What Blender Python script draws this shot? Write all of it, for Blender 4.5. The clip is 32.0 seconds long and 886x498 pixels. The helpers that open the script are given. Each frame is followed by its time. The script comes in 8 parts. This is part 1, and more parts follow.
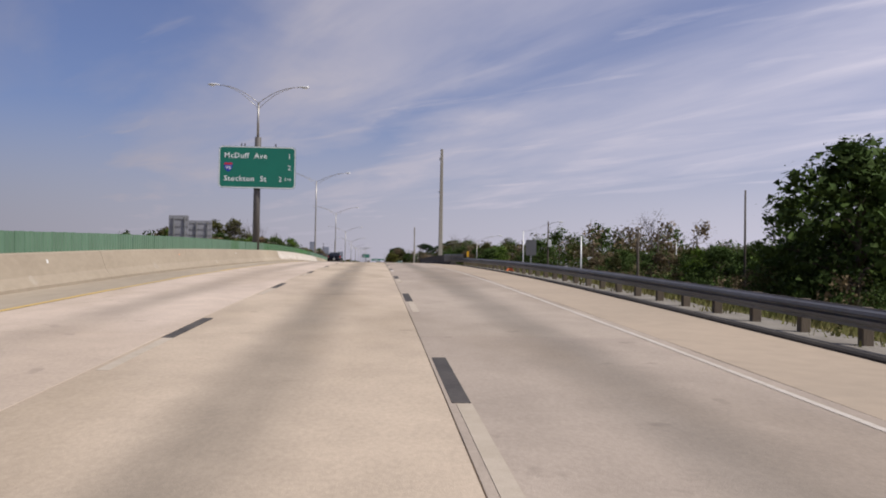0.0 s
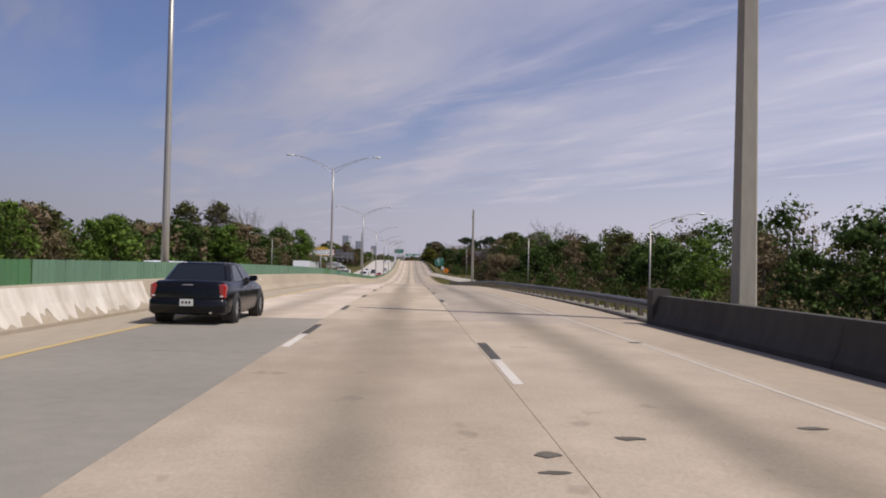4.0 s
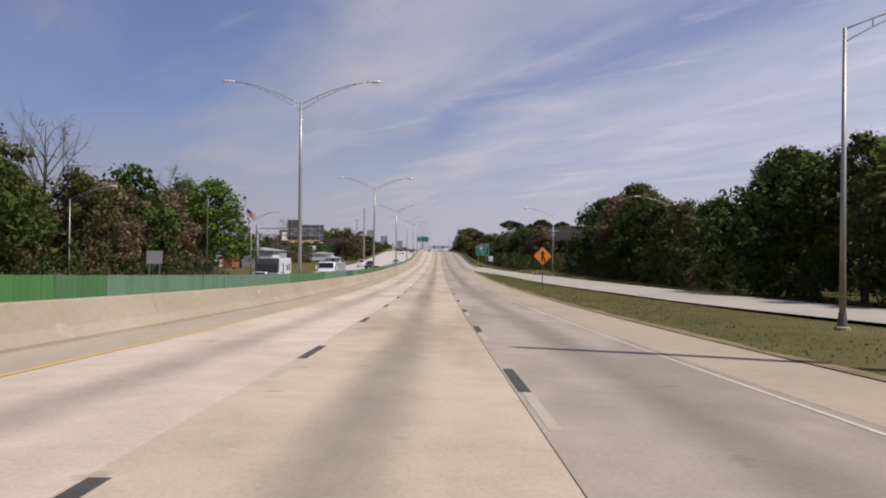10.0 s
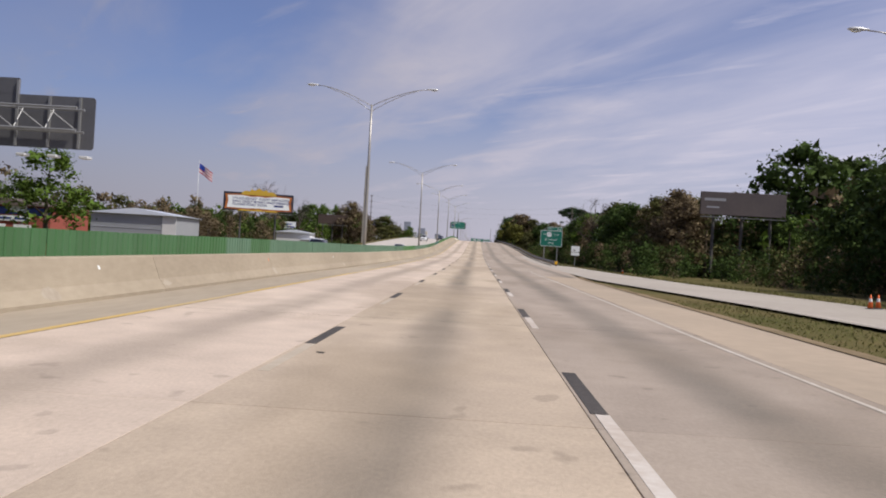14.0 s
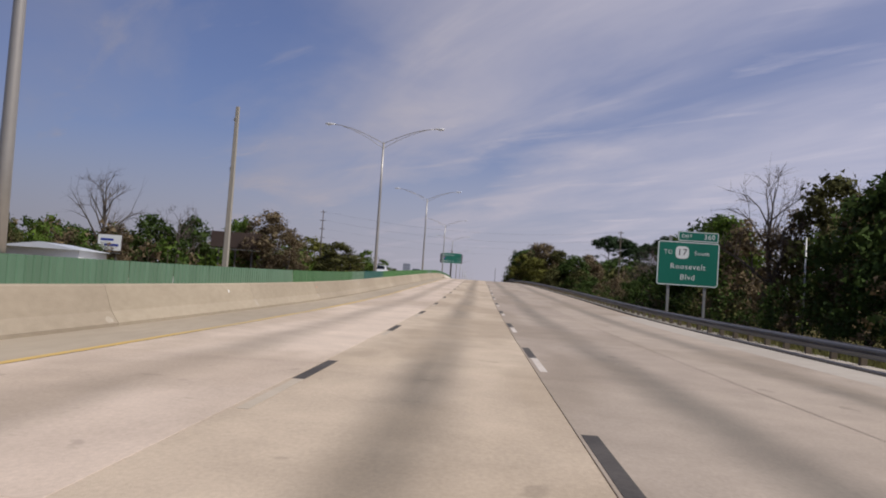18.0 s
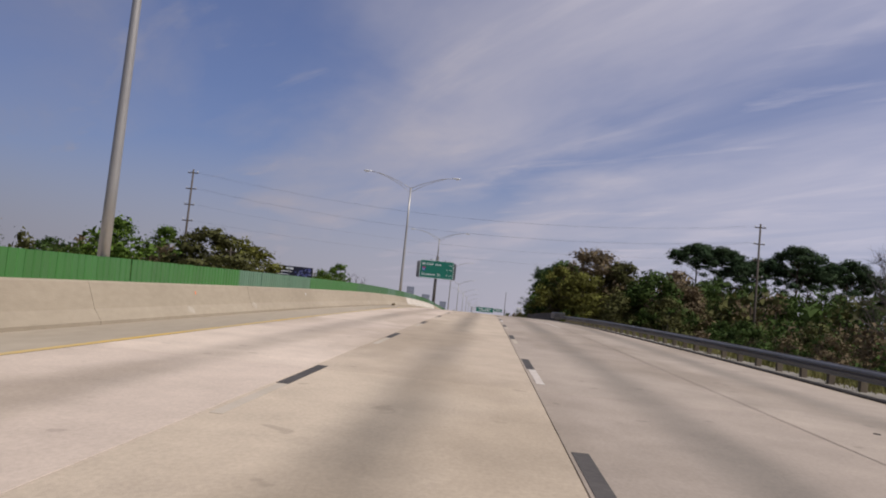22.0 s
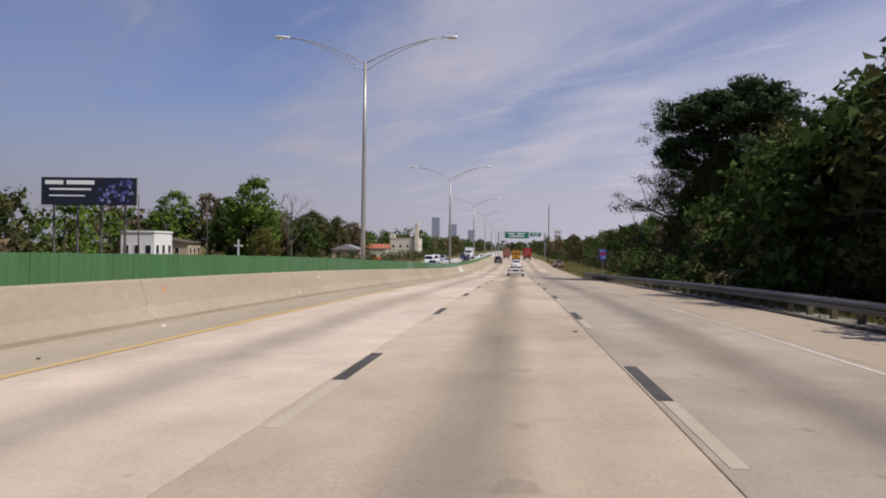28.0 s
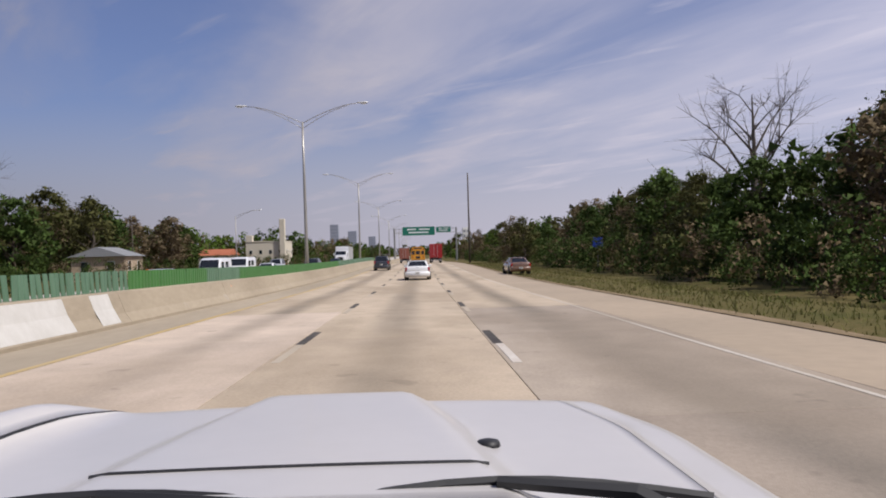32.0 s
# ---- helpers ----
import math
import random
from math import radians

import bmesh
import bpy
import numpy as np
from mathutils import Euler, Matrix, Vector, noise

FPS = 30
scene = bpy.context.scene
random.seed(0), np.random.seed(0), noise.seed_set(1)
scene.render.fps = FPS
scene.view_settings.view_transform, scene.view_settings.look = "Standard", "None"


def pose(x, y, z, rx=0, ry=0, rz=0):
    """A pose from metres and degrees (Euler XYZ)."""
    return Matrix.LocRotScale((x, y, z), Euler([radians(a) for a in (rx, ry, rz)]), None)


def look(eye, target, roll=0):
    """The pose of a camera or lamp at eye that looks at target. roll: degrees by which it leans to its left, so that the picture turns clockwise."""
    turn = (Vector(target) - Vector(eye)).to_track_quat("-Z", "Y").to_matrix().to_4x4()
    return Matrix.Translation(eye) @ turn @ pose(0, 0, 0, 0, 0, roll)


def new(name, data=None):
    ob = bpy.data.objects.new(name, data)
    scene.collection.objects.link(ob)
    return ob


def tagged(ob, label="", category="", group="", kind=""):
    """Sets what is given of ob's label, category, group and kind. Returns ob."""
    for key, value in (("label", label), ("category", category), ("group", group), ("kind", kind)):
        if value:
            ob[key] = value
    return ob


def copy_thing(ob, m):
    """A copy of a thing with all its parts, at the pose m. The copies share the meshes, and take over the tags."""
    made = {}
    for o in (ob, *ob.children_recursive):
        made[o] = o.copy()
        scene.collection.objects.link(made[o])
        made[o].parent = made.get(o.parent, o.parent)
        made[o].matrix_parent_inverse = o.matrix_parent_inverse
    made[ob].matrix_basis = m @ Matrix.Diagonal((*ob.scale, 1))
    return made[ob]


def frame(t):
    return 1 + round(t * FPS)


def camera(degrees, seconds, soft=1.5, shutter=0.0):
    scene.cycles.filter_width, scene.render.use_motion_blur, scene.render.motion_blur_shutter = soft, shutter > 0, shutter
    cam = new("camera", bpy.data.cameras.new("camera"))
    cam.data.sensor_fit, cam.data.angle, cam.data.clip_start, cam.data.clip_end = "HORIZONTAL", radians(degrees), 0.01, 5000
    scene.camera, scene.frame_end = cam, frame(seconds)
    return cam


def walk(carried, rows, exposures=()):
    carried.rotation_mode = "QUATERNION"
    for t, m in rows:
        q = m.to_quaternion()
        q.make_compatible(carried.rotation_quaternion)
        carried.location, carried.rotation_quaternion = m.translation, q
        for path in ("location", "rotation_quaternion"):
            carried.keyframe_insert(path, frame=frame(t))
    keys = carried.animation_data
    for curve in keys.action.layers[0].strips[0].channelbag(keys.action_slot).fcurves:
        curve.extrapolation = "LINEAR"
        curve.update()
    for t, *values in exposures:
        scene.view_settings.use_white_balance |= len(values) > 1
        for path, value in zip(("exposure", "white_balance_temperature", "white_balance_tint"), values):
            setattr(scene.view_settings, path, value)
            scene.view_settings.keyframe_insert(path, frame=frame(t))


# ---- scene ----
# camera and its drive: seconds, x, y, z, yaw, pitch, roll
cam = camera(54.79, 32.0, soft=1.9)
PATH = [
    (0, 1.02, -3.01, 1.18, -4.46, 1.26, -0.97), (0.5, 0.89, 9.07, 1.62, -2.27, 0.92, 0.71), (1, 0.67, 21.08, 1.99, -1.63, 0.79, 0.29),
    (1.5, 0.60, 33.42, 2.35, -1.55, 2.00, 0.27), (2, 0.62, 46.03, 2.64, -1.55, 0.87, 0.91), (2.5, 0.36, 58.64, 2.81, -1.43, 0.87, -1.35),
    (3, 0.44, 71.28, 2.94, -1.88, 1.69, -0.41), (3.5, 0.42, 83.87, 3.12, -2.89, -0.36, -0.61), (4, 0.36, 95.91, 3.23, -2.19, 0.84, -1.21),
    (4.5, 0.29, 108.27, 3.16, -0.51, 0.01, 0.20), (6.5, 0.73, 160.20, 2.65, -1.67, 0.66, 1.69), (7, 0.85, 173.34, 2.42, -2.57, -3.02, 0.19),
    (7.5, 0.88, 186.35, 2.12, -1.17, -2.02, 0.49), (8, 0.88, 199.72, 1.83, -0.94, -1.17, 0.65), (8.5, 0.75, 213.33, 1.47, -0.04, -0.64, -1.97),
    (9, 0.62, 227.23, 1.08, 0.03, -0.00, -1.31), (9.5, 0.60, 241.12, 0.75, -1.25, 0.29, -1.18), (10, 0.62, 255.03, 0.45, -0.32, 0.53, -0.72),
    (10.5, 0.47, 268.81, 0.08, 0.00, -0.13, -1.77), (11, 0.46, 282.36, -0.24, 1.70, 0.26, -2.94), (11.5, 0.40, 296.18, -0.47, 1.19, -0.39, -2.63),
    (12, 0.34, 310.30, -0.62, 1.00, 0.69, -3.71), (12.5, 0.42, 324.64, -0.80, 1.51, 1.77, -4.45), (13, 0.49, 339.11, -0.98, 3.44, 0.55, 1.27),
    (13.5, 0.49, 353.65, -1.04, 2.34, -0.63, -2.26), (14, 0.52, 367.85, -1.09, 2.26, 0.13, -3.39), (14.5, 0.58, 381.53, -1.04, 3.49, -0.07, -2.87),
    (16.5, 0.55, 437.72, -0.91, 3.34, 1.95, -1.16), (17, 0.56, 452.09, -0.83, 2.45, 1.52, -4.44), (17.5, 0.54, 466.29, -0.76, 2.73, 2.07, -3.28),
    (18, 0.56, 480.08, -0.65, 2.36, 3.03, -3.96), (18.5, 0.53, 494.32, -0.49, 1.43, 2.17, -2.70), (19, 0.45, 508.66, -0.22, 3.24, 3.68, -2.88),
    (19.5, 0.40, 522.70, 0.10, 4.46, 3.07, -2.38), (20, 0.46, 536.64, 0.48, 2.29, 1.67, -5.64), (20.5, 0.48, 550.50, 0.85, 3.94, 3.34, -6.42),
    (21, 0.74, 563.98, 1.32, 2.07, 4.15, -6.29), (21.5, 0.68, 577.03, 1.76, 2.71, 4.35, -5.00), (22, 0.75, 590.25, 2.18, 2.76, 4.64, -5.70),
    (22.5, 0.77, 603.52, 2.63, 3.27, 4.65, -4.82), (23, 0.87, 616.72, 3.05, 2.90, 4.20, -4.58), (23.5, 0.97, 629.88, 3.47, 3.84, 4.53, -2.30),
    (24, 0.94, 642.80, 3.89, 2.56, 3.84, -2.42), (24.5, 0.83, 655.87, 4.21, 3.68, 3.78, -1.36), (25, 0.76, 669.16, 4.42, 5.32, 5.07, -0.81),
    (25.5, 0.65, 682.54, 4.60, 4.31, 2.65, 1.45), (27.5, 0.26, 735.79, 4.74, 4.67, 0.38, -2.19), (28, 0.22, 748.56, 4.59, 4.91, -0.15, -0.74),
    (28.5, 0.18, 761.09, 4.43, 5.48, 0.11, -1.58), (29, 0.24, 774.12, 4.26, 5.52, 0.05, -1.53), (29.5, 0.23, 787.36, 4.02, 4.66, 0.83, -0.28),
    (30, 0.25, 800.67, 3.73, 4.11, -1.11, -1.34), (30.5, 0.33, 813.92, 3.42, 3.65, -0.79, -1.11), (31, 0.38, 826.76, 3.16, 3.05, -0.45, 0.00),
    (31.5, 0.45, 839.40, 2.88, 0.67, -0.54, -0.25), (32, 0.44, 852.12, 2.63, -1.57, 0.26, 1.62)]
walk(cam, [(t, pose(x, y, z, 90 + pitch, roll, yaw)) for t, x, y, z, yaw, pitch, roll in PATH], [(0, -0.10), (2, -0.18), (4, -0.08), (7, -0.04), (13, 0.0), (14.5, 0.02), (16.5, -0.17), (20, -0.22), (21, -0.04), (22, -0.22), (25, -0.29), (25.5, 0.06), (27.5, -0.03), (32, -0.05)])

# ---- light ----
SUN_EL, SUN_AZ = 53.0, 115.0  # degrees; azimuth clockwise from +y
world = bpy.data.worlds.new("world")
scene.world = world
world.use_nodes = True
wt = world.node_tree
wt.nodes.clear()


def wnode(kind):
    return wt.nodes.new(kind)


def wmath(op, a, b=None):
    n = wnode("ShaderNodeMath")
    n.operation = op
    for i, v in enumerate((a, b)):
        if v is None:
            continue
        if hasattr(v, "links"):
            wt.links.new(v, n.inputs[i])
        else:
            n.inputs[i].default_value = v
    return n.outputs[0]


sky = wnode("ShaderNodeTexSky")
sky.sky_type, sky.sun_disc = "NISHITA", False
sky.sun_elevation, sky.sun_rotation = radians(SUN_EL), radians(SUN_AZ)
sky.air_density, sky.dust_density, sky.ozone_density = 1.0, 1.5, 1.5
tc = wnode("ShaderNodeTexCoord")
sep = wnode("ShaderNodeSeparateXYZ")
wt.links.new(tc.outputs["Generated"], sep.inputs[0])
zc = wmath("MAXIMUM", sep.outputs["Z"], 0.03)
low = wmath("ADD", zc, 0.03)
px, py = wmath("DIVIDE", sep.outputs["X"], low), wmath("DIVIDE", sep.outputs["Y"], low)
flat = wnode("ShaderNodeCombineXYZ")  # the cloud sheet, seen flat from below
wt.links.new(px, flat.inputs[0])
wt.links.new(py, flat.inputs[1])


def cloud_noise(turn, length, size, detail, off):
    """Fibres of thin cloud, drawn out along one bearing."""
    mp = wnode("ShaderNodeMapping")
    mp.vector_type = "TEXTURE"
    mp.inputs["Rotation"].default_value = (0, 0, radians(turn))
    mp.inputs["Scale"].default_value = (length, 1, 1)
    mp.inputs["Location"].default_value = off
    wt.links.new(flat.outputs[0], mp.inputs[0])
    nz = wnode("ShaderNodeTexNoise")
    nz.inputs["Scale"].default_value, nz.inputs["Detail"].default_value = size, detail
    nz.inputs["Roughness"].default_value, nz.inputs["Distortion"].default_value = 0.56, 0.4
    wt.links.new(mp.outputs[0], nz.inputs["Vector"])
    return nz.outputs["Fac"]


# broad bands of cirrus lie along one bearing; q counts across them
q = wmath("ADD", wmath("MULTIPLY", px, 0.94), wmath("MULTIPLY", py, 0.35))
n1, n2 = cloud_noise(-70, 2.2, 0.9, 5, (3.1, 0.4, 0)), cloud_noise(-66, 3.2, 1.5, 6, (0.7, 5.2, 0))
q = wmath("ADD", q, wmath("MULTIPLY", wmath("SUBTRACT", n1, 0.5), 1.5))
wave = wnode("ShaderNodeValToRGB")
wave.color_ramp.interpolation = "B_SPLINE"
wt.links.new(wmath("DIVIDE", wmath("ADD", q, 4.0), 10.0), wave.inputs[0])
stops = ((0.0, 0.5), (0.22, 0.2), (0.34, 0.45), (0.395, 0.12), (0.435, 0.10), (0.475, 0.70), (0.53, 0.95), (0.565, 0.55), (0.585, 0.22), (0.61, 0.40), (0.66, 0.90), (0.74, 0.72), (0.84, 0.85), (1.0, 0.4))
while len(wave.color_ramp.elements) < len(stops):
    wave.color_ramp.elements.new(0.5)
for e, (at, v) in zip(wave.color_ramp.elements, stops):
    e.position, e.color = at, (v, v, v, 1)
n3 = cloud_noise(-48, 3.4, 2.6, 7, (6.3, 1.7, 0))  # small bright wisps
cloud = wmath("MULTIPLY", wave.outputs[0], wmath("ADD", wmath("MULTIPLY", n2, 1.5), 0.17))
cloud = wmath("MINIMUM", wmath("ADD", cloud, wmath("MULTIPLY", wmath("MAXIMUM", wmath("SUBTRACT", n2, 0.53), 0.0), 0.9)), 0.95)
cloud = wmath("MINIMUM", wmath("ADD", cloud, wmath("MULTIPLY", wmath("MAXIMUM", wmath("SUBTRACT", n3, 0.60), 0.0), 2.2)), 1.1)
haze = wnode("ShaderNodeMapRange")
haze.interpolation_type = "SMOOTHSTEP"
haze.inputs["From Min"].default_value, haze.inputs["From Max"].default_value = 0.24, 0.0
wt.links.new(sep.outputs["Z"], haze.inputs[0])
cover = wmath("MAXIMUM", cloud, wmath("MULTIPLY", haze.outputs[0], 0.9))
skyc = wnode("ShaderNodeMix")
skyc.data_type = "RGBA"
sunward = wnode("ShaderNodeCombineXYZ")  # thin cloud is brighter on the sun's side
lit = wmath("ADD", wmath("MULTIPLY", sep.outputs["X"], 0.70), 0.96)
for k, v in enumerate((5.3, 5.1, 6.1)):
    wt.links.new(wmath("MULTIPLY", lit, v), sunward.inputs[k])
wt.links.new(sunward.outputs[0], skyc.inputs["B"])
wt.links.new(cover, skyc.inputs["Factor"])
tint = wnode("ShaderNodeMix")
tint.data_type, tint.blend_type = "RGBA", "MULTIPLY"
tint.inputs["Factor"].default_value = 1
tint.inputs["B"].default_value = (0.66, 0.70, 1.0, 1)
wt.links.new(sky.outputs[0], tint.inputs["A"])
wt.links.new(tint.outputs["Result"], skyc.inputs["A"])
bg = wnode("ShaderNodeBackground")
bg.inputs["Strength"].default_value = 0.1
wt.links.new(skyc.outputs["Result"], bg.inputs["Color"])
wt.links.new(bg.outputs[0], wnode("ShaderNodeOutputWorld").inputs["Surface"])

sun = new("sun", bpy.data.lights.new("sun", "SUN"))
sun.data.energy, sun.data.angle, sun.data.color = 4.4, radians(0.53), (1.0, 0.95, 0.90)
_az, _el = radians(SUN_AZ), radians(SUN_EL)
sun.matrix_world = look((math.sin(_az) * math.cos(_el) * 100, math.cos(_az) * math.cos(_el) * 100, math.sin(_el) * 100), (0, 0, 0))

# ---- materials ----


def mat(name, base, rough=0.7, metal=0.0, tint=None, big=0.4, small=12.0, amount=0.5, bump=0.0, bump_scale=40.0, spread=0.0,
        island=0.0, coat=0.0, stretch=(1, 1, 1), spec=0.5, through_light=0.0, second=None, alpha_mix=None):
    """A surface: base colour varied towards tint at two scales, with fine relief. spread: variation from object to object."""
    m = bpy.data.materials.new(name)
    m.use_nodes = True
    nt = m.node_tree
    b = nt.nodes["Principled BSDF"]
    b.inputs["Roughness"].default_value, b.inputs["Metallic"].default_value = rough, metal
    b.inputs["Coat Weight"].default_value = coat
    b.inputs["Specular IOR Level"].default_value = spec
    tint = tint or tuple(c * 0.7 for c in base)
    geo = nt.nodes.new("ShaderNodeNewGeometry")
    mp = nt.nodes.new("ShaderNodeMapping")
    mp.inputs["Scale"].default_value = stretch
    nt.links.new(geo.outputs["Position"], mp.inputs[0])

    def noise_at(scale, detail):
        n = nt.nodes.new("ShaderNodeTexNoise")
        n.inputs["Scale"].default_value, n.inputs["Detail"].default_value = scale, detail
        nt.links.new(mp.outputs[0], n.inputs["Vector"])
        return n.outputs["Fac"]

    def calc(op, a, c):
        n = nt.nodes.new("ShaderNodeMath")
        n.operation = op
        for i, v in enumerate((a, c)):
            if hasattr(v, "links"):
                nt.links.new(v, n.inputs[i])
            else:
                n.inputs[i].default_value = v
        return n.outputs[0]

    f = calc("ADD", calc("MULTIPLY", noise_at(big, 3), 0.6), calc("MULTIPLY", noise_at(small, 4), 0.4))
    f = calc("MULTIPLY", calc("SUBTRACT", f, 0.32), 2.6)
    f = calc("MULTIPLY", f, amount)
    mix = nt.nodes.new("ShaderNodeMix")
    mix.data_type = "RGBA"
    mix.inputs["A"].default_value, mix.inputs["B"].default_value = (*base, 1), (*tint, 1)
    nt.links.new(f, mix.inputs["Factor"])
    col = mix.outputs["Result"]
    if spread or island:
        hsv = nt.nodes.new("ShaderNodeHueSaturation")
        if island:
            r = geo.outputs["Random Per Island"]
        else:
            r = nt.nodes.new("ShaderNodeObjectInfo").outputs["Random"]
        k = spread or island
        nt.links.new(calc("ADD", calc("MULTIPLY", r, 2 * k), 1 - k), hsv.inputs["Value"])
        nt.links.new(calc("ADD", calc("MULTIPLY", r, 0.06 * k), 0.5 - 0.03 * k), hsv.inputs["Hue"])
        nt.links.new(col, hsv.inputs["Color"])
        col = hsv.outputs["Color"]
    nt.links.new(col, b.inputs["Base Color"])
    if bump:
        bp = nt.nodes.new("ShaderNodeBump")
        bp.inputs["Strength"].default_value, bp.inputs["Distance"].default_value = bump, 0.02
        nt.links.new(noise_at(bump_scale, 5), bp.inputs["Height"])
        nt.links.new(bp.outputs[0], b.inputs["Normal"])
    if through_light:
        tr = nt.nodes.new("ShaderNodeBsdfTranslucent")
        nt.links.new(col, tr.inputs["Color"])
        ms = nt.nodes.new("ShaderNodeMixShader")
        ms.inputs[0].default_value = through_light
        nt.links.new(b.outputs[0], ms.inputs[1])
        nt.links.new(tr.outputs[0], ms.inputs[2])
        nt.links.new(ms.outputs[0], nt.nodes["Material Output"].inputs["Surface"])
    return m


def lane_concrete(name, base, oil, lane=3.66, strength=0.75):
    """Worn pavement concrete: a dark oil band down the middle of each lane, pale wheel tracks, stains and fine grain."""
    m = mat(name, base, 0.85, tint=tuple(c * 0.82 for c in base), big=0.12, small=2.2, amount=0.8, bump=0.25, bump_scale=60, spread=0.06, spec=0.25)
    nt = m.node_tree
    b = nt.nodes["Principled BSDF"]
    src = b.inputs["Base Color"].links[0].from_socket
    geo = nt.nodes.new("ShaderNodeNewGeometry")
    sx = nt.nodes.new("ShaderNodeSeparateXYZ")
    nt.links.new(geo.outputs["Position"], sx.inputs[0])

    def calc(op, a, c=0.0):
        n = nt.nodes.new("ShaderNodeMath")
        n.operation = op
        for i, v in enumerate((a, c)):
            if hasattr(v, "links"):
                nt.links.new(v, n.inputs[i])
            else:
                n.inputs[i].default_value = v
        return n.outputs[0]

    def noise_at(scale, stretch, detail=3):
        mp = nt.nodes.new("ShaderNodeMapping")
        mp.inputs["Scale"].default_value = stretch
        nt.links.new(geo.outputs["Position"], mp.inputs[0])
        n = nt.nodes.new("ShaderNodeTexNoise")
        n.inputs["Scale"].default_value, n.inputs["Detail"].default_value = scale, detail
        nt.links.new(mp.outputs[0], n.inputs["Vector"])
        return n.outputs["Fac"]

    wob = calc("MULTIPLY", calc("SUBTRACT", noise_at(0.03, (0.1, 1, 1)), 0.5), 0.5)
    u = calc("PINGPONG", calc("ADD", calc("ADD", sx.outputs["X"], lane * 60 + 0.16), wob), lane / 2)  # 0 in mid-lane, half a lane at the line
    band = nt.nodes.new("ShaderNodeMapRange")
    band.interpolation_type = "SMOOTHSTEP"
    band.inputs["From Min"].default_value, band.inputs["From Max"].default_value = 0.82, 0.05
    nt.links.new(u, band.inputs[0])
    patch = calc("ADD", calc("MULTIPLY", noise_at(0.05, (0.3, 1, 1)), 0.9), 0.22)
    streak = calc("ADD", calc("MULTIPLY", noise_at(1.3, (1, 0.06, 1)), 0.8), 0.35)
    f = calc("MULTIPLY", calc("MULTIPLY", calc("MULTIPLY", band.outputs[0], patch), streak), strength)
    mix = nt.nodes.new("ShaderNodeMix")
    mix.data_type, mix.clamp_factor = "RGBA", True
    mix.inputs["B"].default_value = (*oil, 1)
    nt.links.new(f, mix.inputs["Factor"])
    nt.links.new(src, mix.inputs["A"])
    spot = nt.nodes.new("ShaderNodeMapRange")
    spot.inputs["From Min"].default_value, spot.inputs["From Max"].default_value = 0.60, 0.72
    nt.links.new(noise_at(0.35, (1, 0.35, 1), 5), spot.inputs[0])
    mix2 = nt.nodes.new("ShaderNodeMix")
    mix2.data_type = "RGBA"
    mix2.inputs["B"].default_value = (*(c * 0.62 for c in base), 1)
    nt.links.new(calc("MULTIPLY", spot.outputs[0], 0.5), mix2.inputs["Factor"])
    nt.links.new(mix.outputs["Result"], mix2.inputs["A"])
    # broad brown and grey discolouring, drawn out along the lanes, and small dark drips
    wash = nt.nodes.new("ShaderNodeMapRange")
    wash.interpolation_type = "SMOOTHSTEP"
    wash.inputs["From Min"].default_value, wash.inputs["From Max"].default_value = 0.44, 0.64
    nt.links.new(noise_at(0.16, (2.2, 0.55, 1), 6), wash.inputs[0])
    mix3 = nt.nodes.new("ShaderNodeMix")
    mix3.data_type = "RGBA"
    mix3.inputs["B"].default_value = (base[0] * 0.66, base[1] * 0.645, base[2] * 0.61, 1)
    nt.links.new(calc("MULTIPLY", wash.outputs[0], 0.65), mix3.inputs["Factor"])
    nt.links.new(mix2.outputs["Result"], mix3.inputs["A"])
    drip = nt.nodes.new("ShaderNodeMapRange")
    drip.inputs["From Min"].default_value, drip.inputs["From Max"].default_value = 0.69, 0.73
    nt.links.new(noise_at(1.7, (1, 0.8, 1), 2), drip.inputs[0])
    mix4 = nt.nodes.new("ShaderNodeMix")
    mix4.data_type = "RGBA"
    mix4.inputs["B"].default_value = (*(c * 0.30 for c in base), 1)
    nt.links.new(calc("MULTIPLY", drip.outputs[0], 0.3), mix4.inputs["Factor"])
    nt.links.new(mix3.outputs["Result"], mix4.inputs["A"])
    # mottling at hand and finger scale
    hsv = nt.nodes.new("ShaderNodeHueSaturation")
    mottle = calc("ADD", calc("MULTIPLY", calc("SUBTRACT", noise_at(1.1, (1, 0.7, 1), 5), 0.5), 0.42), calc("MULTIPLY", calc("SUBTRACT", noise_at(26, (1, 0.5, 1), 3), 0.5), 0.36))
    nt.links.new(calc("ADD", mottle, 1.0), hsv.inputs["Value"])
    nt.links.new(mix4.outputs["Result"], hsv.inputs["Color"])
    nt.links.new(hsv.outputs["Color"], b.inputs["Base Color"])
    return m


CONC = lane_concrete("pavement_concrete", (0.495, 0.402, 0.298), (0.12, 0.104, 0.08), strength=1.1)
CONC_L = lane_concrete("pavement_concrete_pale", (0.575, 0.47, 0.372), (0.20, 0.168, 0.128), strength=0.95)
CONC_R = lane_concrete("pavement_concrete_grey", (0.378, 0.313, 0.248), (0.11, 0.10, 0.08), strength=1.0)
DECK = lane_concrete("bridge_deck_concrete", (0.435, 0.354, 0.266), (0.13, 0.108, 0.078), strength=1.15)
SHOULDERTAN = mat("inner_shoulder_concrete", (0.40, 0.335, 0.25), 0.9, tint=(0.28, 0.235, 0.175), big=0.2, small=3, amount=0.9, bump=0.3, spec=0.2, stretch=(1.6, 0.3, 1))
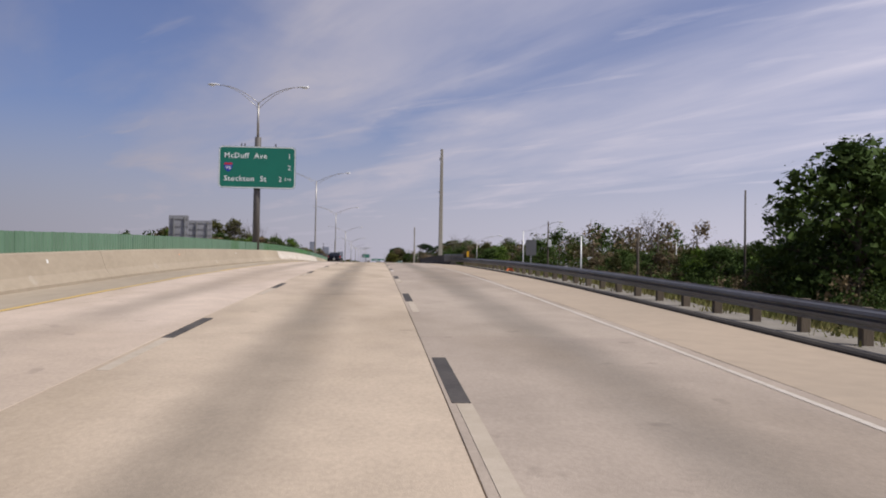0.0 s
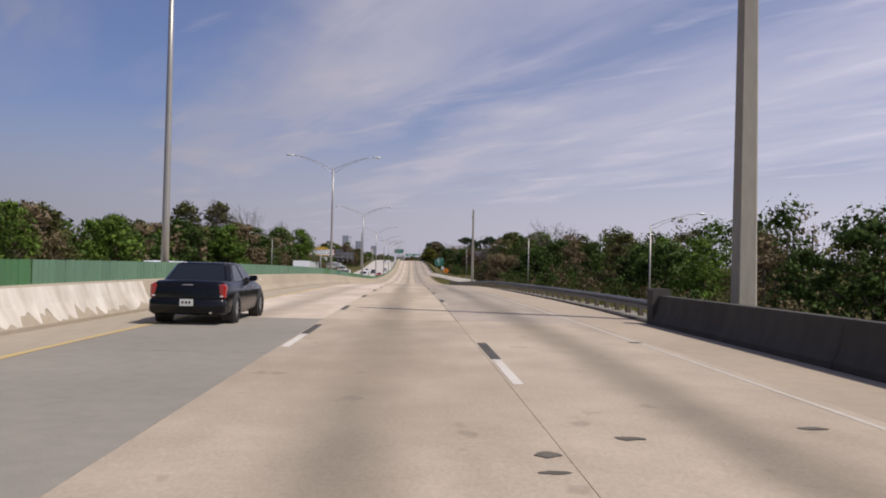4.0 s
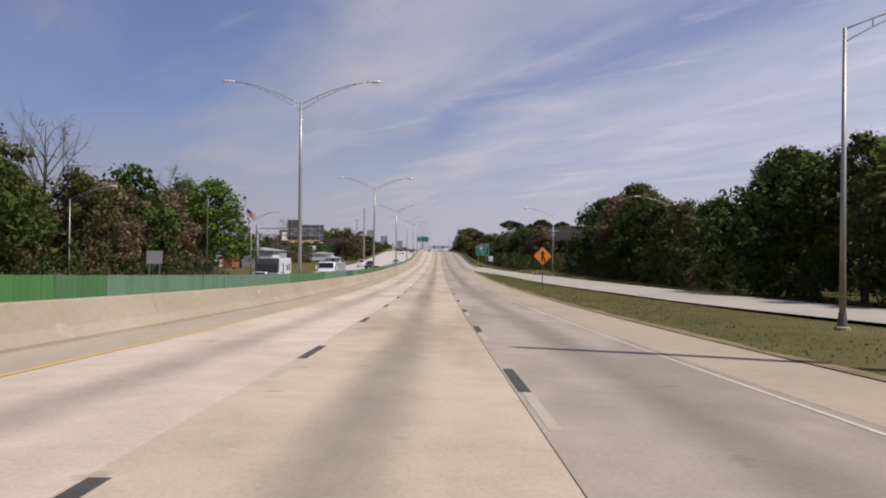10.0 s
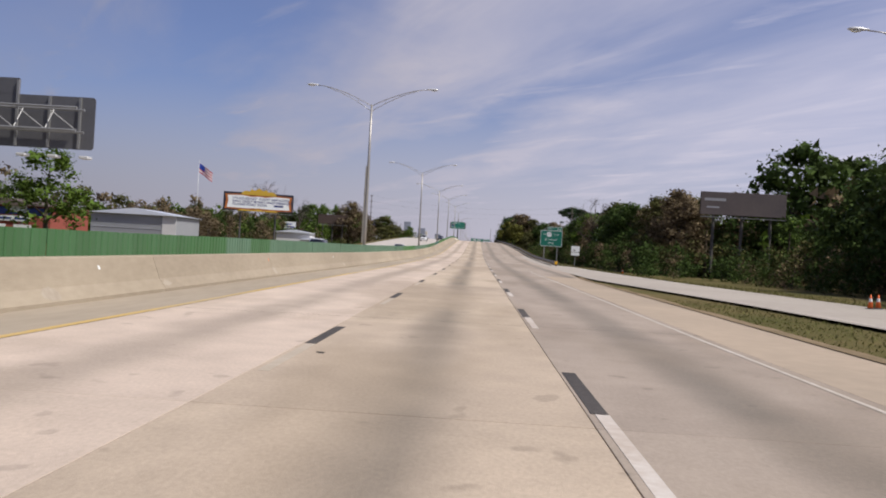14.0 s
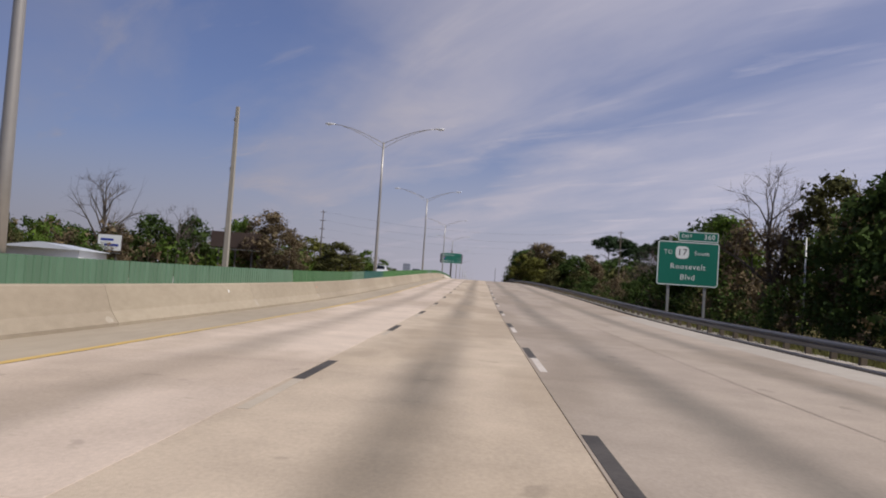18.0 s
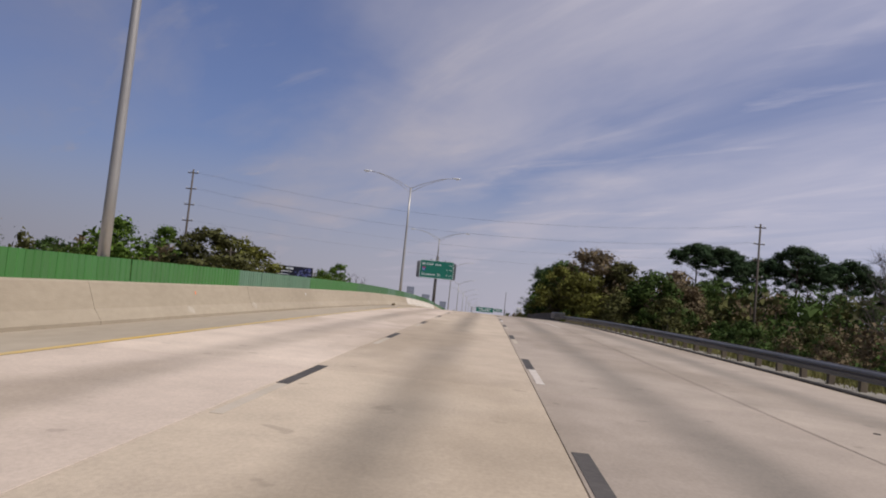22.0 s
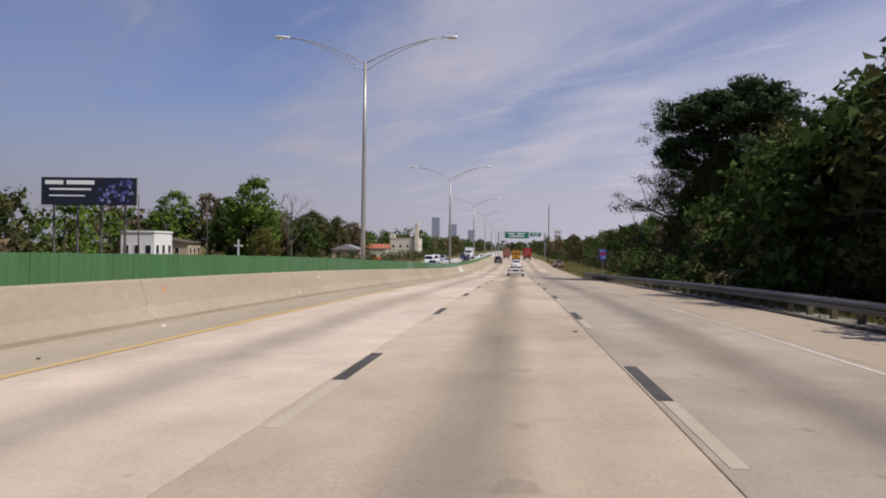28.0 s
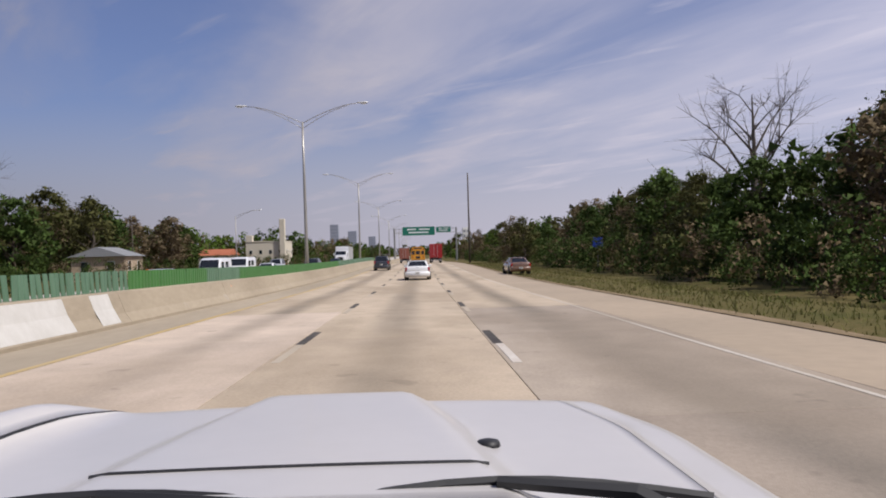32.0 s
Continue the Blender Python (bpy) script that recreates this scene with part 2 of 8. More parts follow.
SLIPCONC = mat("slip_road_concrete", (0.42, 0.375, 0.315), 0.9, tint=(0.30, 0.265, 0.22), big=0.15, small=2, amount=0.8, bump=0.2, spec=0.2)
SOIL = mat("sandy_soil", (0.25, 0.185, 0.115), 1.0, tint=(0.15, 0.115, 0.065), big=0.6, small=5, amount=1.0, bump=0.8, bump_scale=15, spec=0.1)
SHOULDER = mat("shoulder_concrete", (0.42, 0.335, 0.245), 0.9, tint=(0.29, 0.24, 0.18), big=0.15, small=3, amount=0.8, bump=0.3, spec=0.2)
GREYDECK = mat("grey_deck_concrete", (0.285, 0.255, 0.212), 0.9, tint=(0.19, 0.17, 0.142), big=0.2, small=4, amount=0.8, bump=0.3, spec=0.2)
OPPO = mat("far_carriageway_concrete", (0.50, 0.455, 0.40), 0.9, tint=(0.36, 0.325, 0.285), big=0.1, small=1.5, amount=0.7, spec=0.2)
JOINT = mat("joint_sealant", (0.09, 0.075, 0.06), 0.9, tint=(0.16, 0.14, 0.115), big=1, small=9)
WHITEPAINT = mat("road_paint_white", (0.62, 0.58, 0.52), 0.75, tint=(0.44, 0.37, 0.30), big=0.35, small=9, amount=1.15, bump=0.2, spec=0.3)
EDGEPAINT = mat("edge_line_paint", (0.58, 0.53, 0.465), 0.8, tint=(0.40, 0.345, 0.27), big=0.14, small=8, amount=1.15, bump=0.2, spec=0.25)
BLACKPAINT = mat("road_paint_black", (0.045, 0.04, 0.036), 0.8, tint=(0.12, 0.105, 0.09), big=0.9, small=16, amount=0.7, bump=0.2, spec=0.3)
YELLOWPAINT = mat("road_paint_yellow", (0.58, 0.37, 0.075), 0.75, tint=(0.42, 0.335, 0.21), big=0.12, small=7, amount=1.1, spec=0.3)
BARRIER = mat("barrier_concrete", (0.375, 0.315, 0.232), 0.9, tint=(0.26, 0.215, 0.155), big=0.3, small=5, amount=0.85, bump=0.4, bump_scale=25, spread=0.06, spec=0.2, stretch=(1, 0.5, 1.6))
WHITEWASH = mat("whitewashed_concrete", (0.64, 0.59, 0.51), 0.9, tint=(0.36, 0.31, 0.245), big=0.9, small=2.2, amount=1.0, bump=0.5, bump_scale=8, spec=0.2, stretch=(1, 1.3, 0.45))
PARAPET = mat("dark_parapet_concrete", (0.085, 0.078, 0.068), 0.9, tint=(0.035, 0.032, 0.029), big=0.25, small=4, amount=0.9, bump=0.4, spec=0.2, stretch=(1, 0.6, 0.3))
# berm asphalt taken near-black, the shadow line at the kerb put into its colour
BERMSHADE = mat("berm_asphalt_shadow", (0.038, 0.034, 0.031), 1.0, tint=(0.085, 0.075, 0.062), big=0.6, small=8, amount=0.8, bump=0.6, spec=0.2)
SCREEN = mat("green_screen_panel", (0.045, 0.135, 0.042), 0.5, tint=(0.068, 0.145, 0.070), big=0.12, small=2, amount=0.9, island=0.08, spec=0.4)
SCREENBRIGHT = mat("bright_green_screen", (0.046, 0.165, 0.034), 0.5, tint=(0.060, 0.15, 0.050), big=0.12, small=2, amount=0.9, island=0.07, spec=0.4)
SCREENPALE = mat("pale_green_screen_panel", (0.105, 0.19, 0.12), 0.5, tint=(0.075, 0.15, 0.09), big=0.2, small=2.5, amount=0.8, island=0.09, spec=0.4)
SCREENTEAL = mat("teal_screen_panel", (0.010, 0.085, 0.072), 0.45, tint=(0.018, 0.11, 0.088), big=0.3, small=3, amount=0.8, island=0.06, spec=0.4)
GALV = mat("galvanised_steel", (0.32, 0.32, 0.31), 0.55, metal=0.6, tint=(0.22, 0.22, 0.215), big=0.8, small=9, amount=0.7, spread=0.05)
RAIL = mat("weathered_guardrail", (0.20, 0.20, 0.205), 0.5, metal=0.6, tint=(0.11, 0.105, 0.10), big=0.4, small=6, amount=0.9, bump=0.1)
POSTWOOD = mat("treated_timber", (0.14, 0.11, 0.075), 0.9, tint=(0.08, 0.062, 0.042), big=2, small=20, amount=0.8, bump=0.5, spread=0.15, stretch=(1, 1, 0.2))
LAMPPOLE = mat("aluminium_pole", (0.38, 0.36, 0.32), 0.42, metal=0.55, tint=(0.30, 0.285, 0.26), big=0.5, small=7, amount=0.7)
LAMPHEAD = mat("lamp_housing", (0.62, 0.62, 0.60), 0.4, metal=0.2, tint=(0.5, 0.5, 0.48))
LENS = mat("lamp_glass", (0.75, 0.77, 0.76), 0.15, amount=0.2)
POLECON = mat("concrete_pole", (0.36, 0.33, 0.27), 0.85, tint=(0.22, 0.20, 0.165), big=0.4, small=6, amount=0.8, bump=0.3, stretch=(1, 1, 0.25))
POLEWOOD = mat("utility_pole_wood", (0.10, 0.08, 0.062), 0.9, tint=(0.055, 0.045, 0.036), big=1, small=14, amount=0.8, bump=0.4, stretch=(1, 1, 0.2))
WIRE = mat("power_line", (0.05, 0.05, 0.055), 0.6)
SIGNGREEN = mat("sign_green", (0.006, 0.16, 0.105), 0.4, tint=(0.004, 0.115, 0.08), big=0.5, small=6, amount=0.6, spec=0.5)
SIGNWHITE = mat("sign_white", (0.78, 0.80, 0.78), 0.45, tint=(0.66, 0.68, 0.66), amount=0.4)
SIGNBACK = mat("sign_back_aluminium", (0.14, 0.14, 0.145), 0.55, metal=0.4, tint=(0.09, 0.09, 0.095), big=0.5, small=5)
PALEBACK = mat("weathered_aluminium", (0.30, 0.30, 0.31), 0.6, tint=(0.22, 0.22, 0.225), big=0.5, small=5)
SIGNPOST = mat("sign_post_steel", (0.10, 0.095, 0.09), 0.6, metal=0.4, tint=(0.16, 0.14, 0.12), big=0.6, small=6)
SIGNBLUE = mat("sign_blue", (0.02, 0.05, 0.33), 0.4, tint=(0.015, 0.04, 0.26))
SIGNRED = mat("sign_red", (0.50, 0.03, 0.04), 0.4)
SIGNORANGE = mat("sign_orange", (0.80, 0.24, 0.01), 0.5, tint=(0.68, 0.20, 0.01))
AMBERFACE = mat("amber_end_plate", (0.75, 0.40, 0.01), 0.5, tint=(0.6, 0.3, 0.01))
SIGNBLACK = mat("sign_black", (0.012, 0.012, 0.012), 0.5)
GROUND = mat("grassy_ground", (0.066, 0.070, 0.022), 1.0, tint=(0.15, 0.115, 0.052), big=0.22, small=5, amount=1.1, bump=1.0, bump_scale=14, spec=0.05)
BLADE = mat("grass_blades", (0.118, 0.132, 0.038), 0.9, tint=(0.20, 0.165, 0.072), big=0.22, small=5, amount=0.9, island=0.3, spec=0.1, through_light=0.3)
BARK = mat("bark", (0.10, 0.078, 0.058), 0.95, tint=(0.055, 0.045, 0.036), big=1.5, small=14, amount=0.9, bump=0.7, stretch=(1, 1, 0.25), spec=0.1)
BARKGREY = mat("grey_bark", (0.13, 0.11, 0.092), 0.95, tint=(0.07, 0.058, 0.048), big=1.5, small=14, amount=0.9, bump=0.6, stretch=(1, 1, 0.25), spec=0.1)


def leaf(name, base, tint, see=0.19):
    return mat(name, base, 0.75, tint=tint, big=0.25, small=1.2, amount=0.9, island=0.22, spec=0.1, through_light=see)


WHITEPATCH = mat("white_painted_concrete", (0.56, 0.545, 0.51), 0.85, tint=(0.44, 0.42, 0.38), big=1.2, small=5, amount=0.8, bump=0.3, bump_scale=14, spec=0.2)
SPLASH = mat("pale_mortar_splash", (0.42, 0.365, 0.285), 0.9, tint=(0.30, 0.252, 0.19), big=1.5, small=7, amount=1.0, bump=0.4, bump_scale=10, spec=0.2)
LEAVES = {
    "oak": leaf("live_oak_leaves", (0.040, 0.070, 0.016), (0.070, 0.100, 0.026)),
    "spring": leaf("spring_green_leaves", (0.105, 0.165, 0.025), (0.070, 0.112, 0.022)),
    "olive": leaf("olive_leaves", (0.095, 0.093, 0.032), (0.068, 0.070, 0.025)),
    "brown": leaf("brown_twigs_and_buds", (0.182, 0.136, 0.078), (0.126, 0.096, 0.057)),
    "pine": leaf("pine_needles", (0.032, 0.058, 0.026), (0.048, 0.070, 0.030), 0.2),
    "willow": leaf("yellow_green_leaves", (0.135, 0.135, 0.028), (0.10, 0.098, 0.026)),
}

# ---- mesh helpers ----


class Shape:
    """Collects vertices and faces; material slots by index."""

    def __init__(self):
        self.v, self.f, self.m = [], [], []

    def add(self, verts, faces, slot=0):
        o = len(self.v)
        self.v += [tuple(p) for p in verts]
        self.f += [tuple(i + o for i in f) for f in faces]
        self.m += [slot] * len(faces)
        return self

    def box(self, x0, x1, y0, y1, z0, z1, slot=0, bev=0.0):
        """A box; bev chamfers its four long upright edges and the top rim."""
        if bev <= 0:
            vs = [(x, y, z) for z in (z0, z1) for x, y in ((x0, y0), (x1, y0), (x1, y1), (x0, y1))]
            return self.add(vs, [(3, 2, 1, 0), (4, 5, 6, 7), (0, 1, 5, 4), (1, 2, 6, 5), (2, 3, 7, 6), (3, 0, 4, 7)], slot)
        b = bev
        ring = [(x0 + b, y0), (x1 - b, y0), (x1, y0 + b), (x1, y1 - b), (x1 - b, y1), (x0 + b, y1), (x0, y1 - b), (x0, y0 + b)]
        inn = [(x0 + 2 * b, y0 + b), (x1 - 2 * b, y0 + b), (x1 - b, y0 + 2 * b), (x1 - b, y1 - 2 * b), (x1 - 2 * b, y1 - b), (x0 + 2 * b, y1 - b), (x0 + b, y1 - 2 * b), (x0 + b, y0 + 2 * b)]
        vs = [(x, y, z0) for x, y in inn] + [(x, y, z0 + b) for x, y in ring] + [(x, y, z1 - b) for x, y in ring] + [(x, y, z1) for x, y in inn]
        fs = [tuple(reversed(range(8))), tuple(range(24, 32))]
        for k in range(3):
            fs += [(8 * k + i, 8 * k + (i + 1) % 8, 8 * k + 8 + (i + 1) % 8, 8 * k + 8 + i) for i in range(8)]
        return self.add(vs, fs, slot)

    def tube(self, pts, radii, sides=8, slot=0, caps=True):
        """A tapered tube along points."""
        pts = [Vector(p) for p in pts]
        rings = []
        up = Vector((0.31, 0.17, 0.93))
        for i, p in enumerate(pts):
            d = (pts[min(i + 1, len(pts) - 1)] - pts[max(i - 1, 0)]).normalized()
            a = d.cross(up)
            if a.length < 0.1:
                a = d.cross(Vector((1, 0, 0)))
            a.normalize()
            c = d.cross(a)
            r = radii[i] if isinstance(radii, (list, tuple)) else radii
            rings.append([p + (a * math.cos(t) + c * math.sin(t)) * r for t in (2 * math.pi * k / sides for k in range(sides))])
        fs = []
        for i in range(len(pts) - 1):
            fs += [(i * sides + k, i * sides + (k + 1) % sides, (i + 1) * sides + (k + 1) % sides, (i + 1) * sides + k) for k in range(sides)]
        if caps:
            fs += [tuple(reversed(range(sides))), tuple(range((len(pts) - 1) * sides, len(pts) * sides))]
        return self.add([q for r in rings for q in r], fs, slot)

    def loft(self, sections, close=True, caps=True, slot=0):
        """Skin over rings of equal length."""
        n = len(sections[0])
        fs = []
        for i in range(len(sections) - 1):
            fs += [(i * n + k, i * n + (k + 1) % n, (i + 1) * n + (k + 1) % n, (i + 1) * n + k) for k in range(n if close else n - 1)]
        if caps and close:
            fs += [tuple(reversed(range(n))), tuple(range((len(sections) - 1) * n, len(sections) * n))]
        return self.add([p for s in sections for p in s], fs, slot)

    def mesh(self, name, *mats, smooth=False):
        me = bpy.data.meshes.new(name)
        me.from_pydata(self.v, [], self.f)
        for m in mats:
            me.materials.append(m)
        if len(mats) > 1:
            me.polygons.foreach_set("material_index", self.m)
        if smooth:
            me.polygons.foreach_set("use_smooth", [True] * len(me.polygons))
        me.update()
        return me


def part(name, shape, material, parent, label="", smooth=False, at=None):
    """Links a shape (or a ready mesh) as one mesh object under a thing or part."""
    me = shape.mesh(name, *(material if isinstance(material, (list, tuple)) else (material,)), smooth=smooth) if isinstance(shape, Shape) else shape
    ob = new(name, me)
    ob.parent = parent
    if at is not None:
        ob.matrix_basis = at
    return tagged(ob, label)


def thing(name, label, category, m=None, group="", kind=""):
    ob = new(name)
    ob.empty_display_size = 0.3
    if m is not None:
        ob.matrix_basis = m
    return tagged(ob, label, category, group, kind)


def solid(name, shape, material, label, category, kind="", group="", smooth=False, m=None):
    ob = new(name, shape.mesh(name, *(material if isinstance(material, (list, tuple)) else (material,)), smooth=smooth))
    if m is not None:
        ob.matrix_basis = m
    return tagged(ob, label, category, group, kind)


# ---- the lie of the road: straight along +y, with two humps where it bridges cross streets ----
ZK = [-0.94, -0.0, 0.77, 1.27, 1.6, 1.66, 1.52, 1.25, 0.86, 0.24, -0.43, -1.06, -1.65, -2.09, -2.36, -2.54, -2.58, -2.5, -2.45, -2.31, -2.11, -1.76, -1.22,
      -0.44, 0.39, 1.21, 2.0, 2.67, 3.09, 3.3, 3.29, 3.04, 2.68, 2.15, 1.59, 1.11, 0.89, 0.7, 0.65, 0.71, 0.76, 0.72, 0.61, 0.45, 0.26, 0.05]


def Z(y):
    u = min(max((y + 20) / 25.0, 0), len(ZK) - 1.001)
    i = int(u)
    f = u - i
    a, b, c, d = ZK[max(i - 1, 0)], ZK[i], ZK[i + 1], ZK[min(i + 2, len(ZK) - 1)]
    return b + 0.5 * f * (c - a + f * (2 * a - 5 * b + 4 * c - d + f * (3 * (b - c) + d - a)))


def slope(y):
    return math.degrees(math.atan2(Z(y + 1) - Z(y - 1), 2))


def ramp_fn(*pairs):
    xs, ys = [p[0] for p in pairs], [p[1] for p in pairs]
    return lambda y: float(np.interp(y, xs, ys))


EDGE = ramp_fn((-80, 7.4), (66, 7.5), (74, 7.2), (120, 7.2), (130, 7.5), (425, 7.7), (455, 9.4), (485, 9.95), (565, 9.95), (615, 9.2), (672, 7.6), (732, 7.6), (750, 7.9), (1500, 8.1))  # pavement's edge
NEAR = ramp_fn((215, 19.5), (291, 16.2), (326, 15.0), (351, 13.7), (385, 12.4), (402, 11.2), (428, 8.6))  # slip road, edge towards us
FAR = ramp_fn((215, 26.5), (310, 24.0), (350, 23.2), (380, 21.3), (414, 17.6), (450, 14.4), (490, 11.6), (530, 10.0))
LOW_R = ramp_fn((-60, -2.6), (60, -2.3), (150, -2.6), (195, -2.2), (225, -1.2), (260, -2.0), (290, -2.55), (460, -2.7), (510, -2.6), (730, -1.8), (790, -0.2), (850, 0.0), (930, 0.1), (1100, 0.2))
LOW_L = ramp_fn((-60, -2.0), (150, -2.2), (190, -1.8), (290, -2.9), (460, -2.8), (590, -2.2), (730, -1.4), (810, -0.2), (1100, 0.1))
VERGE = ramp_fn((-60, 2.0), (215, 2.2), (275, 5.0), (287, 18), (415, 12), (470, 4.0), (510, 2.2), (730, 2.2), (840, 2.6), (870, 4.5), (1200, 5.0))  # level verge beyond the edge
DIP = ramp_fn((120, 0.0), (170, 0.8), (385, 0.8), (440, 0.1), (470, 0.0))  # the far carriageway lies lower here
LEFT_EDGE = -23.6


def ground_z(x, y):
    z = Z(y)
    if x > 0:
        e = EDGE(y)
        d, low = x - e - VERGE(y), LOW_R(y)
        flat = z - 0.10
    else:
        d, low = LEFT_EDGE - 2.0 - x, LOW_L(y)
        flat = z - 0.10 - (DIP(y) if x < -8.8 else 0.0)
    if d <= 0:
        return flat
    low = min(low, flat - 0.05)
    run = max(2.3 * (flat - low), 1.5)
    k = min(d / run, 1.0)
    k = k * k * (3 - 2 * k)
    g = flat + (low - flat) * k
    far = min(max((abs(x) - 90) / 200, 0), 1)
    return g * (1 - far) - 1.5 * far


SLAB, Y0, Y1 = 9.144, -36.0, 1240.0
LANE_X = -0.16  # middle of the middle lane


def ZS(y):
    """Height of the slabs' tops, which are flat from joint to joint."""
    a = Y0 + math.floor((y - Y0) / SLAB) * SLAB
    return Z(a) + (Z(a + SLAB) - Z(a)) * (y - a) / SLAB


def line(x0, x1, y0, y1, lift=0.004):
    """A painted line lying on the slabs."""
    ys = [y0] + [Y0 + SLAB * k for k in range(math.ceil((y0 - Y0) / SLAB + 0.01), math.floor((y1 - Y0) / SLAB - 0.01) + 1)] + [y1]
    vs = [(x, y, ZS(y) + lift) for y in ys for x in (x0, x1)]
    return Shape().add(vs, [(2 * i, 2 * i + 1, 2 * i + 3, 2 * i + 2) for i in range(len(ys) - 1)])


def on_slab(x, y):
    a = math.degrees(math.atan2(ZS(y + 0.4) - ZS(y), 0.4))
    return pose(x, y, ZS(y), a)


def strip(x0, x1, y0, y1, step, lift0=0.0, lift1=None, dip=None):
    """A strip of surface along the road, x0 and x1 numbers or functions of y."""
    s = Shape()
    n = max(1, int(round((y1 - y0) / step)))
    fx0, fx1 = (x0 if callable(x0) else lambda y: x0), (x1 if callable(x1) else lambda y: x1)
    lift1 = lift0 if lift1 is None else lift1
    vs, fs = [], []
    for i in range(n + 1):
        y = y0 + (y1 - y0) * i / n
        d = dip(y) if dip else 0.0
        vs += [(fx0(y), y, Z(y) + lift0 - d), (fx1(y), y, Z(y) + lift1 - d)]
        if i:
            fs.append((2 * i - 2, 2 * i - 1, 2 * i + 1, 2 * i))
    return s.add(vs, fs)


def extrude(profile, y0, y1, step=6.0, offset=None, caps=True):
    """A closed cross-section (x, z over the road) carried along the road."""
    n = max(1, int(math.ceil((y1 - y0) / step)))
    secs = []
    for i in range(n + 1):
        y = y0 + (y1 - y0) * i / n
        o = offset(y) if offset else 0.0
        secs.append([(x + o, y, Z(y) + z) for x, z in profile])
    return Shape().loft(secs, caps=caps)


# ---- ground: one sheet ----
def build_ground():
    xs = [-4000, -1500, -600, -300, -180, -120, -90, -70, -55, -45, -38, -33, -29, -26, -24.6, -23.6, -8.9, -8.7, 7.0, 7.9, 8.4, 9.2, 10, 11, 12.2, 13.5, 15, 17, 19, 21, 23.5, 26, 29, 33, 38, 45, 55, 70, 90, 120, 180, 300, 600, 1500, 4000]
    ys = [-900, -300, -120] + [-60 + 8 * i for i in range(160)] + [1260, 1350, 1500, 1800, 2400, 3200, 4800]
    s = Shape()
    n = len(xs)
    vs = []
    for y in ys:
        for x in xs:
            rough = 0.12 * noise.noise((x * 0.11, y * 0.07, 0.3)) if abs(x - 0) > 12 or x > 11 else 0.0
            edge = -0.12 if -23.7 < x < EDGE(y) + 0.1 else 0.0
            vs.append((x, y, ground_z(x, y) + rough + edge))
    fs = [(j * n + i, j * n + i + 1, (j + 1) * n + i + 1, (j + 1) * n + i) for j in range(len(ys) - 1) for i in range(n - 1)]
    s.add(vs, fs)
    return solid("ground", s, GROUND, "patchy grass and bare soil beside the motorway", "ground", "structure", smooth=True)


ground = build_ground()

# ---- carriageway ----
road = thing("road", "three-lane concrete motorway carriageway, worn and oil-stained", "road", kind="structure")
part("base_course", strip(-7.45, lambda y: EDGE(y) + 0.05, Y0 - 60, Y1, 8, -0.045), JOINT, road, "dark joint bed under the slabs")
part("shoulder_inner", line(-7.45, LANE_X - 5.49, Y0 - 60, Y1, 0.0), SHOULDERTAN, road, "stained concrete inner shoulder")
part("shoulder_outer", strip(LANE_X + 5.488, EDGE, Y0 - 60, Y1, 8, 0.0, -0.02), SHOULDER, road, "stained concrete outer shoulder")
oppo = thing("road_opposite", "pale concrete carriageway for oncoming traffic beyond the barrier", "road", kind="structure")
part("surface", strip(LEFT_EDGE, -8.95, Y0 - 60, Y1 + 600, 8, -0.02, dip=DIP), OPPO, oppo)
for k, x in enumerate((-13.0, -16.7)):
    s = Shape()
    for i in range(100):
        y = -10 + 12.192 * i
        a = strip(x - 0.07, x + 0.07, y, y + 3.0, 3.0, -0.012, dip=DIP)
        s.add(a.v, a.f)
    part("lane_dashes", s, WHITEPAINT, oppo)
part("edge_line", strip(-20.6, -20.45, Y0, Y1, 8, -0.012, dip=DIP), WHITEPAINT, oppo)
def slip_z(x, y):
    """The slip road climbs with the ground and meets the carriageway."""
    join = min(max((y - 275) / 30.0, 0.0), 1.0)
    return (Z(y) + 0.006) * join + max(ground_z(x, y) + 0.16, ground_z(22, y) + 0.16) * (1 - join)


def slip_strip(fx0, fx1, y0, y1, lift):
    vs, fs = [], []
    n = int((y1 - y0) / 4)
    for i in range(n + 1):
        y = y0 + (y1 - y0) * i / n
        for k in range(5):
            x = fx0(y) + (fx1(y) - fx0(y)) * k / 4
            vs.append((x, y, slip_z(x, y) + lift))
        if i:
            fs += [(5 * i - 5 + k, 5 * i - 4 + k, 5 * i + 1 + k, 5 * i + k) for k in range(4)]
    return Shape().add(vs, fs)


slip = thing("slip_road", "pale concrete slip road joining the motorway", "road", kind="structure")
part("surface", slip_strip(NEAR, FAR, 262, 530, 0.0), SLIPCONC, slip)
part("edge_line", slip_strip(lambda y: FAR(y) - 0.5, lambda y: FAR(y) - 0.38, 262, 490, 0.008), WHITEPAINT, slip)
part("edge_line", slip_strip(lambda y: NEAR(y) + 0.4, lambda y: NEAR(y) + 0.52, 262, 404, 0.008), WHITEPAINT, slip)

# painted lines
part("edge_line_white", line(5.06, 5.145, Y0, 440), EDGEPAINT, road, "solid white edge line, worn")
part("edge_line_white", line(5.06, 5.145, 640, Y1), EDGEPAINT, road, "solid white edge line, worn")
part("edge_line_yellow", line(-5.80, -5.64, Y0, Y1, 0.006), YELLOWPAINT, road, "solid yellow edge line, worn in places")
black_dash = Shape().box(-0.085, 0.085, 0, 2.85, -0.01, 0.005).mesh("black_dash", BLACKPAINT)
WORNPAINT = mat("road_paint_worn", (0.47, 0.40, 0.315), 0.8, tint=(0.39, 0.33, 0.25), big=0.8, small=7, amount=1.2, bump=0.2, spec=0.25)
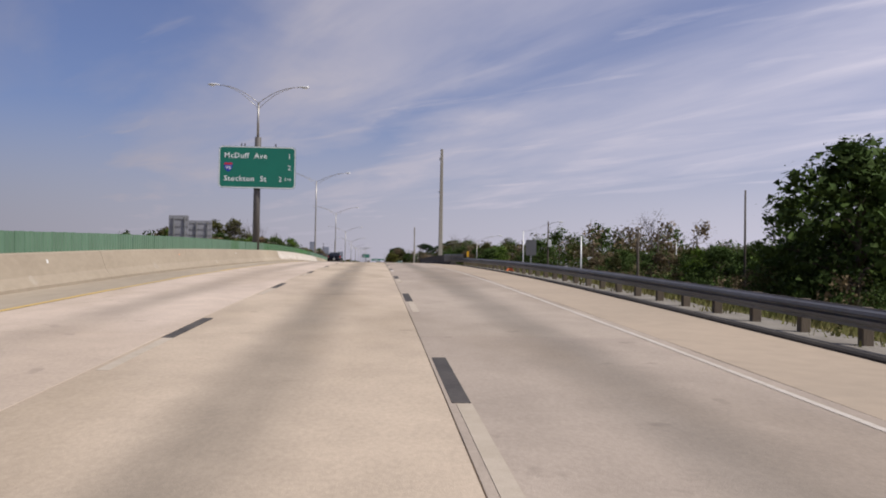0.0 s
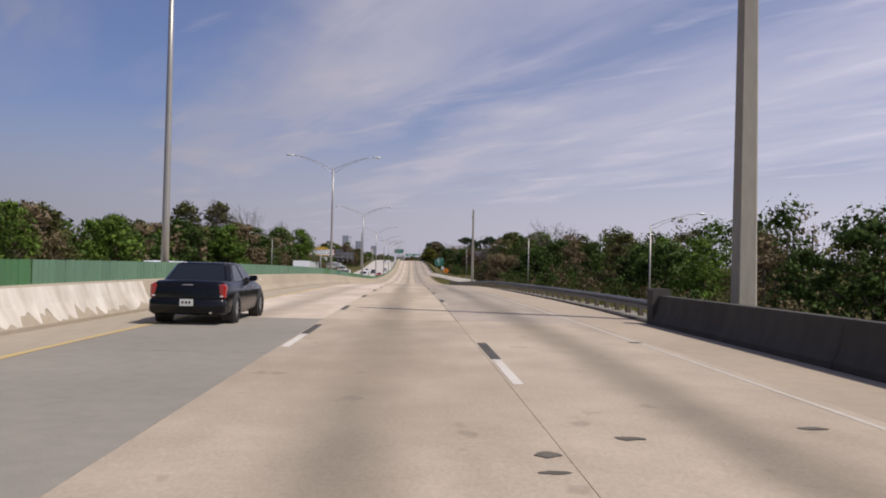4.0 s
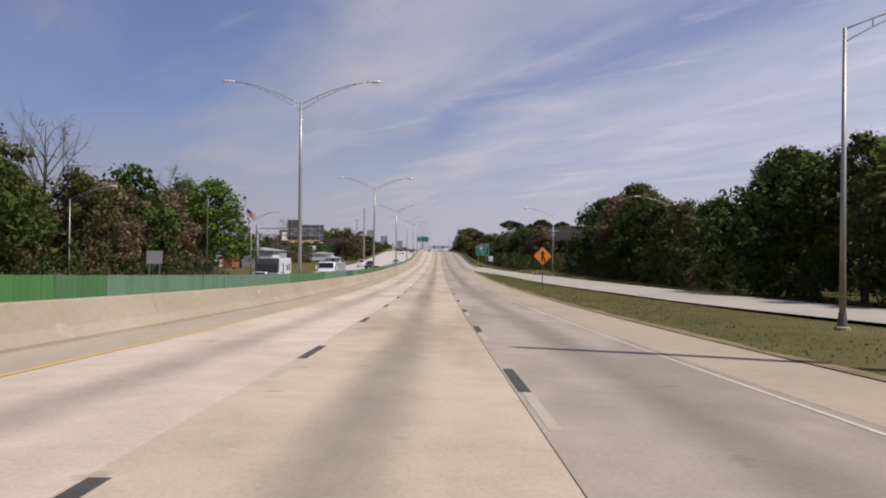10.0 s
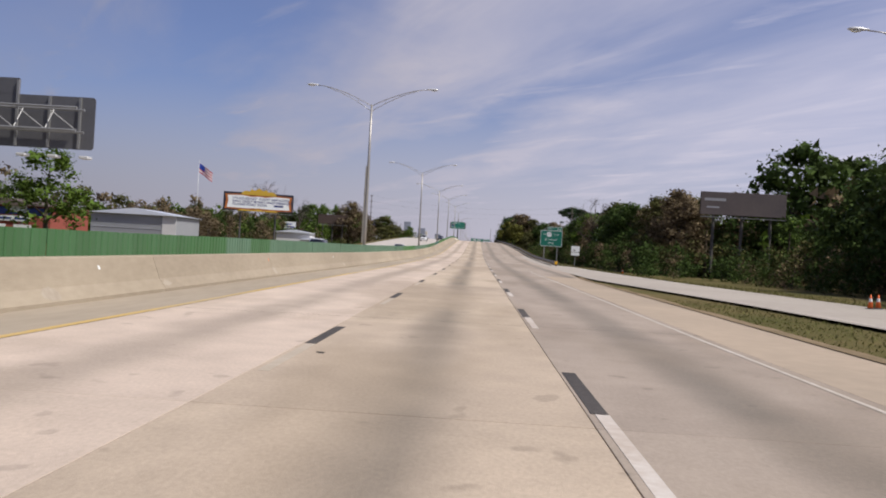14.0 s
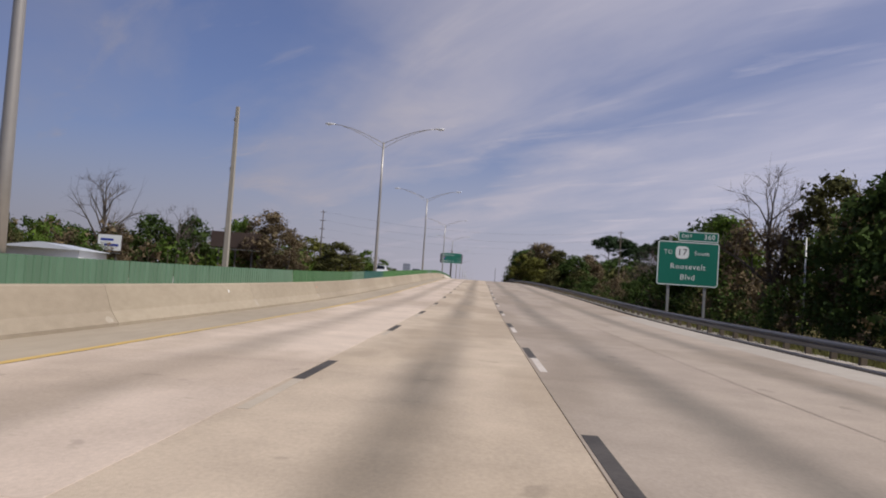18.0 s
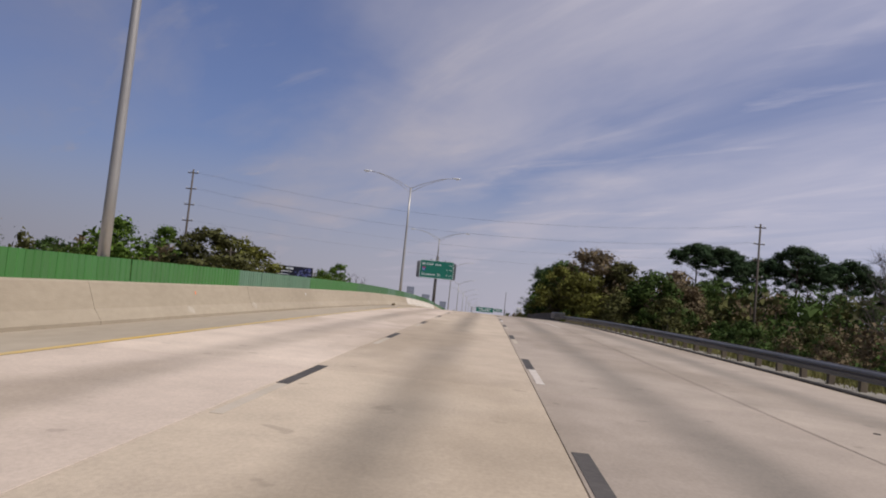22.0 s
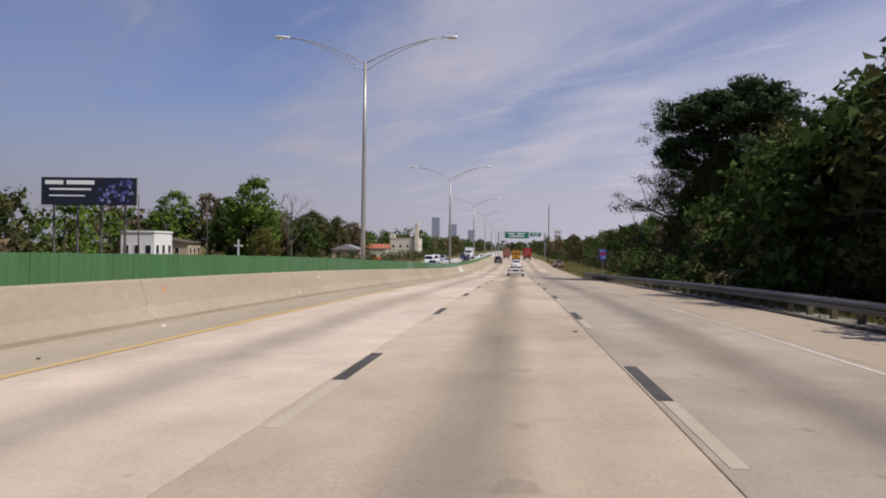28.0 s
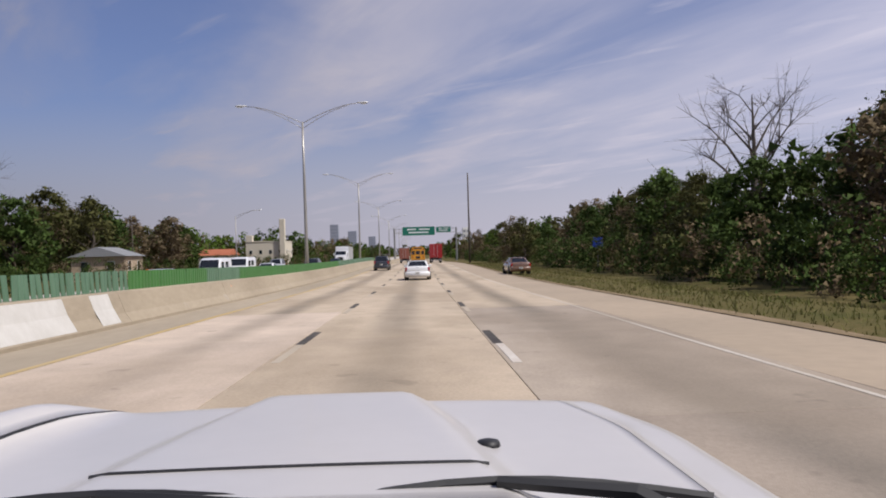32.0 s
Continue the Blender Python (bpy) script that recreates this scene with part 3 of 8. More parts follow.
worn_dash = Shape().box(-0.07, 0.07, -2.9, -0.03, -0.01, 0.0045).mesh("white_dash", WORNPAINT)
white_dash = Shape().box(-0.07, 0.07, -2.9, -0.03, -0.01, 0.005).mesh("white_dash", WHITEPAINT)
DASHES = {1: ((-36, 74, 4.60), (122, 430, -1.77), (430, 679, -1.48), (712, 1000, 1.76)),
          -1: ((-36, 74, -3.00), (122, 430, 2.50), (430, 679, 4.30), (712, 1000, 2.66))}
rnd = random.Random(5)
for side, runs in DASHES.items():
    for a, b, ph in runs:
        k0, k1 = math.ceil((a - ph) / 12.192), math.floor((b - ph) / 12.192)
        for k in range(k0, k1 + 1):
            y = ph + 12.192 * k
            at = on_slab(side * 1.83 - 0.03, y)
            part("black_dash", black_dash, None, road, at=at)
            bright = rnd.random() < (0.07 if side > 0 and y < 700 else 0.02) or side > 0 and (640 < y < 660 or 371 < y < 565)
            part("white_dash", white_dash if bright else worn_dash, None, road, "" if bright else "worn nearly away", at=on_slab(side * 1.83 - 0.01, y))
for side, ya, white in ((1, 77.6, 0), (1, 85.0, 1), (1, 97.8, 0), (1, 109.9, 1), (-1, 77.0, 0), (-1, 89.6, 0), (-1, 114.3, 1), (1, 688.8, 1), (1, 700.9, 1), (-1, 676.9, 0), (-1, 681.6, 0), (-1, 693.8, 0), (-1, 706.0, 0)):
    part("black_dash", black_dash, None, road, at=on_slab(side * 1.83 - 0.03, ya))
    if white:
        part("white_dash", white_dash, None, road, at=on_slab(side * 1.83 - 0.03, ya))

# tar joints and spots
STAIN = mat("tar_spot", (0.07, 0.06, 0.05), 0.85, tint=(0.16, 0.14, 0.11), big=0.9, small=6, amount=1.1, spec=0.25)
for (xa, ya), (xb, yb) in (((-5.4, 187.0), (-1.9, 186.8)), ((-5.4, 385.3), (5.4, 386.2)), ((-5.4, 521.9), (5.4, 522.2))):
    n = 8
    vs = []
    for i in range(n + 1):
        x, y = xa + (xb - xa) * i / n, ya + (yb - ya) * i / n + 0.05 * noise.noise((i * 0.9, xa, 0))
        vs += [(x, y - 0.014, Z(y) + 0.006), (x, y + 0.014, Z(y) + 0.006)]
    part("tar_joint", Shape().add(vs, [(2 * i, 2 * i + 2, 2 * i + 3, 2 * i + 1) for i in range(n)]), JOINT, road, "black tar line across the slabs")
for xa, xb, y, dy in ((1.42, 1.62, 102.9, 0.11), (2.25, 2.5, 103.6, 0.09), (1.36, 1.6, 102.3, 0.05), (4.2, 4.5, 104.2, 0.07), (4.9, 5.2, 113.5, 0.12), (2.7, 2.95, 177.0, 0.1), (3.1, 3.4, 176.2, 0.08)):
    ring_pts = [((xa + xb) / 2 + (xb - xa) / 2 * (1 + 0.35 * noise.noise((math.cos(a) * 1.7, math.sin(a) * 1.7, y))) * math.cos(a), y + dy * (1 + 0.5 * noise.noise((math.cos(a) * 2.1, math.sin(a) * 2.1, y + 9))) * math.sin(a)) for a in (math.tau * k / 26 for k in range(26))]
    part("tar_spot", Shape().add([(x, yy, Z(yy) + 0.005) for x, yy in ring_pts], [tuple(range(26))]), STAIN, road, "small dark tar spot")

# ---- median barrier: safety-shape concrete in cast lengths ----
SAFETY = [(-7.40, -0.06), (-7.40, 0.08), (-7.58, 0.33), (-7.78, 0.88), (-7.82, 0.91), (-8.24, 0.91), (-8.28, 0.88), (-8.48, 0.33), (-8.66, 0.08), (-8.66, -0.06)]


def face_x(z):
    """The barrier's near face at a height over the road."""
    return -7.404 - 0.18 * min(max(z - 0.08, 0.0) / 0.25, 1.0) - (0.20 * (z - 0.33) / 0.55 if z > 0.33 else 0.0) + 0.006


def splash(y, w, lo, hi):
    """A ragged little patch on the barrier's lower face."""
    pts = []
    for k in range(14):
        a = math.tau * k / 14
        r = 1 + 0.45 * noise.noise((math.cos(a) * 1.6, math.sin(a) * 1.6, y))
        z = (lo + hi) / 2 + (hi - lo) / 2 * r * math.sin(a) + 0.04
        yy = y + w * r * math.cos(a) * (1.3 - z)
        pts.append((face_x(z) + 0.002, yy, Z(yy) + z))
    return Shape().add(pts, [tuple(range(14))])


def wash_sheet(y0, y1, whole=False):
    """White wash on the barrier's face: full at the top, ragged drips below."""
    s = Shape()
    k = int((y1 - y0) / 0.12)
    for i in range(k):
        a, b = y0 + (y1 - y0) * i / k, y0 + (y1 - y0) * (i + 1) / k
        lo = []
        for y in (a, b):
            drip = 0.12 + 0.30 * noise.noise((y * 1.1, 0.3, 1.0)) + 0.40 * noise.noise((y * 3.1, 4.0, 2.0))
            lo.append(0.02 if whole else min(max(drip, 0.0), 0.74))
        if min(lo) > 0.72:
            continue
        pts = []
        for y, l in ((a, lo[0]), (b, lo[1])):
            for u in (0.0, 0.5, 1.0):
                z = 0.10 + 0.77 * (l + (1 - l) * u)
                pts.append((face_x(z), y, Z(y) + z))
        s.add(pts, [(0, 1, 4, 3), (1, 2, 5, 4)])
    return s


barrier = thing("median_barrier", "stained cast concrete safety barrier along the median", "barrier", kind="structure")
y = -60.0
while y < Y1:
    n = 12.15
    painted = 73 < y < 118 or 674 < y < 726
    ob = part("barrier_length", extrude(list(reversed(SAFETY)), y, y + n - 0.02, 6.1), BARRIER, barrier, "streaked with flaking white wash" if painted else "")
    if painted:
        part("whitewash", wash_sheet(y, y + n), WHITEWASH, ob, "flaking white wash with ragged drips")
    if 0 < y < 900:
        for _ in range(1):
            q = y + rnd.choice((0.0, 6.1)) + rnd.uniform(-0.4, 0.4)
            part("splash", splash(q, rnd.uniform(0.14, 0.34), rnd.uniform(0.0, 0.12), rnd.uniform(0.18, 0.42)), SPLASH, ob, "pale splash of old patching")
    y += n
for a, b in ((866.4, 871.9), (873.5, 874.8)):
    part("whitewash", wash_sheet(a, b, True), WHITEPATCH, barrier, "flat white painted patch")

# ---- green screen on the barrier: corrugated sheet panels ----
def screen_panel(name, material, h, seed, loose=0.0):
    """A length of screen: ten overlapping upright slats, each a folded sheet; loose ones lean and gape."""
    r = random.Random(seed)
    s = Shape()
    for i in range(10):
        y0, w = 0.305 * i + r.uniform(-0.003, 0.003), 0.309 - 0.045 * loose
        lean, out = r.uniform(-1, 1) * (0.002 + 0.07 * loose), r.uniform(0, 0.006) + 0.05 * loose * r.random()
        top = h + r.uniform(-0.006, 0.006)
        prof = [(0.0, 0.022), (0.04, 0.0), (w - 0.07, 0.0), (w - 0.02, 0.026), (w, 0.028)]
        n = len(prof)
        vs = []
        for t in (0.0, 0.014):
            for z, k in ((0.0, 0.0), (top, 1.0)):
                vs += [(-d - t - out * (1 + k), y0 + y + lean * k, z) for y, d in prof]
        fs = []
        for q in range(n - 1):
            fs += [(q, q + 1, n + q + 1, n + q), (2 * n + q + 1, 2 * n + q, 3 * n + q, 3 * n + q + 1), (n + q, n + q + 1, 3 * n + q + 1, 3 * n + q)]
        fs += [(0, n, 3 * n, 2 * n), (n - 1, 3 * n - 1, 4 * n - 1, 2 * n - 1)]
        s.add(vs, fs)
    return s.mesh(name, material)


screen = thing("glare_screen", "weathered green slatted screen standing on the median barrier", "screen", kind="structure")
PANELS = {k: [screen_panel("screen_panel", m, 0.56, 3 * n + q, 1.0 if k == "loose" else 0.0) for q in range(3)] for n, (k, m) in enumerate((("green", SCREEN), ("pale", SCREENPALE), ("teal", SCREENTEAL), ("bright", SCREENBRIGHT), ("loose", SCREENPALE)))}
rnd = random.Random(11)
y, kind = -50.0, "green"
while y < 1010:
    if rnd.random() < 0.2:
        kind = rnd.choice(["green", "green", "bright", "pale", "pale"])
    use = "teal" if (192 < y < 197 or 335.5 < y < 339.5 or 541 < y < 555.5) else kind
    if 860 < y < 875:
        use = "loose"
    elif 875 < y < 884 or 555.5 < y < 618:
        use = "bright"
    if not (252.0 < y < 254.4):
        at = pose(-8.0 + rnd.uniform(-0.015, 0.015), y, Z(y) + 0.90, slope(y), rnd.uniform(-1.2, 1.2), rnd.uniform(-0.3, 0.3))
        part("screen_panel", rnd.choice(PANELS[use]), None, screen, "loose, leaning pale slats" if use == "loose" else "", at=at)
    y += 3.06

# bare sandy soil along the pavement's edge where no kerb stands
for k, (a, b) in enumerate(((268, 432), (855, 1100))):
    vs, fs = [], []
    n = int((b - a) / 1.0)
    for i in range(n + 1):
        y = a + (b - a) * i / n
        w = 0.7 + 0.5 * noise.noise((y * 0.25, k, 0)) + 0.25 * noise.noise((y * 1.3, k, 2))
        w = min(w, max(NEAR(y) - EDGE(y) - 0.1, 0.05)) if y < 432 else w
        vs += [(EDGE(y) - 0.05, y, Z(y) + 0.002), (EDGE(y) + w * 0.6, y, ground_z(EDGE(y) + 0.3, y) + 0.09), (EDGE(y) + w, y, ground_z(EDGE(y) + w, y) - 0.02)]
        if i:
            fs += [(3 * i - 3, 3 * i - 2, 3 * i + 1, 3 * i), (3 * i - 2, 3 * i - 1, 3 * i + 2, 3 * i + 1)]
    solid("soil_edge", Shape().add(vs, fs), SOIL, "bare sandy soil along the pavement edge", "soil", "structure", smooth=True)

# ---- outer edge: berm, guardrails, bridge parapets ----
RUNS = ((-60, 74), (120.5, 268), (476, 679), (730, 854))
BERM = [(0.0, -0.08), (0.0, 0.01), (0.04, 0.04), (0.19, 0.035), (0.24, -0.02), (0.24, -0.12)]
WBEAM = [(0.0, 0.240), (0.0, 0.290), (-0.07, 0.320), (-0.08, 0.375), (0.0, 0.400), (0.0, 0.425), (-0.08, 0.450), (-0.07, 0.505), (0.0, 0.540), (0.0, 0.560), (0.012, 0.560), (0.012, 0.540), (-0.058, 0.500), (-0.066, 0.455), (0.012, 0.430), (0.012, 0.395), (-0.066, 0.370), (-0.058, 0.325), (0.012, 0.290), (0.012, 0.240)]
APRON = mat("gravelly_apron_concrete", (0.28, 0.255, 0.215), 0.95, tint=(0.15, 0.135, 0.11), big=0.7, small=7, amount=1.0, bump=0.7, bump_scale=18, spec=0.15)
post_mesh = Shape().box(-0.09, 0.09, -0.08, 0.08, -0.55, 0.54, bev=0.012).mesh("post", POSTWOOD)
for a, b in RUNS:
    # a low kerb whose dark colour stands mostly for shadow
    berm = solid("berm_kerb", extrude(BERM, a, b - (4.5 if b in (74, 679) else 0.5), 4, EDGE), BERMSHADE, "asphalt berm kerb, darkened to read as the shadow line along the shoulder", "kerb", "structure")
    vs, fs, wob = [], [], random.Random(int(a) + 100)
    y = a
    while y < b:
        step = min(wob.uniform(1.6, 3.4), b - y)
        for q in (y + 0.01, y + step - 0.012):
            w = 1.35 + 0.25 * noise.noise((q * 0.4, a, 1.0))
            i = len(vs)
            vs += [(EDGE(q) + 0.25, q, Z(q) - 0.03), (EDGE(q) + 0.28 + w, q, Z(q) - 0.06), (EDGE(q) + 0.28 + w, q, Z(q) - 0.25), (EDGE(q) + 0.25, q, Z(q) - 0.25)]
        fs += [(i - 4, i - 3, i + 1, i), (i - 3, i - 2, i + 2, i + 1), (i - 4, i - 1, i - 2, i - 3), (i, i + 1, i + 2, i + 3)]
        y += step
    solid("apron", Shape().add(vs, fs), APRON, "pale gritty concrete apron under the guardrail", "apron", "structure")
    rail = thing("guardrail", "weathered steel beam guardrail on timber posts", "guardrail", kind="structure")
    part("beam", extrude(list(reversed(WBEAM)), a, b - 6.9 if b in (74, 679) else b, 3.8, lambda y: EDGE(y) + 0.78), RAIL, rail, "dull galvanised steel beam")
    y = max(a, -20) + 0.9
    while y < (b - 5 if b in (74, 679) else b):
        g = Z(y) - 0.12
        p = part("post", post_mesh, None, rail, at=pose(EDGE(y) + 1.0, y, g + 0.12, 0, rnd.uniform(-1.5, 1.5), rnd.uniform(-3, 3)))
        y += 1.905
    if b in (74, 679):  # the beam runs on over the end of the parapet
        for z in (0.0, 0.30):
            part("lapped_beam", extrude([(x - 0.045, zz + z) for x, zz in reversed(WBEAM)], b - 7.0, b + 0.2, 1.2, lambda q: EDGE(q) + 0.78 - 0.76 * min(max((q - b + 7.0) / 3.0, 0.0), 1.0)), RAIL, rail, "steel beam bolted over the parapet end")
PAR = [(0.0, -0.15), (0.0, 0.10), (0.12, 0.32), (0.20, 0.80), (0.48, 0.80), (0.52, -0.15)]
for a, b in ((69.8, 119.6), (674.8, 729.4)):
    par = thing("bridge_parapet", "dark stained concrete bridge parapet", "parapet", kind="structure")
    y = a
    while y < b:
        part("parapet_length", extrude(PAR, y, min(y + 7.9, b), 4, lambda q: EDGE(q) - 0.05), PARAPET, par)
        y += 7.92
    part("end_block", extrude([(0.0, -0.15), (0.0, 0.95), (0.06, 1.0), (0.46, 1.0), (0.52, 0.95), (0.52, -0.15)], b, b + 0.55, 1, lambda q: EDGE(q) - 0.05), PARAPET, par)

# ---- lamps ----
def luminaire(parent, x, y, z, sx):
    """A cobra-head lamp pointing along x by sx."""
    secs = []
    for d, w, h in ((0.0, 0.05, 0.05), (0.12, 0.10, 0.07), (0.32, 0.15, 0.10), (0.62, 0.17, 0.11), (0.82, 0.12, 0.08), (0.88, 0.05, 0.04)):
        secs.append([(x + sx * d, y + w * math.cos(t), z + 0.02 + h * math.sin(t) * (1.0 if math.sin(t) > 0 else 0.45)) for t in (2 * math.pi * k / 10 for k in range(10))])
    head = part("lamp_head", Shape().loft(secs), LAMPHEAD, parent, "pale grey cobra-head housing", smooth=True)
    lens = []
    for d, w, h in ((0.30, 0.04, 0.01), (0.38, 0.12, 0.06), (0.55, 0.14, 0.085), (0.72, 0.10, 0.05), (0.78, 0.03, 0.01)):
        lens.append([(x + sx * d, y + w * math.cos(t), z - 0.02 - h * (0.5 - 0.5 * math.sin(t))) for t in (2 * math.pi * k / 8 for k in range(8))])
    part("lens", Shape().loft(lens), LENS, head, "clear bowl", smooth=True)


def truss_arm(parent, sx, reach, rise, z):
    up = [(sx * reach * u, 0, z + rise * (1 - (1 - u) ** 1.6)) for u in (i / 8 for i in range(9))]
    lo = [(sx * reach * u, 0, z - 0.42 + (rise + 0.38) * (1 - (1 - u) ** 1.6)) for u in (i / 8 for i in range(7))] + [up[7]]
    part("arm_upper", Shape().tube(up, 0.028, 6), LAMPPOLE, parent, smooth=True)
    part("arm_lower", Shape().tube(lo, 0.021, 6), LAMPPOLE, parent, smooth=True)
    for i in (2, 4):
        part("arm_strut", Shape().tube([up[i], lo[i]], 0.02, 5), LAMPPOLE, parent)
    luminaire(parent, up[-1][0] - sx * 0.05, 0, up[-1][2], sx)


def twin_lamp(reach=4.25, rise=1.42, h=12.24, foot=0.15):
    ob = thing("street_lamp", "tall aluminium twin-arm motorway lamp rising from the median barrier", "street lamp", group="median lamps")
    part("pole", Shape().tube([(0, 0, foot), (0, 0, foot + 3), (0, 0, 8), (0, 0, h)], [0.145, 0.13, 0.10, 0.075], 12), LAMPPOLE, ob, smooth=True)
    part("foot", Shape().box(-0.24, 0.30, -0.26, 0.26, -0.05, foot + 0.02, bev=0.03), BARRIER, ob, "concrete footing")
    part("shoe", Shape().tube([(0, 0, foot), (0, 0, foot + 0.16), (0, 0, foot + 0.7)], [0.22, 0.20, 0.155], 12), SIGNPOST, ob, "dark cast shoe", smooth=True)
    part("pole_cap", Shape().tube([(0, 0, h), (0, 0, h + 0.08)], [0.08, 0.03], 8), LAMPPOLE, ob)
    for sx in (-1, 1):
        truss_arm(ob, sx, reach, rise, h - 0.05)
    return ob


LAMP_Y = [62.8, 126.0, 188.2, 249.0, 309.4, 371.2, 433.5, 495.2, 551.1, 609.6, 678.1, 734.7, 794.9, 856.8, 917.8, 976.0]
MX = -8.17
first = twin_lamp()
first.matrix_basis = pose(MX, LAMP_Y[1], Z(LAMP_Y[1]))
for i, y in enumerate(LAMP_Y):
    if i in (0, 1, 11):
        continue
    copy_thing(first, pose(MX, y, Z(y), 0, rnd.uniform(-0.4, 0.4), rnd.uniform(-2, 2)))
for k in range(8):
    y = LAMP_Y[-1] + 61 * (k + 1)
    copy_thing(first, pose(MX, y, Z(y)))


def side_lamp(h=9.7, reach=3.6, rise=1.0, sx=1):
    ob = thing("street_lamp", "slender aluminium roadside lamp with a single arm", "street lamp", group="roadside lamps")
    part("pole", Shape().tube([(0, 0, -0.3), (0, 0, 4), (0, 0, h)], [0.11, 0.09, 0.06], 10), LAMPPOLE, ob, smooth=True)
    part("base", Shape().tube([(0, 0, -0.4), (0, 0, 0.12), (0, 0, 0.16)], [0.26, 0.26, 0.20], 12), BARRIER, ob, "round concrete base")
    part("shoe", Shape().tube([(0, 0, 0.14), (0, 0, 0.6)], [0.17, 0.12], 10), SIGNPOST, ob)
    truss_arm(ob, sx, reach, rise, h - 0.05)
    return ob


sl = side_lamp(9.9, 3.7, 1.05, 1)
sl.matrix_basis = pose(13.8, 282.8, ground_z(13.8, 282.8))
sl2 = side_lamp(7.9 - ground_z(20.6, 404), 4.4, 1.25, -1)
sl2.matrix_basis = pose(20.6, 404, ground_z(20.6, 404))
sl3 = side_lamp(7.2 - ground_z(18.8, 229), 4.2, 1.0, 1)
sl3.matrix_basis = pose(18.8, 229, ground_z(18.8, 229))
for x, y, sx in ((32.3, 370.7, -1), (-31, 1000, 1)):
    src = sl if sx > 0 else sl2
    copy_thing(src, pose(x, y, ground_z(x, y), 0, rnd.uniform(-0.5, 0.5), rnd.uniform(-3, 3)))

for x, y, top, sx in ((-30.2, 286, 7.3, -1), (-39.3, 347.7, 6.2, 1), (-31.7, 402.6, 6.4, 1)):
    side_lamp(top - ground_z(x, y), 4.3, 1.5, sx).matrix_basis = pose(x, y, ground_z(x, y))


# ---- poles ----
def concrete_pole(x, y, h, w, label):
    ob = thing("concrete_pole", label, "pole", pose(x, y, ground_z(x, y)))
    a, b = w / 2, w * 0.30
    secs = [[(sx * r, sy * r, z) for sx, sy in ((-1, -0.8), (-0.8, -1), (0.8, -1), (1, -0.8), (1, 0.8), (0.8, 1), (-0.8, 1), (-1, 0.8))] for z, r in ((-0.5, a), (h, b))]
    part("shaft", Shape().loft(secs), POLECON, ob)
    for z in (h * 0.62, h - 1.6):
        part("fitting", Shape().box(-b - 0.16, -b - 0.02, -0.10, 0.10, z, z + 0.35, bev=0.02), LAMPHEAD, ob, "small white bracket")
    return ob


def wood_pole(x, y, h, arms=0, r=0.16):
    ob = thing("utility_pole", "dark weathered wooden utility pole", "utility pole", pose(x, y, ground_z(x, y)))
    part("shaft", Shape().tube([(0, 0, -0.4), (0, 0, h * 0.5), (0, 0, h)], [r, r * 0.8, r * 0.6], 8), POLEWOOD, ob, smooth=True)
    for k in range(arms):
        z = h - 0.6 - 2.3 * k
        part("crossarm", Shape().box(-0.75, 0.75, -0.06, 0.06, z, z + 0.14, bev=0.01), POLEWOOD, ob)
        for s in (-0.65, 0.65):
            part("insulator", Shape().tube([(s, 0, z + 0.14), (s, 0, z + 0.30), (s, 0, z + 0.38)], [0.05, 0.07, 0.03], 8), LAMPHEAD, ob)
    return ob


concrete_pole(10.25, 120.9, 18.45 - ground_z(10.25, 120.9), 0.62, "tall square tapered concrete pole behind the parapet")
concrete_pole(12.95, 268.9, 13.9 - ground_z(12.95, 268.9), 0.55, "tall square tapered concrete pole beside the guardrail")
concrete_pole(-26.9, 571.2, 18.15 - ground_z(-26.9, 571.2), 0.60, "tall square tapered concrete pole across the motorway")
wood_pole(10.2, 1018.4, 18.1 - ground_z(10.2, 1018.4), 0, 0.2)
for x, y, top in ((-42.9, 710, 19.9), (37.5, 709.8, 19.5)):
    wood_pole(x, y, top - ground_z(x, y), 4, 0.2)
for x, y, h in ((-31, 372, 12), (-33, 700, 9), (-56.1, 872, 12), (-57.4, 904, 13), (-57.0, 959.3, 12.2), (-52, 1010, 10)):
    wood_pole(x, y, h, 0 if h > 10 and y < 900 else 1, 0.13)

for x, y, top in ((37.0, 78.2, 9.3), (22.5, 66.0, 4.6), (38.3, 108.0, 6.9)):
    wood_pole(x, y, top - ground_z(x, y), 0, 0.14)
for x, y, top, r in ((19.8, 74.5, 4.3, 0.075), (40.8, 108.0, 5.1, 0.07), (25.0, 545.6, 5.5, 0.07), (20.9, 112.1, 6.4, 0.08)):
    wp = thing("post", "slim pale post beside the side street", "post", pose(x, y, ground_z(x, y)))
    part("shaft", Shape().tube([(0, 0, -0.3), (0, 0, top - ground_z(x, y))], [r, r * 0.8], 8), LAMPHEAD, wp, smooth=True)
    part("cap", Shape().tube([(0, 0, top - ground_z(x, y)), (0, 0, top - ground_z(x, y) + 0.05)], [r * 1.2, r * 0.6], 8), GALV, wp)
lp = wood_pole(25.2, 116.5, 8.0 - ground_z(25.2, 116.5), 0, 0.15)
top = 7.5 - ground_z(25.2, 116.5)
part("lamp_arm", Shape().tube([(0.05, 0, top), (0.6, -0.15, top + 0.32), (1.3, -0.4, top + 0.42)], 0.03, 6), GALV, lp, smooth=True)
luminaire(lp, 1.25, -0.4, top + 0.42, 1)
part("meter_box", Shape().box(-0.05, 0.42, -0.36, -0.15, top - 3.1, top - 2.2, bev=0.03), LAMPHEAD, lp, "white box")
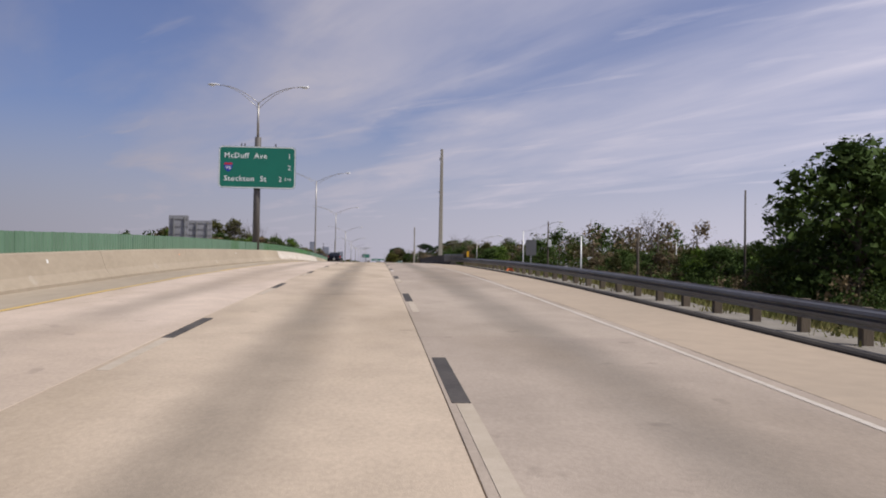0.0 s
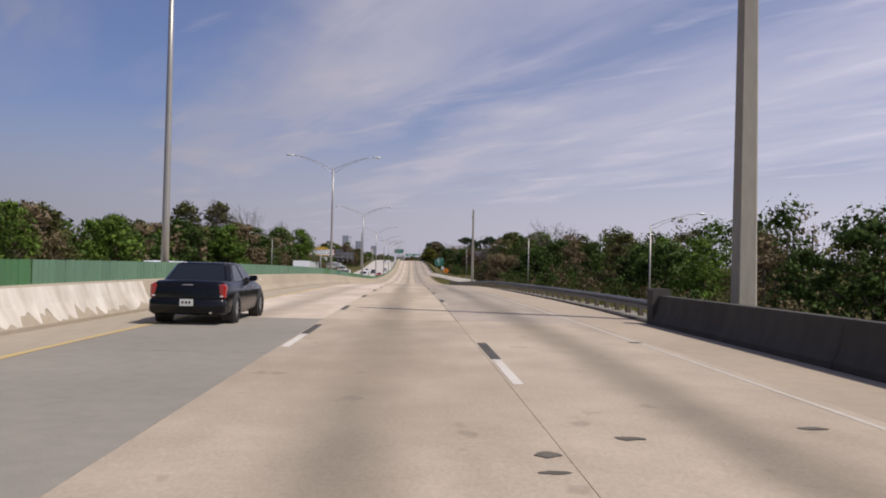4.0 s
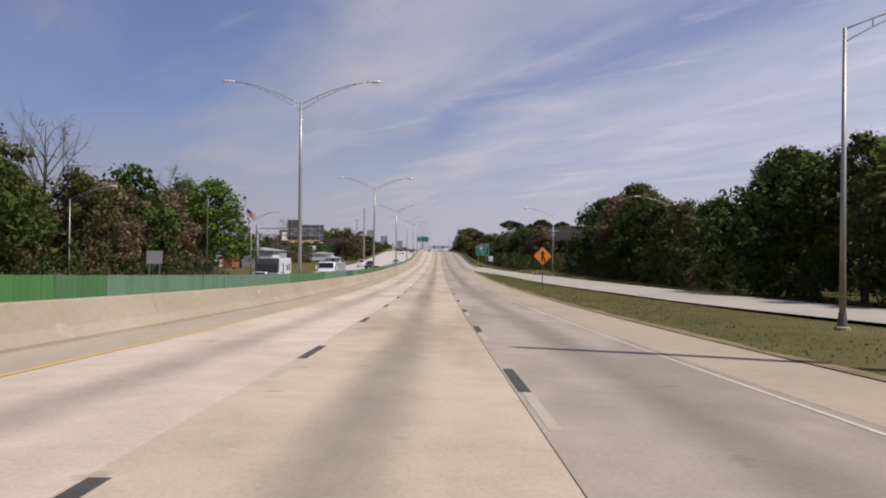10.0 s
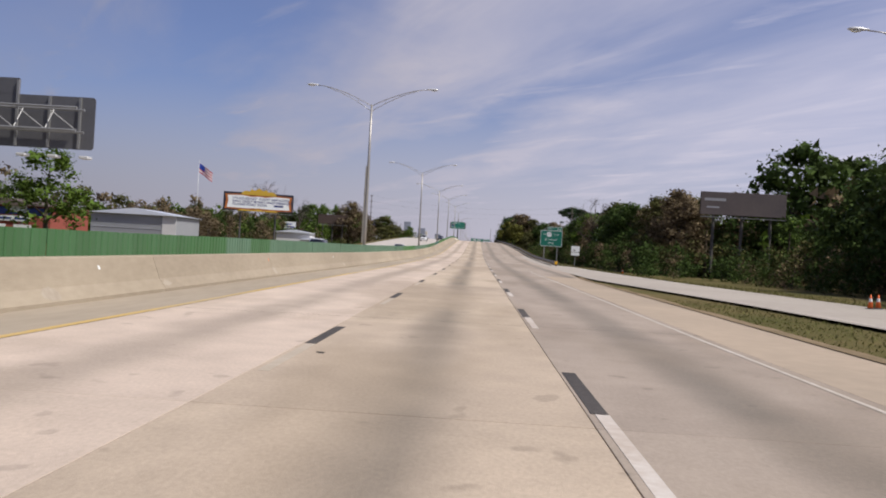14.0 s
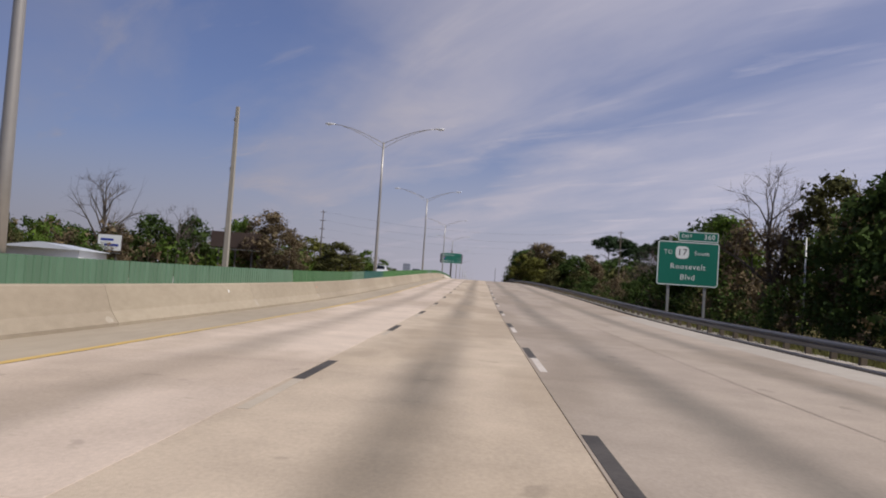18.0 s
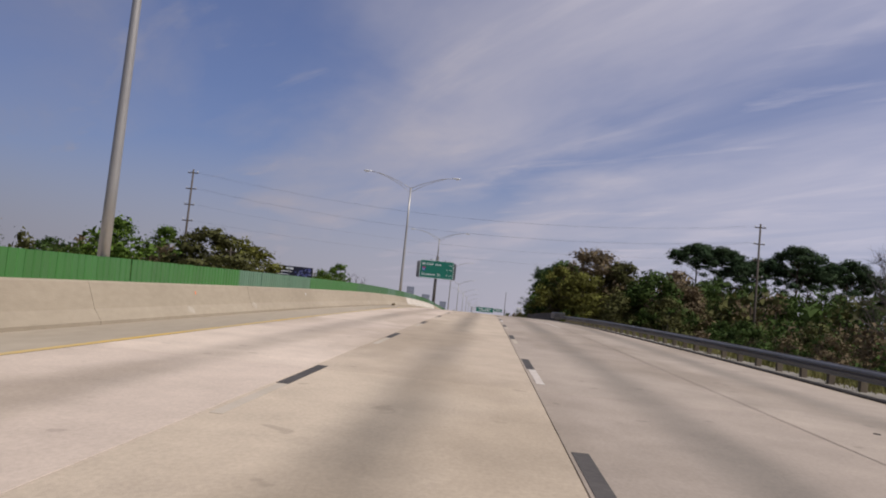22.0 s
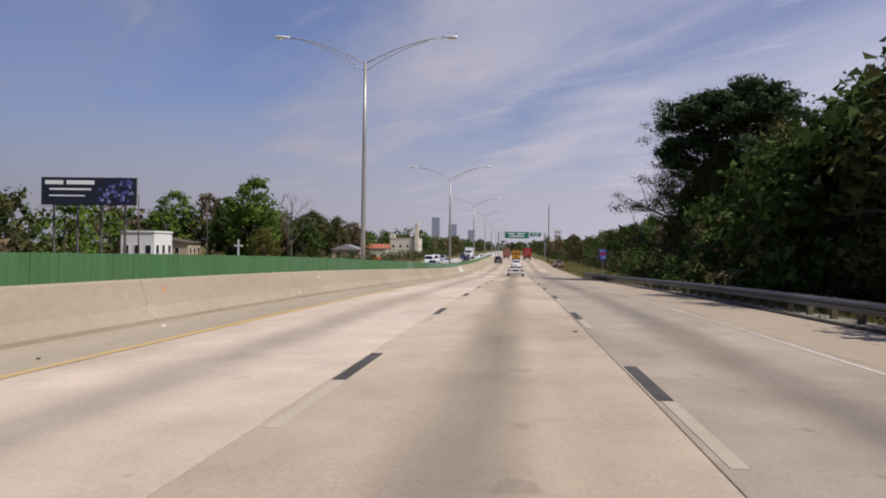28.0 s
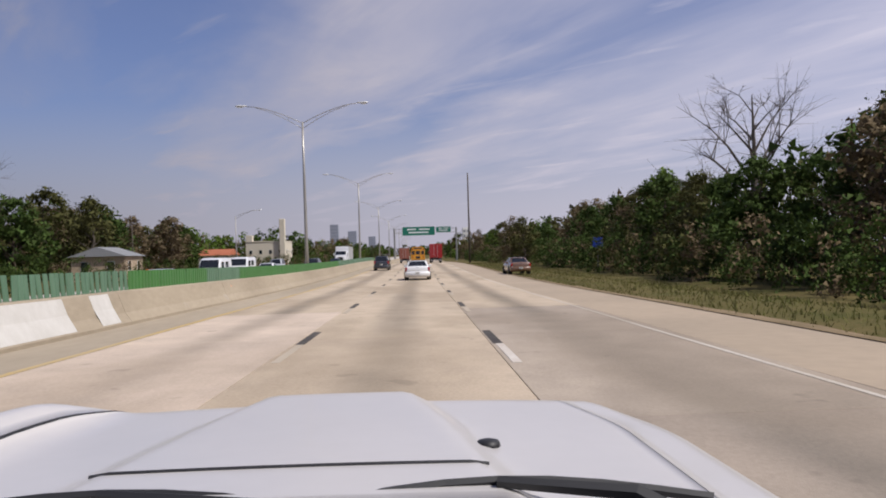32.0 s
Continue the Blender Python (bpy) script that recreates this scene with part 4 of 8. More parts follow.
for z in (0.1, 0.45):
    solid("power_line", Shape().tube([(20.9, 112.1, 6.35 - z * 0.3), (22.9, 114.2, 6.85 - z * 0.4), (25.1, 116.4, 7.75 - z * 0.4)], 0.008, 4, caps=False), WIRE, "thin wire from a slim post to a wooden pole", "power line", group="street wires")
sl5 = side_lamp(6.8 - ground_z(21.4, 170.3), 4.6, 1.2, 1)
sl5.matrix_basis = pose(21.4, 170.3, ground_z(21.4, 170.3), 0, 0, 12)

# ---- signs ----
def rounded(w, h, r, n=5):
    pts = []
    for cx, cz, a0 in ((w / 2 - r, h / 2 - r, 0), (-w / 2 + r, h / 2 - r, 90), (-w / 2 + r, -h / 2 + r, 180), (w / 2 - r, -h / 2 + r, 270)):
        for k in range(n + 1):
            a = radians(a0 + 90 * k / n)
            pts.append((cx + r * math.cos(a), cz + r * math.sin(a)))
    return pts


def plate(outline, y0, y1):
    """A flat plate in x-z between two depths."""
    n = len(outline)
    vs = [(x, y0, z) for x, z in outline] + [(x, y1, z) for x, z in outline]
    fs = [tuple(range(n)), tuple(reversed(range(n, 2 * n)))] + [(i, i + n, (i + 1) % n + n, (i + 1) % n) for i in range(n)]
    return Shape().add(vs, fs)


def ring(w, h, r, t, y):
    a, b = rounded(w, h, r), rounded(w - 2 * t, h - 2 * t, max(r - t, 0.02))
    n = len(a)
    return Shape().add([(x, y, z) for x, z in a] + [(x, y, z) for x, z in b], [(i, (i + 1) % n, (i + 1) % n + n, i + n) for i in range(n)])


def lettering(body, size, material, parent, x, z, y=-0.03, align="LEFT", stretch=1.0, name="lettering", bold=0.0):
    cu = bpy.data.curves.new(name, "FONT")
    cu.body, cu.size, cu.align_x, cu.align_y, cu.space_character = body, size, align, "CENTER", 1.12
    cu.extrude, cu.resolution_u, cu.offset = 0.004, 2, bold
    tmp = bpy.data.objects.new(name, cu)
    scene.collection.objects.link(tmp)
    me = bpy.data.meshes.new_from_object(tmp.evaluated_get(bpy.context.evaluated_depsgraph_get()))
    bpy.data.objects.remove(tmp)
    bpy.data.curves.remove(cu)
    me.materials.clear()
    me.materials.append(material)
    ob = part(name, me, None, parent, at=pose(x, y, z, 90) @ Matrix.Diagonal((stretch, 1, 1, 1)))
    return ob


def bars(parent, rows, material, y=-0.03):
    """Writing too small to read: plain bars (x0, x1, z, height)."""
    for x0, x1, z, h in rows:
        part("text_bar", Shape().box(x0, x1, y - 0.004, y, z - h / 2, z + h / 2), material, parent)


def shield(parent, x, z, s, number, y=-0.03):
    """Interstate route shield."""
    half = [(0.0, -0.62), (0.25, -0.48), (0.46, -0.20), (0.52, 0.10), (0.48, 0.36), (0.55, 0.50), (0.28, 0.58), (0.0, 0.53)]
    out = [(-a * s + x, b * s + z) for a, b in half] + [(a * s + x, b * s + z) for a, b in reversed(half[1:-1])]
    sh = part("route_shield", plate(list(reversed(out)), y - 0.006, y), SIGNBLUE, parent, "blue route shield with a red band")
    top = [(-0.45, 0.26), (0.45, 0.26), (0.50, 0.47), (0.26, 0.53), (0, 0.48), (-0.26, 0.53), (-0.50, 0.47)]
    part("red_band", plate([(a * s + x, b * s + z) for a, b in top], y - 0.012, y - 0.007), SIGNRED, sh)
    lettering(number, 0.62 * s, SIGNWHITE, sh, x, z - 0.12 * s, y - 0.016, "CENTER")


def board(parent, w, h, r=0.28, face=SIGNGREEN, edge=SIGNWHITE, border=0.06):
    part("panel_back", plate(rounded(w, h, r), 0.0, 0.05), SIGNBACK, parent, "unpainted aluminium back")
    part("panel", plate(rounded(w - 0.01, h - 0.01, r), -0.02, -0.002), face, parent)
    part("border", ring(w - 0.05, h - 0.05, r - 0.02, border, -0.026), edge, parent, "white edge band")


def median_sign(y, name_rows, w, h, z0, back, top, arms):
    """A guide sign on a stout post in the median, with a lamp standard growing out of it."""
    ob = thing("guide_sign", "green motorway guide sign with white lettering on a stout median post", "road sign", pose(MX, y, 0))
    base = Z(y)
    part("post", Shape().tube([(0.02, 0.3, base + 0.1), (0.02, 0.3, z0 + h / 2 + 0.75)], [0.27, 0.24], 14), SIGNPOST, ob, "weathered dark steel post", smooth=True)
    part("lamp_pole", Shape().tube([(0, 0.3, z0 + h / 2 + 0.75), (0, 0.3, top)], [0.10, 0.07], 10), LAMPPOLE, ob, smooth=True)
    holder = part("lamp_arms", Shape().tube([(0, 0.3, top - 0.1), (0, 0.3, top + 0.05)], 0.09, 8), LAMPPOLE, ob)
    for sx in (-1, 1):
        up = [(sx * arms * u, 0.3, top + 1.3 * (1 - (1 - u) ** 2.0)) for u in (i / 8 for i in range(9))]
        lo = [(sx * arms * u, 0.3, top - 0.45 + 1.7 * (1 - (1 - u) ** 2.0)) for u in (i / 8 for i in range(7))] + [up[7]]
        part("arm_upper", Shape().tube(up, 0.028, 6), LAMPPOLE, ob, smooth=True)
        part("arm_lower", Shape().tube(lo, 0.021, 6), LAMPPOLE, ob, smooth=True)
        luminaire(ob, up[-1][0] - sx * 0.05, 0.3, up[-1][2], sx)
    if back:
        bk = thing("guide_sign", "grey back of a motorway guide sign facing the other way", "road sign", pose(MX - 0.05, y + 0.65, z0 - 0.1))
        part("panel_back", plate(rounded(w + 0.9, h - 0.25, 0.28), 0.0, 0.05), SIGNBACK, bk)
        for x in (-2.4, 0, 2.4):
            part("stiffener", Shape().box(x - 0.05, x + 0.05, -0.08, -0.002, -h / 2 + 0.2, h / 2 - 0.2), GALV, bk)
    face = part("sign_face", Shape().box(-w / 2 + 0.3, w / 2 - 0.3, 0.05, 0.12, -0.05, 0.05), GALV, ob, at=pose(0.06, -0.1, z0))
    return ob, face


def face_board(face, w, h):
    part("panel_back", plate(rounded(w, h, 0.28), 0.0, 0.05), SIGNBACK, face, "unpainted aluminium back")
    part("panel", plate(rounded(w - 0.01, h - 0.01, 0.28), -0.02, -0.002), SIGNGREEN, face)
    part("border", ring(w - 0.05, h - 0.05, 0.26, 0.06, -0.026), SIGNWHITE, face, "white edge band")
    for x in (-1.2, -0.95, 1.35):
        part("lug", Shape().box(x - 0.05, x + 0.05, 0.0, 0.05, h / 2, h / 2 + 0.22), SIGNBACK, face)


def guide_text(face, w, h, rows):
    for z, left, right in rows:
        if left == "shield":
            shield(face, -w / 2 + 0.72, z, 0.62, "95", -0.022)
        else:
            lettering(left, 0.56, SIGNWHITE, face, -w / 2 + 0.40, z, bold=0.006)
        x = w / 2 - 0.34
        for word in reversed(right.split()):
            small = "/" in word
            lettering(word, 0.36 if small else 0.54, SIGNWHITE, face, x, z, align="RIGHT")
            x -= 0.66 if small else 0.3


s1, f1 = median_sign(62.6, None, 5.75, 3.18, 8.54, False, 13.5, 3.0)
face_board(f1, 5.75, 3.18)
guide_text(f1, 5.75, 3.18, ((0.86, "McDuff  Ave", "1"), (0.0, "shield", "2"), (-0.88, "Stockton  St", "2 1/4")))
s2, f2 = median_sign(734.7, None, 5.8, 3.05, 10.25, True, 15.5, 4.25)
face_board(f2, 5.8, 3.05)
guide_text(f2, 5.8, 3.05, ((0.86, "McDuff  Ave", "1/2"), (0.0, "shield", "1 1/4"), (-0.88, "Stockton  St", "1 1/2")))

# exit sign beside the guardrail
ex = thing("exit_sign", "green exit guide sign with white lettering on two steel posts", "road sign", pose(15.46, 542.3, 2.74))
board(ex, 4.40, 3.2, 0.2)
tab = part("exit_tab", plate(rounded(2.9, 0.72, 0.1), -0.02, 0.05), SIGNGREEN, ex, at=pose(0.65, 0, 1.99))
part("border", ring(2.86, 0.68, 0.1, 0.05, -0.026), SIGNWHITE, tab)
lettering("EXIT", 0.34, SIGNWHITE, tab, -1.2, 0)
lettering("360", 0.50, SIGNWHITE, tab, 1.2, 0, align="RIGHT")
lettering("TO", 0.42, SIGNWHITE, ex, -1.75, 0.78)
sq = part("route_shield", plate(rounded(0.95, 0.9, 0.3), -0.034, -0.024), SIGNWHITE, ex, "white route shield", at=pose(-0.45, 0, 0.80))
lettering("17", 0.66, SIGNBLACK, sq, 0, 0, -0.04, "CENTER")
lettering("South", 0.42, SIGNWHITE, ex, 0.42, 0.78)
lettering("Roosevelt", 0.56, SIGNWHITE, ex, 0, -0.22, align="CENTER")
lettering("Blvd", 0.56, SIGNWHITE, ex, 0, -0.98, align="CENTER")
for x in (-1.3, 1.3):
    part("post", Shape().box(x - 0.09, x + 0.09, 0.06, 0.22, -2.8 + ground_z(15.6 + x, 542) - 0.4, 2.0, bev=0.01), GALV, ex)

# merge warning
mg = thing("warning_sign", "orange diamond merge warning sign on a single post", "road sign", pose(10.4, 335, 0.65))
dm = [(0, -0.86), (0.86, 0), (0, 0.86), (-0.86, 0)]
part("panel", plate([(x * 0.97, z * 0.97) for x, z in dm], -0.02, 0.0), SIGNORANGE, mg)
part("panel_back", plate(dm, 0.002, 0.02), SIGNBACK, mg)
arrow = [(-0.16, -0.55), (-0.10, -0.15), (-0.10, 0.16), (-0.22, 0.16), (0, 0.56), (0.22, 0.16), (0.10, 0.16), (0.10, -0.08), (0.24, -0.30), (0.24, -0.55), (0.10, -0.55), (0.10, -0.36), (0.0, -0.2), (-0.02, -0.55)]
part("merge_arrow", plate(arrow, -0.028, -0.022), SIGNBLACK, mg)
part("post", Shape().box(-0.04, 0.04, 0.03, 0.09, ground_z(10.4, 335) - 0.65 - 0.3, 0.75), SIGNPOST, mg)

# route marker
rm = thing("route_marker", "blue interstate route marker with a direction plate on one post", "road sign", pose(10.4, 850.8, 3.7))
part("direction_plate", plate(rounded(0.8, 0.4, 0.05), -0.01, 0.0), SIGNBLUE, rm, at=pose(0, 0, 0.64))
lettering("EAST", 0.27, SIGNWHITE, rm, 0, 0.64, -0.02, "CENTER")
shield(rm, 0, -0.02, 0.85, "10", -0.01)
part("post", Shape().box(-0.04, 0.04, 0.01, 0.08, ground_z(10.75, 850.8) - 4.05, 0.95), GALV, rm)

# small signs seen from behind or too far to read
def back_sign(x, y, z, w, h, front, label, legs=1):
    ob = thing("road_sign", label, "road sign", pose(x, y, z))
    part("panel", plate(rounded(w, h, 0.06), -0.01, 0.01), front, ob)
    g = ground_z(x, y) - z - 0.3
    for k in range(legs):
        px = 0 if legs == 1 else (-w / 3, w / 3)[k]
        part("post", Shape().box(px - 0.04, px + 0.04, 0.012, 0.07, g, h / 2 - 0.05), GALV, ob)
    return ob


back_sign(10.4, 48.5, 2.5, 0.64, 0.95, SIGNBACK, "grey sign panel beyond the guardrail, seen from behind")
back_sign(9.1, 72.5, 2.45, 0.2, 0.5, AMBERFACE, "slim yellow object marker on a post at the bridge's end")
back_sign(40.1, 151.4, 3.3, 0.85, 0.6, SIGNWHITE, "small white street sign before the trees")
wsn = back_sign(15.75, 501, 0.40, 1.3, 0.9, SIGNWHITE, "white regulatory sign on a post behind the guardrail")
part("symbol", plate([(-0.36, -0.28), (-0.04, -0.28), (-0.1, -0.1), (-0.2, 0.0), (-0.22, -0.1)], -0.018, -0.012), SIGNBLACK, wsn)
part("lower_panel", plate(rounded(1.26, 0.48, 0.05), -0.01, 0.01), SIGNWHITE, wsn, at=pose(0, 0, -0.76))
back_sign(-27.0, 338.4, 0.06, 1.55, 1.25, PALEBACK, "pale sign panel across the motorway, seen from behind", 2)
back_sign(22.0, 955, 3.4, 1.2, 1.2, SIGNBLUE, "small blue service sign at the edge of the trees")
cross = thing("cross", "tall white wooden cross standing beside a lot", "cross", pose(-60.9, 932.6, ground_z(-60.9, 932.6)))
top = 5.6 - ground_z(-60.9, 932.6)
part("upright", Shape().box(-0.2, 0.2, -0.12, 0.12, -0.3, top, bev=0.02), LAMPHEAD, cross)
part("crossbar", Shape().box(-0.98, 0.98, -0.15, 0.15, top - 1.55, top - 1.15, bev=0.02), LAMPHEAD, cross)


# ---- gantries ----
def truss(parent, x0, x1, y0, y1, z0, z1, bay=1.6):
    for yy in (y0, y1):
        for zz in (z0, z1):
            part("chord", Shape().tube([(x0, yy, zz), (x1, yy, zz)], 0.07, 8), GALV, parent)
    n = max(2, int(abs(x1 - x0) / bay))
    for i in range(n):
        a, b = x0 + (x1 - x0) * i / n, x0 + (x1 - x0) * (i + 1) / n
        part("brace", Shape().tube([(a, y0, z1), (b, y0, z0)], 0.03, 6), GALV, parent)
        part("strut", Shape().tube([(a, y0, z0), (a, y1, z1)], 0.035, 6), GALV, parent)


gn = thing("sign_gantry", "galvanised cantilever sign gantry with lattice arm, seen from behind", "sign gantry", pose(0, 412.5, 0))
part("post", Shape().tube([(-32.7, 0, ground_z(-32.7, 412.5) - 0.3), (-32.7, 0, 5.9)], [0.36, 0.30], 14), GALV, gn, smooth=True)
truss(gn, -32.7, -20.9, -0.5, 0.4, 4.1, 5.3)
for i in range(4):
    part("catwalk_light", Shape().box(-26.6 + 1.75 * i, -26.1 + 1.75 * i, 0.9, 1.5, 2.75, 2.9, bev=0.03), LAMPHEAD, gn)
gs = thing("guide_sign", "dark back of a large guide sign with aluminium ribs", "road sign", pose(-24.0, 413.5, 4.66))
part("panel_back", plate(rounded(6.8, 2.86, 0.2), -0.02, 0.03), SIGNBACK, gs)
part("exit_tab", plate(rounded(2.5, 0.9, 0.1), -0.02, 0.03), SIGNBACK, gs, at=pose(-2.1, 0, 1.86))
for x in (-2.6, -0.9, 0.9, 2.6):
    part("rib", Shape().box(x - 0.06, x + 0.06, -0.16, -0.022, -1.38, 1.38 if x > -0.5 else 2.2), GALV, gs)

fg = thing("sign_gantry", "overhead gantry spanning the carriageway", "sign gantry", pose(0, 1152, 0))
for x in (-8.2, 13.5):
    part("post", Shape().tube([(x, 0, Z(1150) - 0.6), (x, 0, 11.6)], 0.3, 12), GALV, fg)
truss(fg, -8.2, 13.5, -0.5, 0.5, 9.9, 11.3)
for x, w, h, z in ((0.3, 11.4, 3.1, 10.5), (9.0, 5.2, 2.0, 10.9)):
    sg = thing("guide_sign", "large green overhead guide sign, far off", "road sign", pose(x, 1151.2, z))
    board(sg, w, h, 0.25)
    bars(sg, [(-w * 0.35, -w * 0.08, h * 0.2, h * 0.14), (w * 0.02, w * 0.34, h * 0.2, h * 0.14), (-w * 0.3, w * 0.3, -h * 0.15, h * 0.14)], SIGNWHITE)

# ---- big guide sign of the other carriageway, seen from behind, on steel posts ----
gb = thing("guide_sign", "grey aluminium back of a large guide sign on steel posts", "road sign", pose(-28.2, 134.0, Z(134)))
for x0, x1, z0, z1 in ((-3.4, -0.32, 3.75, 7.25), (-0.30, 3.3, 3.75, 6.5)):
    for k in range(6):
        za, zb = z0 + (z1 - z0) * k / 6, z0 + (z1 - z0) * (k + 1) / 6 - 0.012
        part("back_plank", Shape().box(x0, x1, 0, 0.05, za, zb, bev=0.006), PALEBACK, gb)
    for k in range(3):
        z = z0 + (z1 - z0) * (k + 0.5) / 3
        part("stiffener", Shape().box(x0 + 0.1, x1 - 0.1, -0.07, -0.002, z - 0.04, z + 0.04), GALV, gb)
for lx in (-2.6, -0.9, 0.9, 2.6):
    part("post", Shape().box(lx - 0.09, lx + 0.09, -0.26, -0.072, ground_z(-28.2 + lx, 134) - Z(134) - 0.4, 6.3 if lx > -0.5 else 7.0, bev=0.01), GALV, gb, "steel post")

# ---- billboards ----
BBDARK = mat("billboard_navy", (0.008, 0.009, 0.02), 0.5, tint=(0.015, 0.018, 0.04))
BBGOLD = mat("billboard_gold", (0.52, 0.33, 0.03), 0.55, tint=(0.40, 0.24, 0.02), big=1, small=5)
BBORANGE = mat("billboard_orange", (0.42, 0.13, 0.02), 0.6, tint=(0.30, 0.09, 0.015))
BBGEMPALE = mat("billboard_gem_pale", (0.22, 0.25, 0.42), 0.4, tint=(0.10, 0.11, 0.25), big=2, small=6)
BBGEM = mat("billboard_gem", (0.07, 0.08, 0.25), 0.4, tint=(0.05, 0.05, 0.2), big=2, small=6)
BBBROWN = mat("billboard_back_brown", (0.055, 0.035, 0.026), 0.85, tint=(0.035, 0.022, 0.018))
BBPALE = mat("billboard_pale", (0.10, 0.078, 0.068), 0.6, tint=(0.045, 0.035, 0.04), big=0.35, small=3)
MAGENTA = mat("marquee_text_blue", (0.03, 0.04, 0.16), 0.6)


def billboard(x, y, z, w, h, turn, face, label, legs, leg_z):
    ob = thing("billboard", label, "billboard", pose(x, y, z, 0, 0, turn))
    part("panel", Shape().box(-w / 2, w / 2, 0, 0.35, -h / 2, h / 2, bev=0.03), BBBROWN, ob)
    part("poster", plate([(-w / 2 + .05, -h / 2 + .05), (w / 2 - .05, -h / 2 + .05), (w / 2 - .05, h / 2 - .05), (-w / 2 + .05, h / 2 - .05)], -0.03, -0.004), face, ob)
    part("catwalk", Shape().box(-w / 2, w / 2, -0.9, -0.1, -h / 2 - 0.35, -h / 2 - 0.28), GALV, ob)
    for k in range(legs):
        lx = (k + 0.5) / legs * w - w / 2
        part("leg", Shape().tube([(lx, 0.4, leg_z - z), (lx, 0.4, h / 2 - 0.5)], 0.2, 10), SIGNPOST, ob)
    return ob


jw = billboard(-66.0, 876, 12.5, 15.0, 4.3, 3, BBDARK, "navy billboard with a pale headline and purple gemstones on steel legs", 4, 0.0)
bars(jw, [(-6.9, -4.0, 1.35, 0.62), (-3.5, 0.9, 1.35, 0.62), (-6.2, 0.4, 0.3, 0.28), (-6.2, -0.6, -0.7, 0.2)], SIGNWHITE, -0.034)
grng = random.Random(3)
for i in range(60):
    gx, gz, r = grng.uniform(1.6, 7.0), grng.uniform(-1.7, 1.8), grng.uniform(0.12, 0.34)
    if gx < 3.2 and gz > 0.4:
        continue
    gem = [(gx + r * math.cos(a), gz + r * math.sin(a)) for a in (grng.random() + math.tau * k / 6 for k in range(6))]
    part("gem", plate(gem, -0.045 - 0.001 * i, -0.034), BBGEM if i % 4 else BBGEMPALE, jw)
mq = billboard(-46.4, 548, 6.9, 14.6, 3.9, 12, BBDARK, "theatre-style marquee billboard, white face with orange scroll frame and gold crest", 2, -1.8)
wave = [(-6.5, -1.35), (-2.5, -1.42), (0, -1.32), (2.5, -1.42), (6.5, -1.35), (6.25, 0.2), (6.5, 1.2), (3.5, 1.32), (1.4, 1.05), (0, 1.2), (-1.4, 1.05), (-3.5, 1.32), (-6.5, 1.2), (-6.25, 0.2)]
part("scroll_frame", plate([(x * 1.075, z * 1.22) for x, z in wave], -0.05, -0.032), BBORANGE, mq)
part("white_face", plate(wave, -0.07, -0.052), SIGNWHITE, mq)
crest = [(-3.7, 1.45), (3.7, 1.45), (3.5, 2.0), (2.6, 2.35), (2.0, 2.2), (1.5, 2.75), (0.9, 2.4), (0, 2.95), (-0.9, 2.4), (-1.5, 2.75), (-2.0, 2.2), (-2.6, 2.35), (-3.5, 2.0)]
part("crest", plate(crest, -0.09, 0.1), BBGOLD, mq, "gold scroll crest")
part("lower_crest", plate([(-4.5, -1.95), (4.5, -1.95), (3.4, -1.6), (1.2, -1.75), (0, -1.5), (-1.2, -1.75), (-3.4, -1.6)], -0.09, -0.052), BBGOLD, mq)
for z, row in ((0.62, "IT'S NO SECRET  COURT REPORTERS"), (0.0, "EARN GREAT MONEY-HIGH DEMAND"), (-0.62, "CLASSES START SOON")):
    lettering(row, 0.64, MAGENTA, mq, -5.4, z, -0.078, bold=0.022)
bars(mq, [(3.2, 5.2, -0.62, 0.42)], MAGENTA, -0.074)
for i in range(26):
    for zz in (-1.53, 1.44):
        bx = -6.4 + 12.8 * i / 25
        if abs(bx) > 3.6 or zz < 0:
            part("bulb", Shape().box(bx - 0.07, bx + 0.07, -0.075, -0.052, zz - 0.07, zz + 0.07), BBDARK, mq)
billboard(-46.2, 641, 6.9, 9.4, 3.0, 10, BBBROWN, "dark brown billboard back on pale posts among bushes", 3, -1.5)
br = billboard(34.6, 480, Z(480) + 9.3, 10.8, 3.0, -4, BBPALE, "billboard with a dull brown poster in front of dark trees", 3, -1.8)
bars(br, [(-4.9, -2.2, 0.5, 0.35), (-4.6, -3.0, -0.5, 0.2)], PALEBACK, -0.036)

sb = billboard(-49.4, 593, 3.2, 3.2, 2.2, 5, SIGNWHITE, "small white advertising board on posts", 2, -1.6)
bars(sb, [(-1.2, 0.5, 0.4, 0.3), (-0.7, 1.2, -0.3, 0.3)], SIGNBLUE, -0.036)

# ---- trees ----

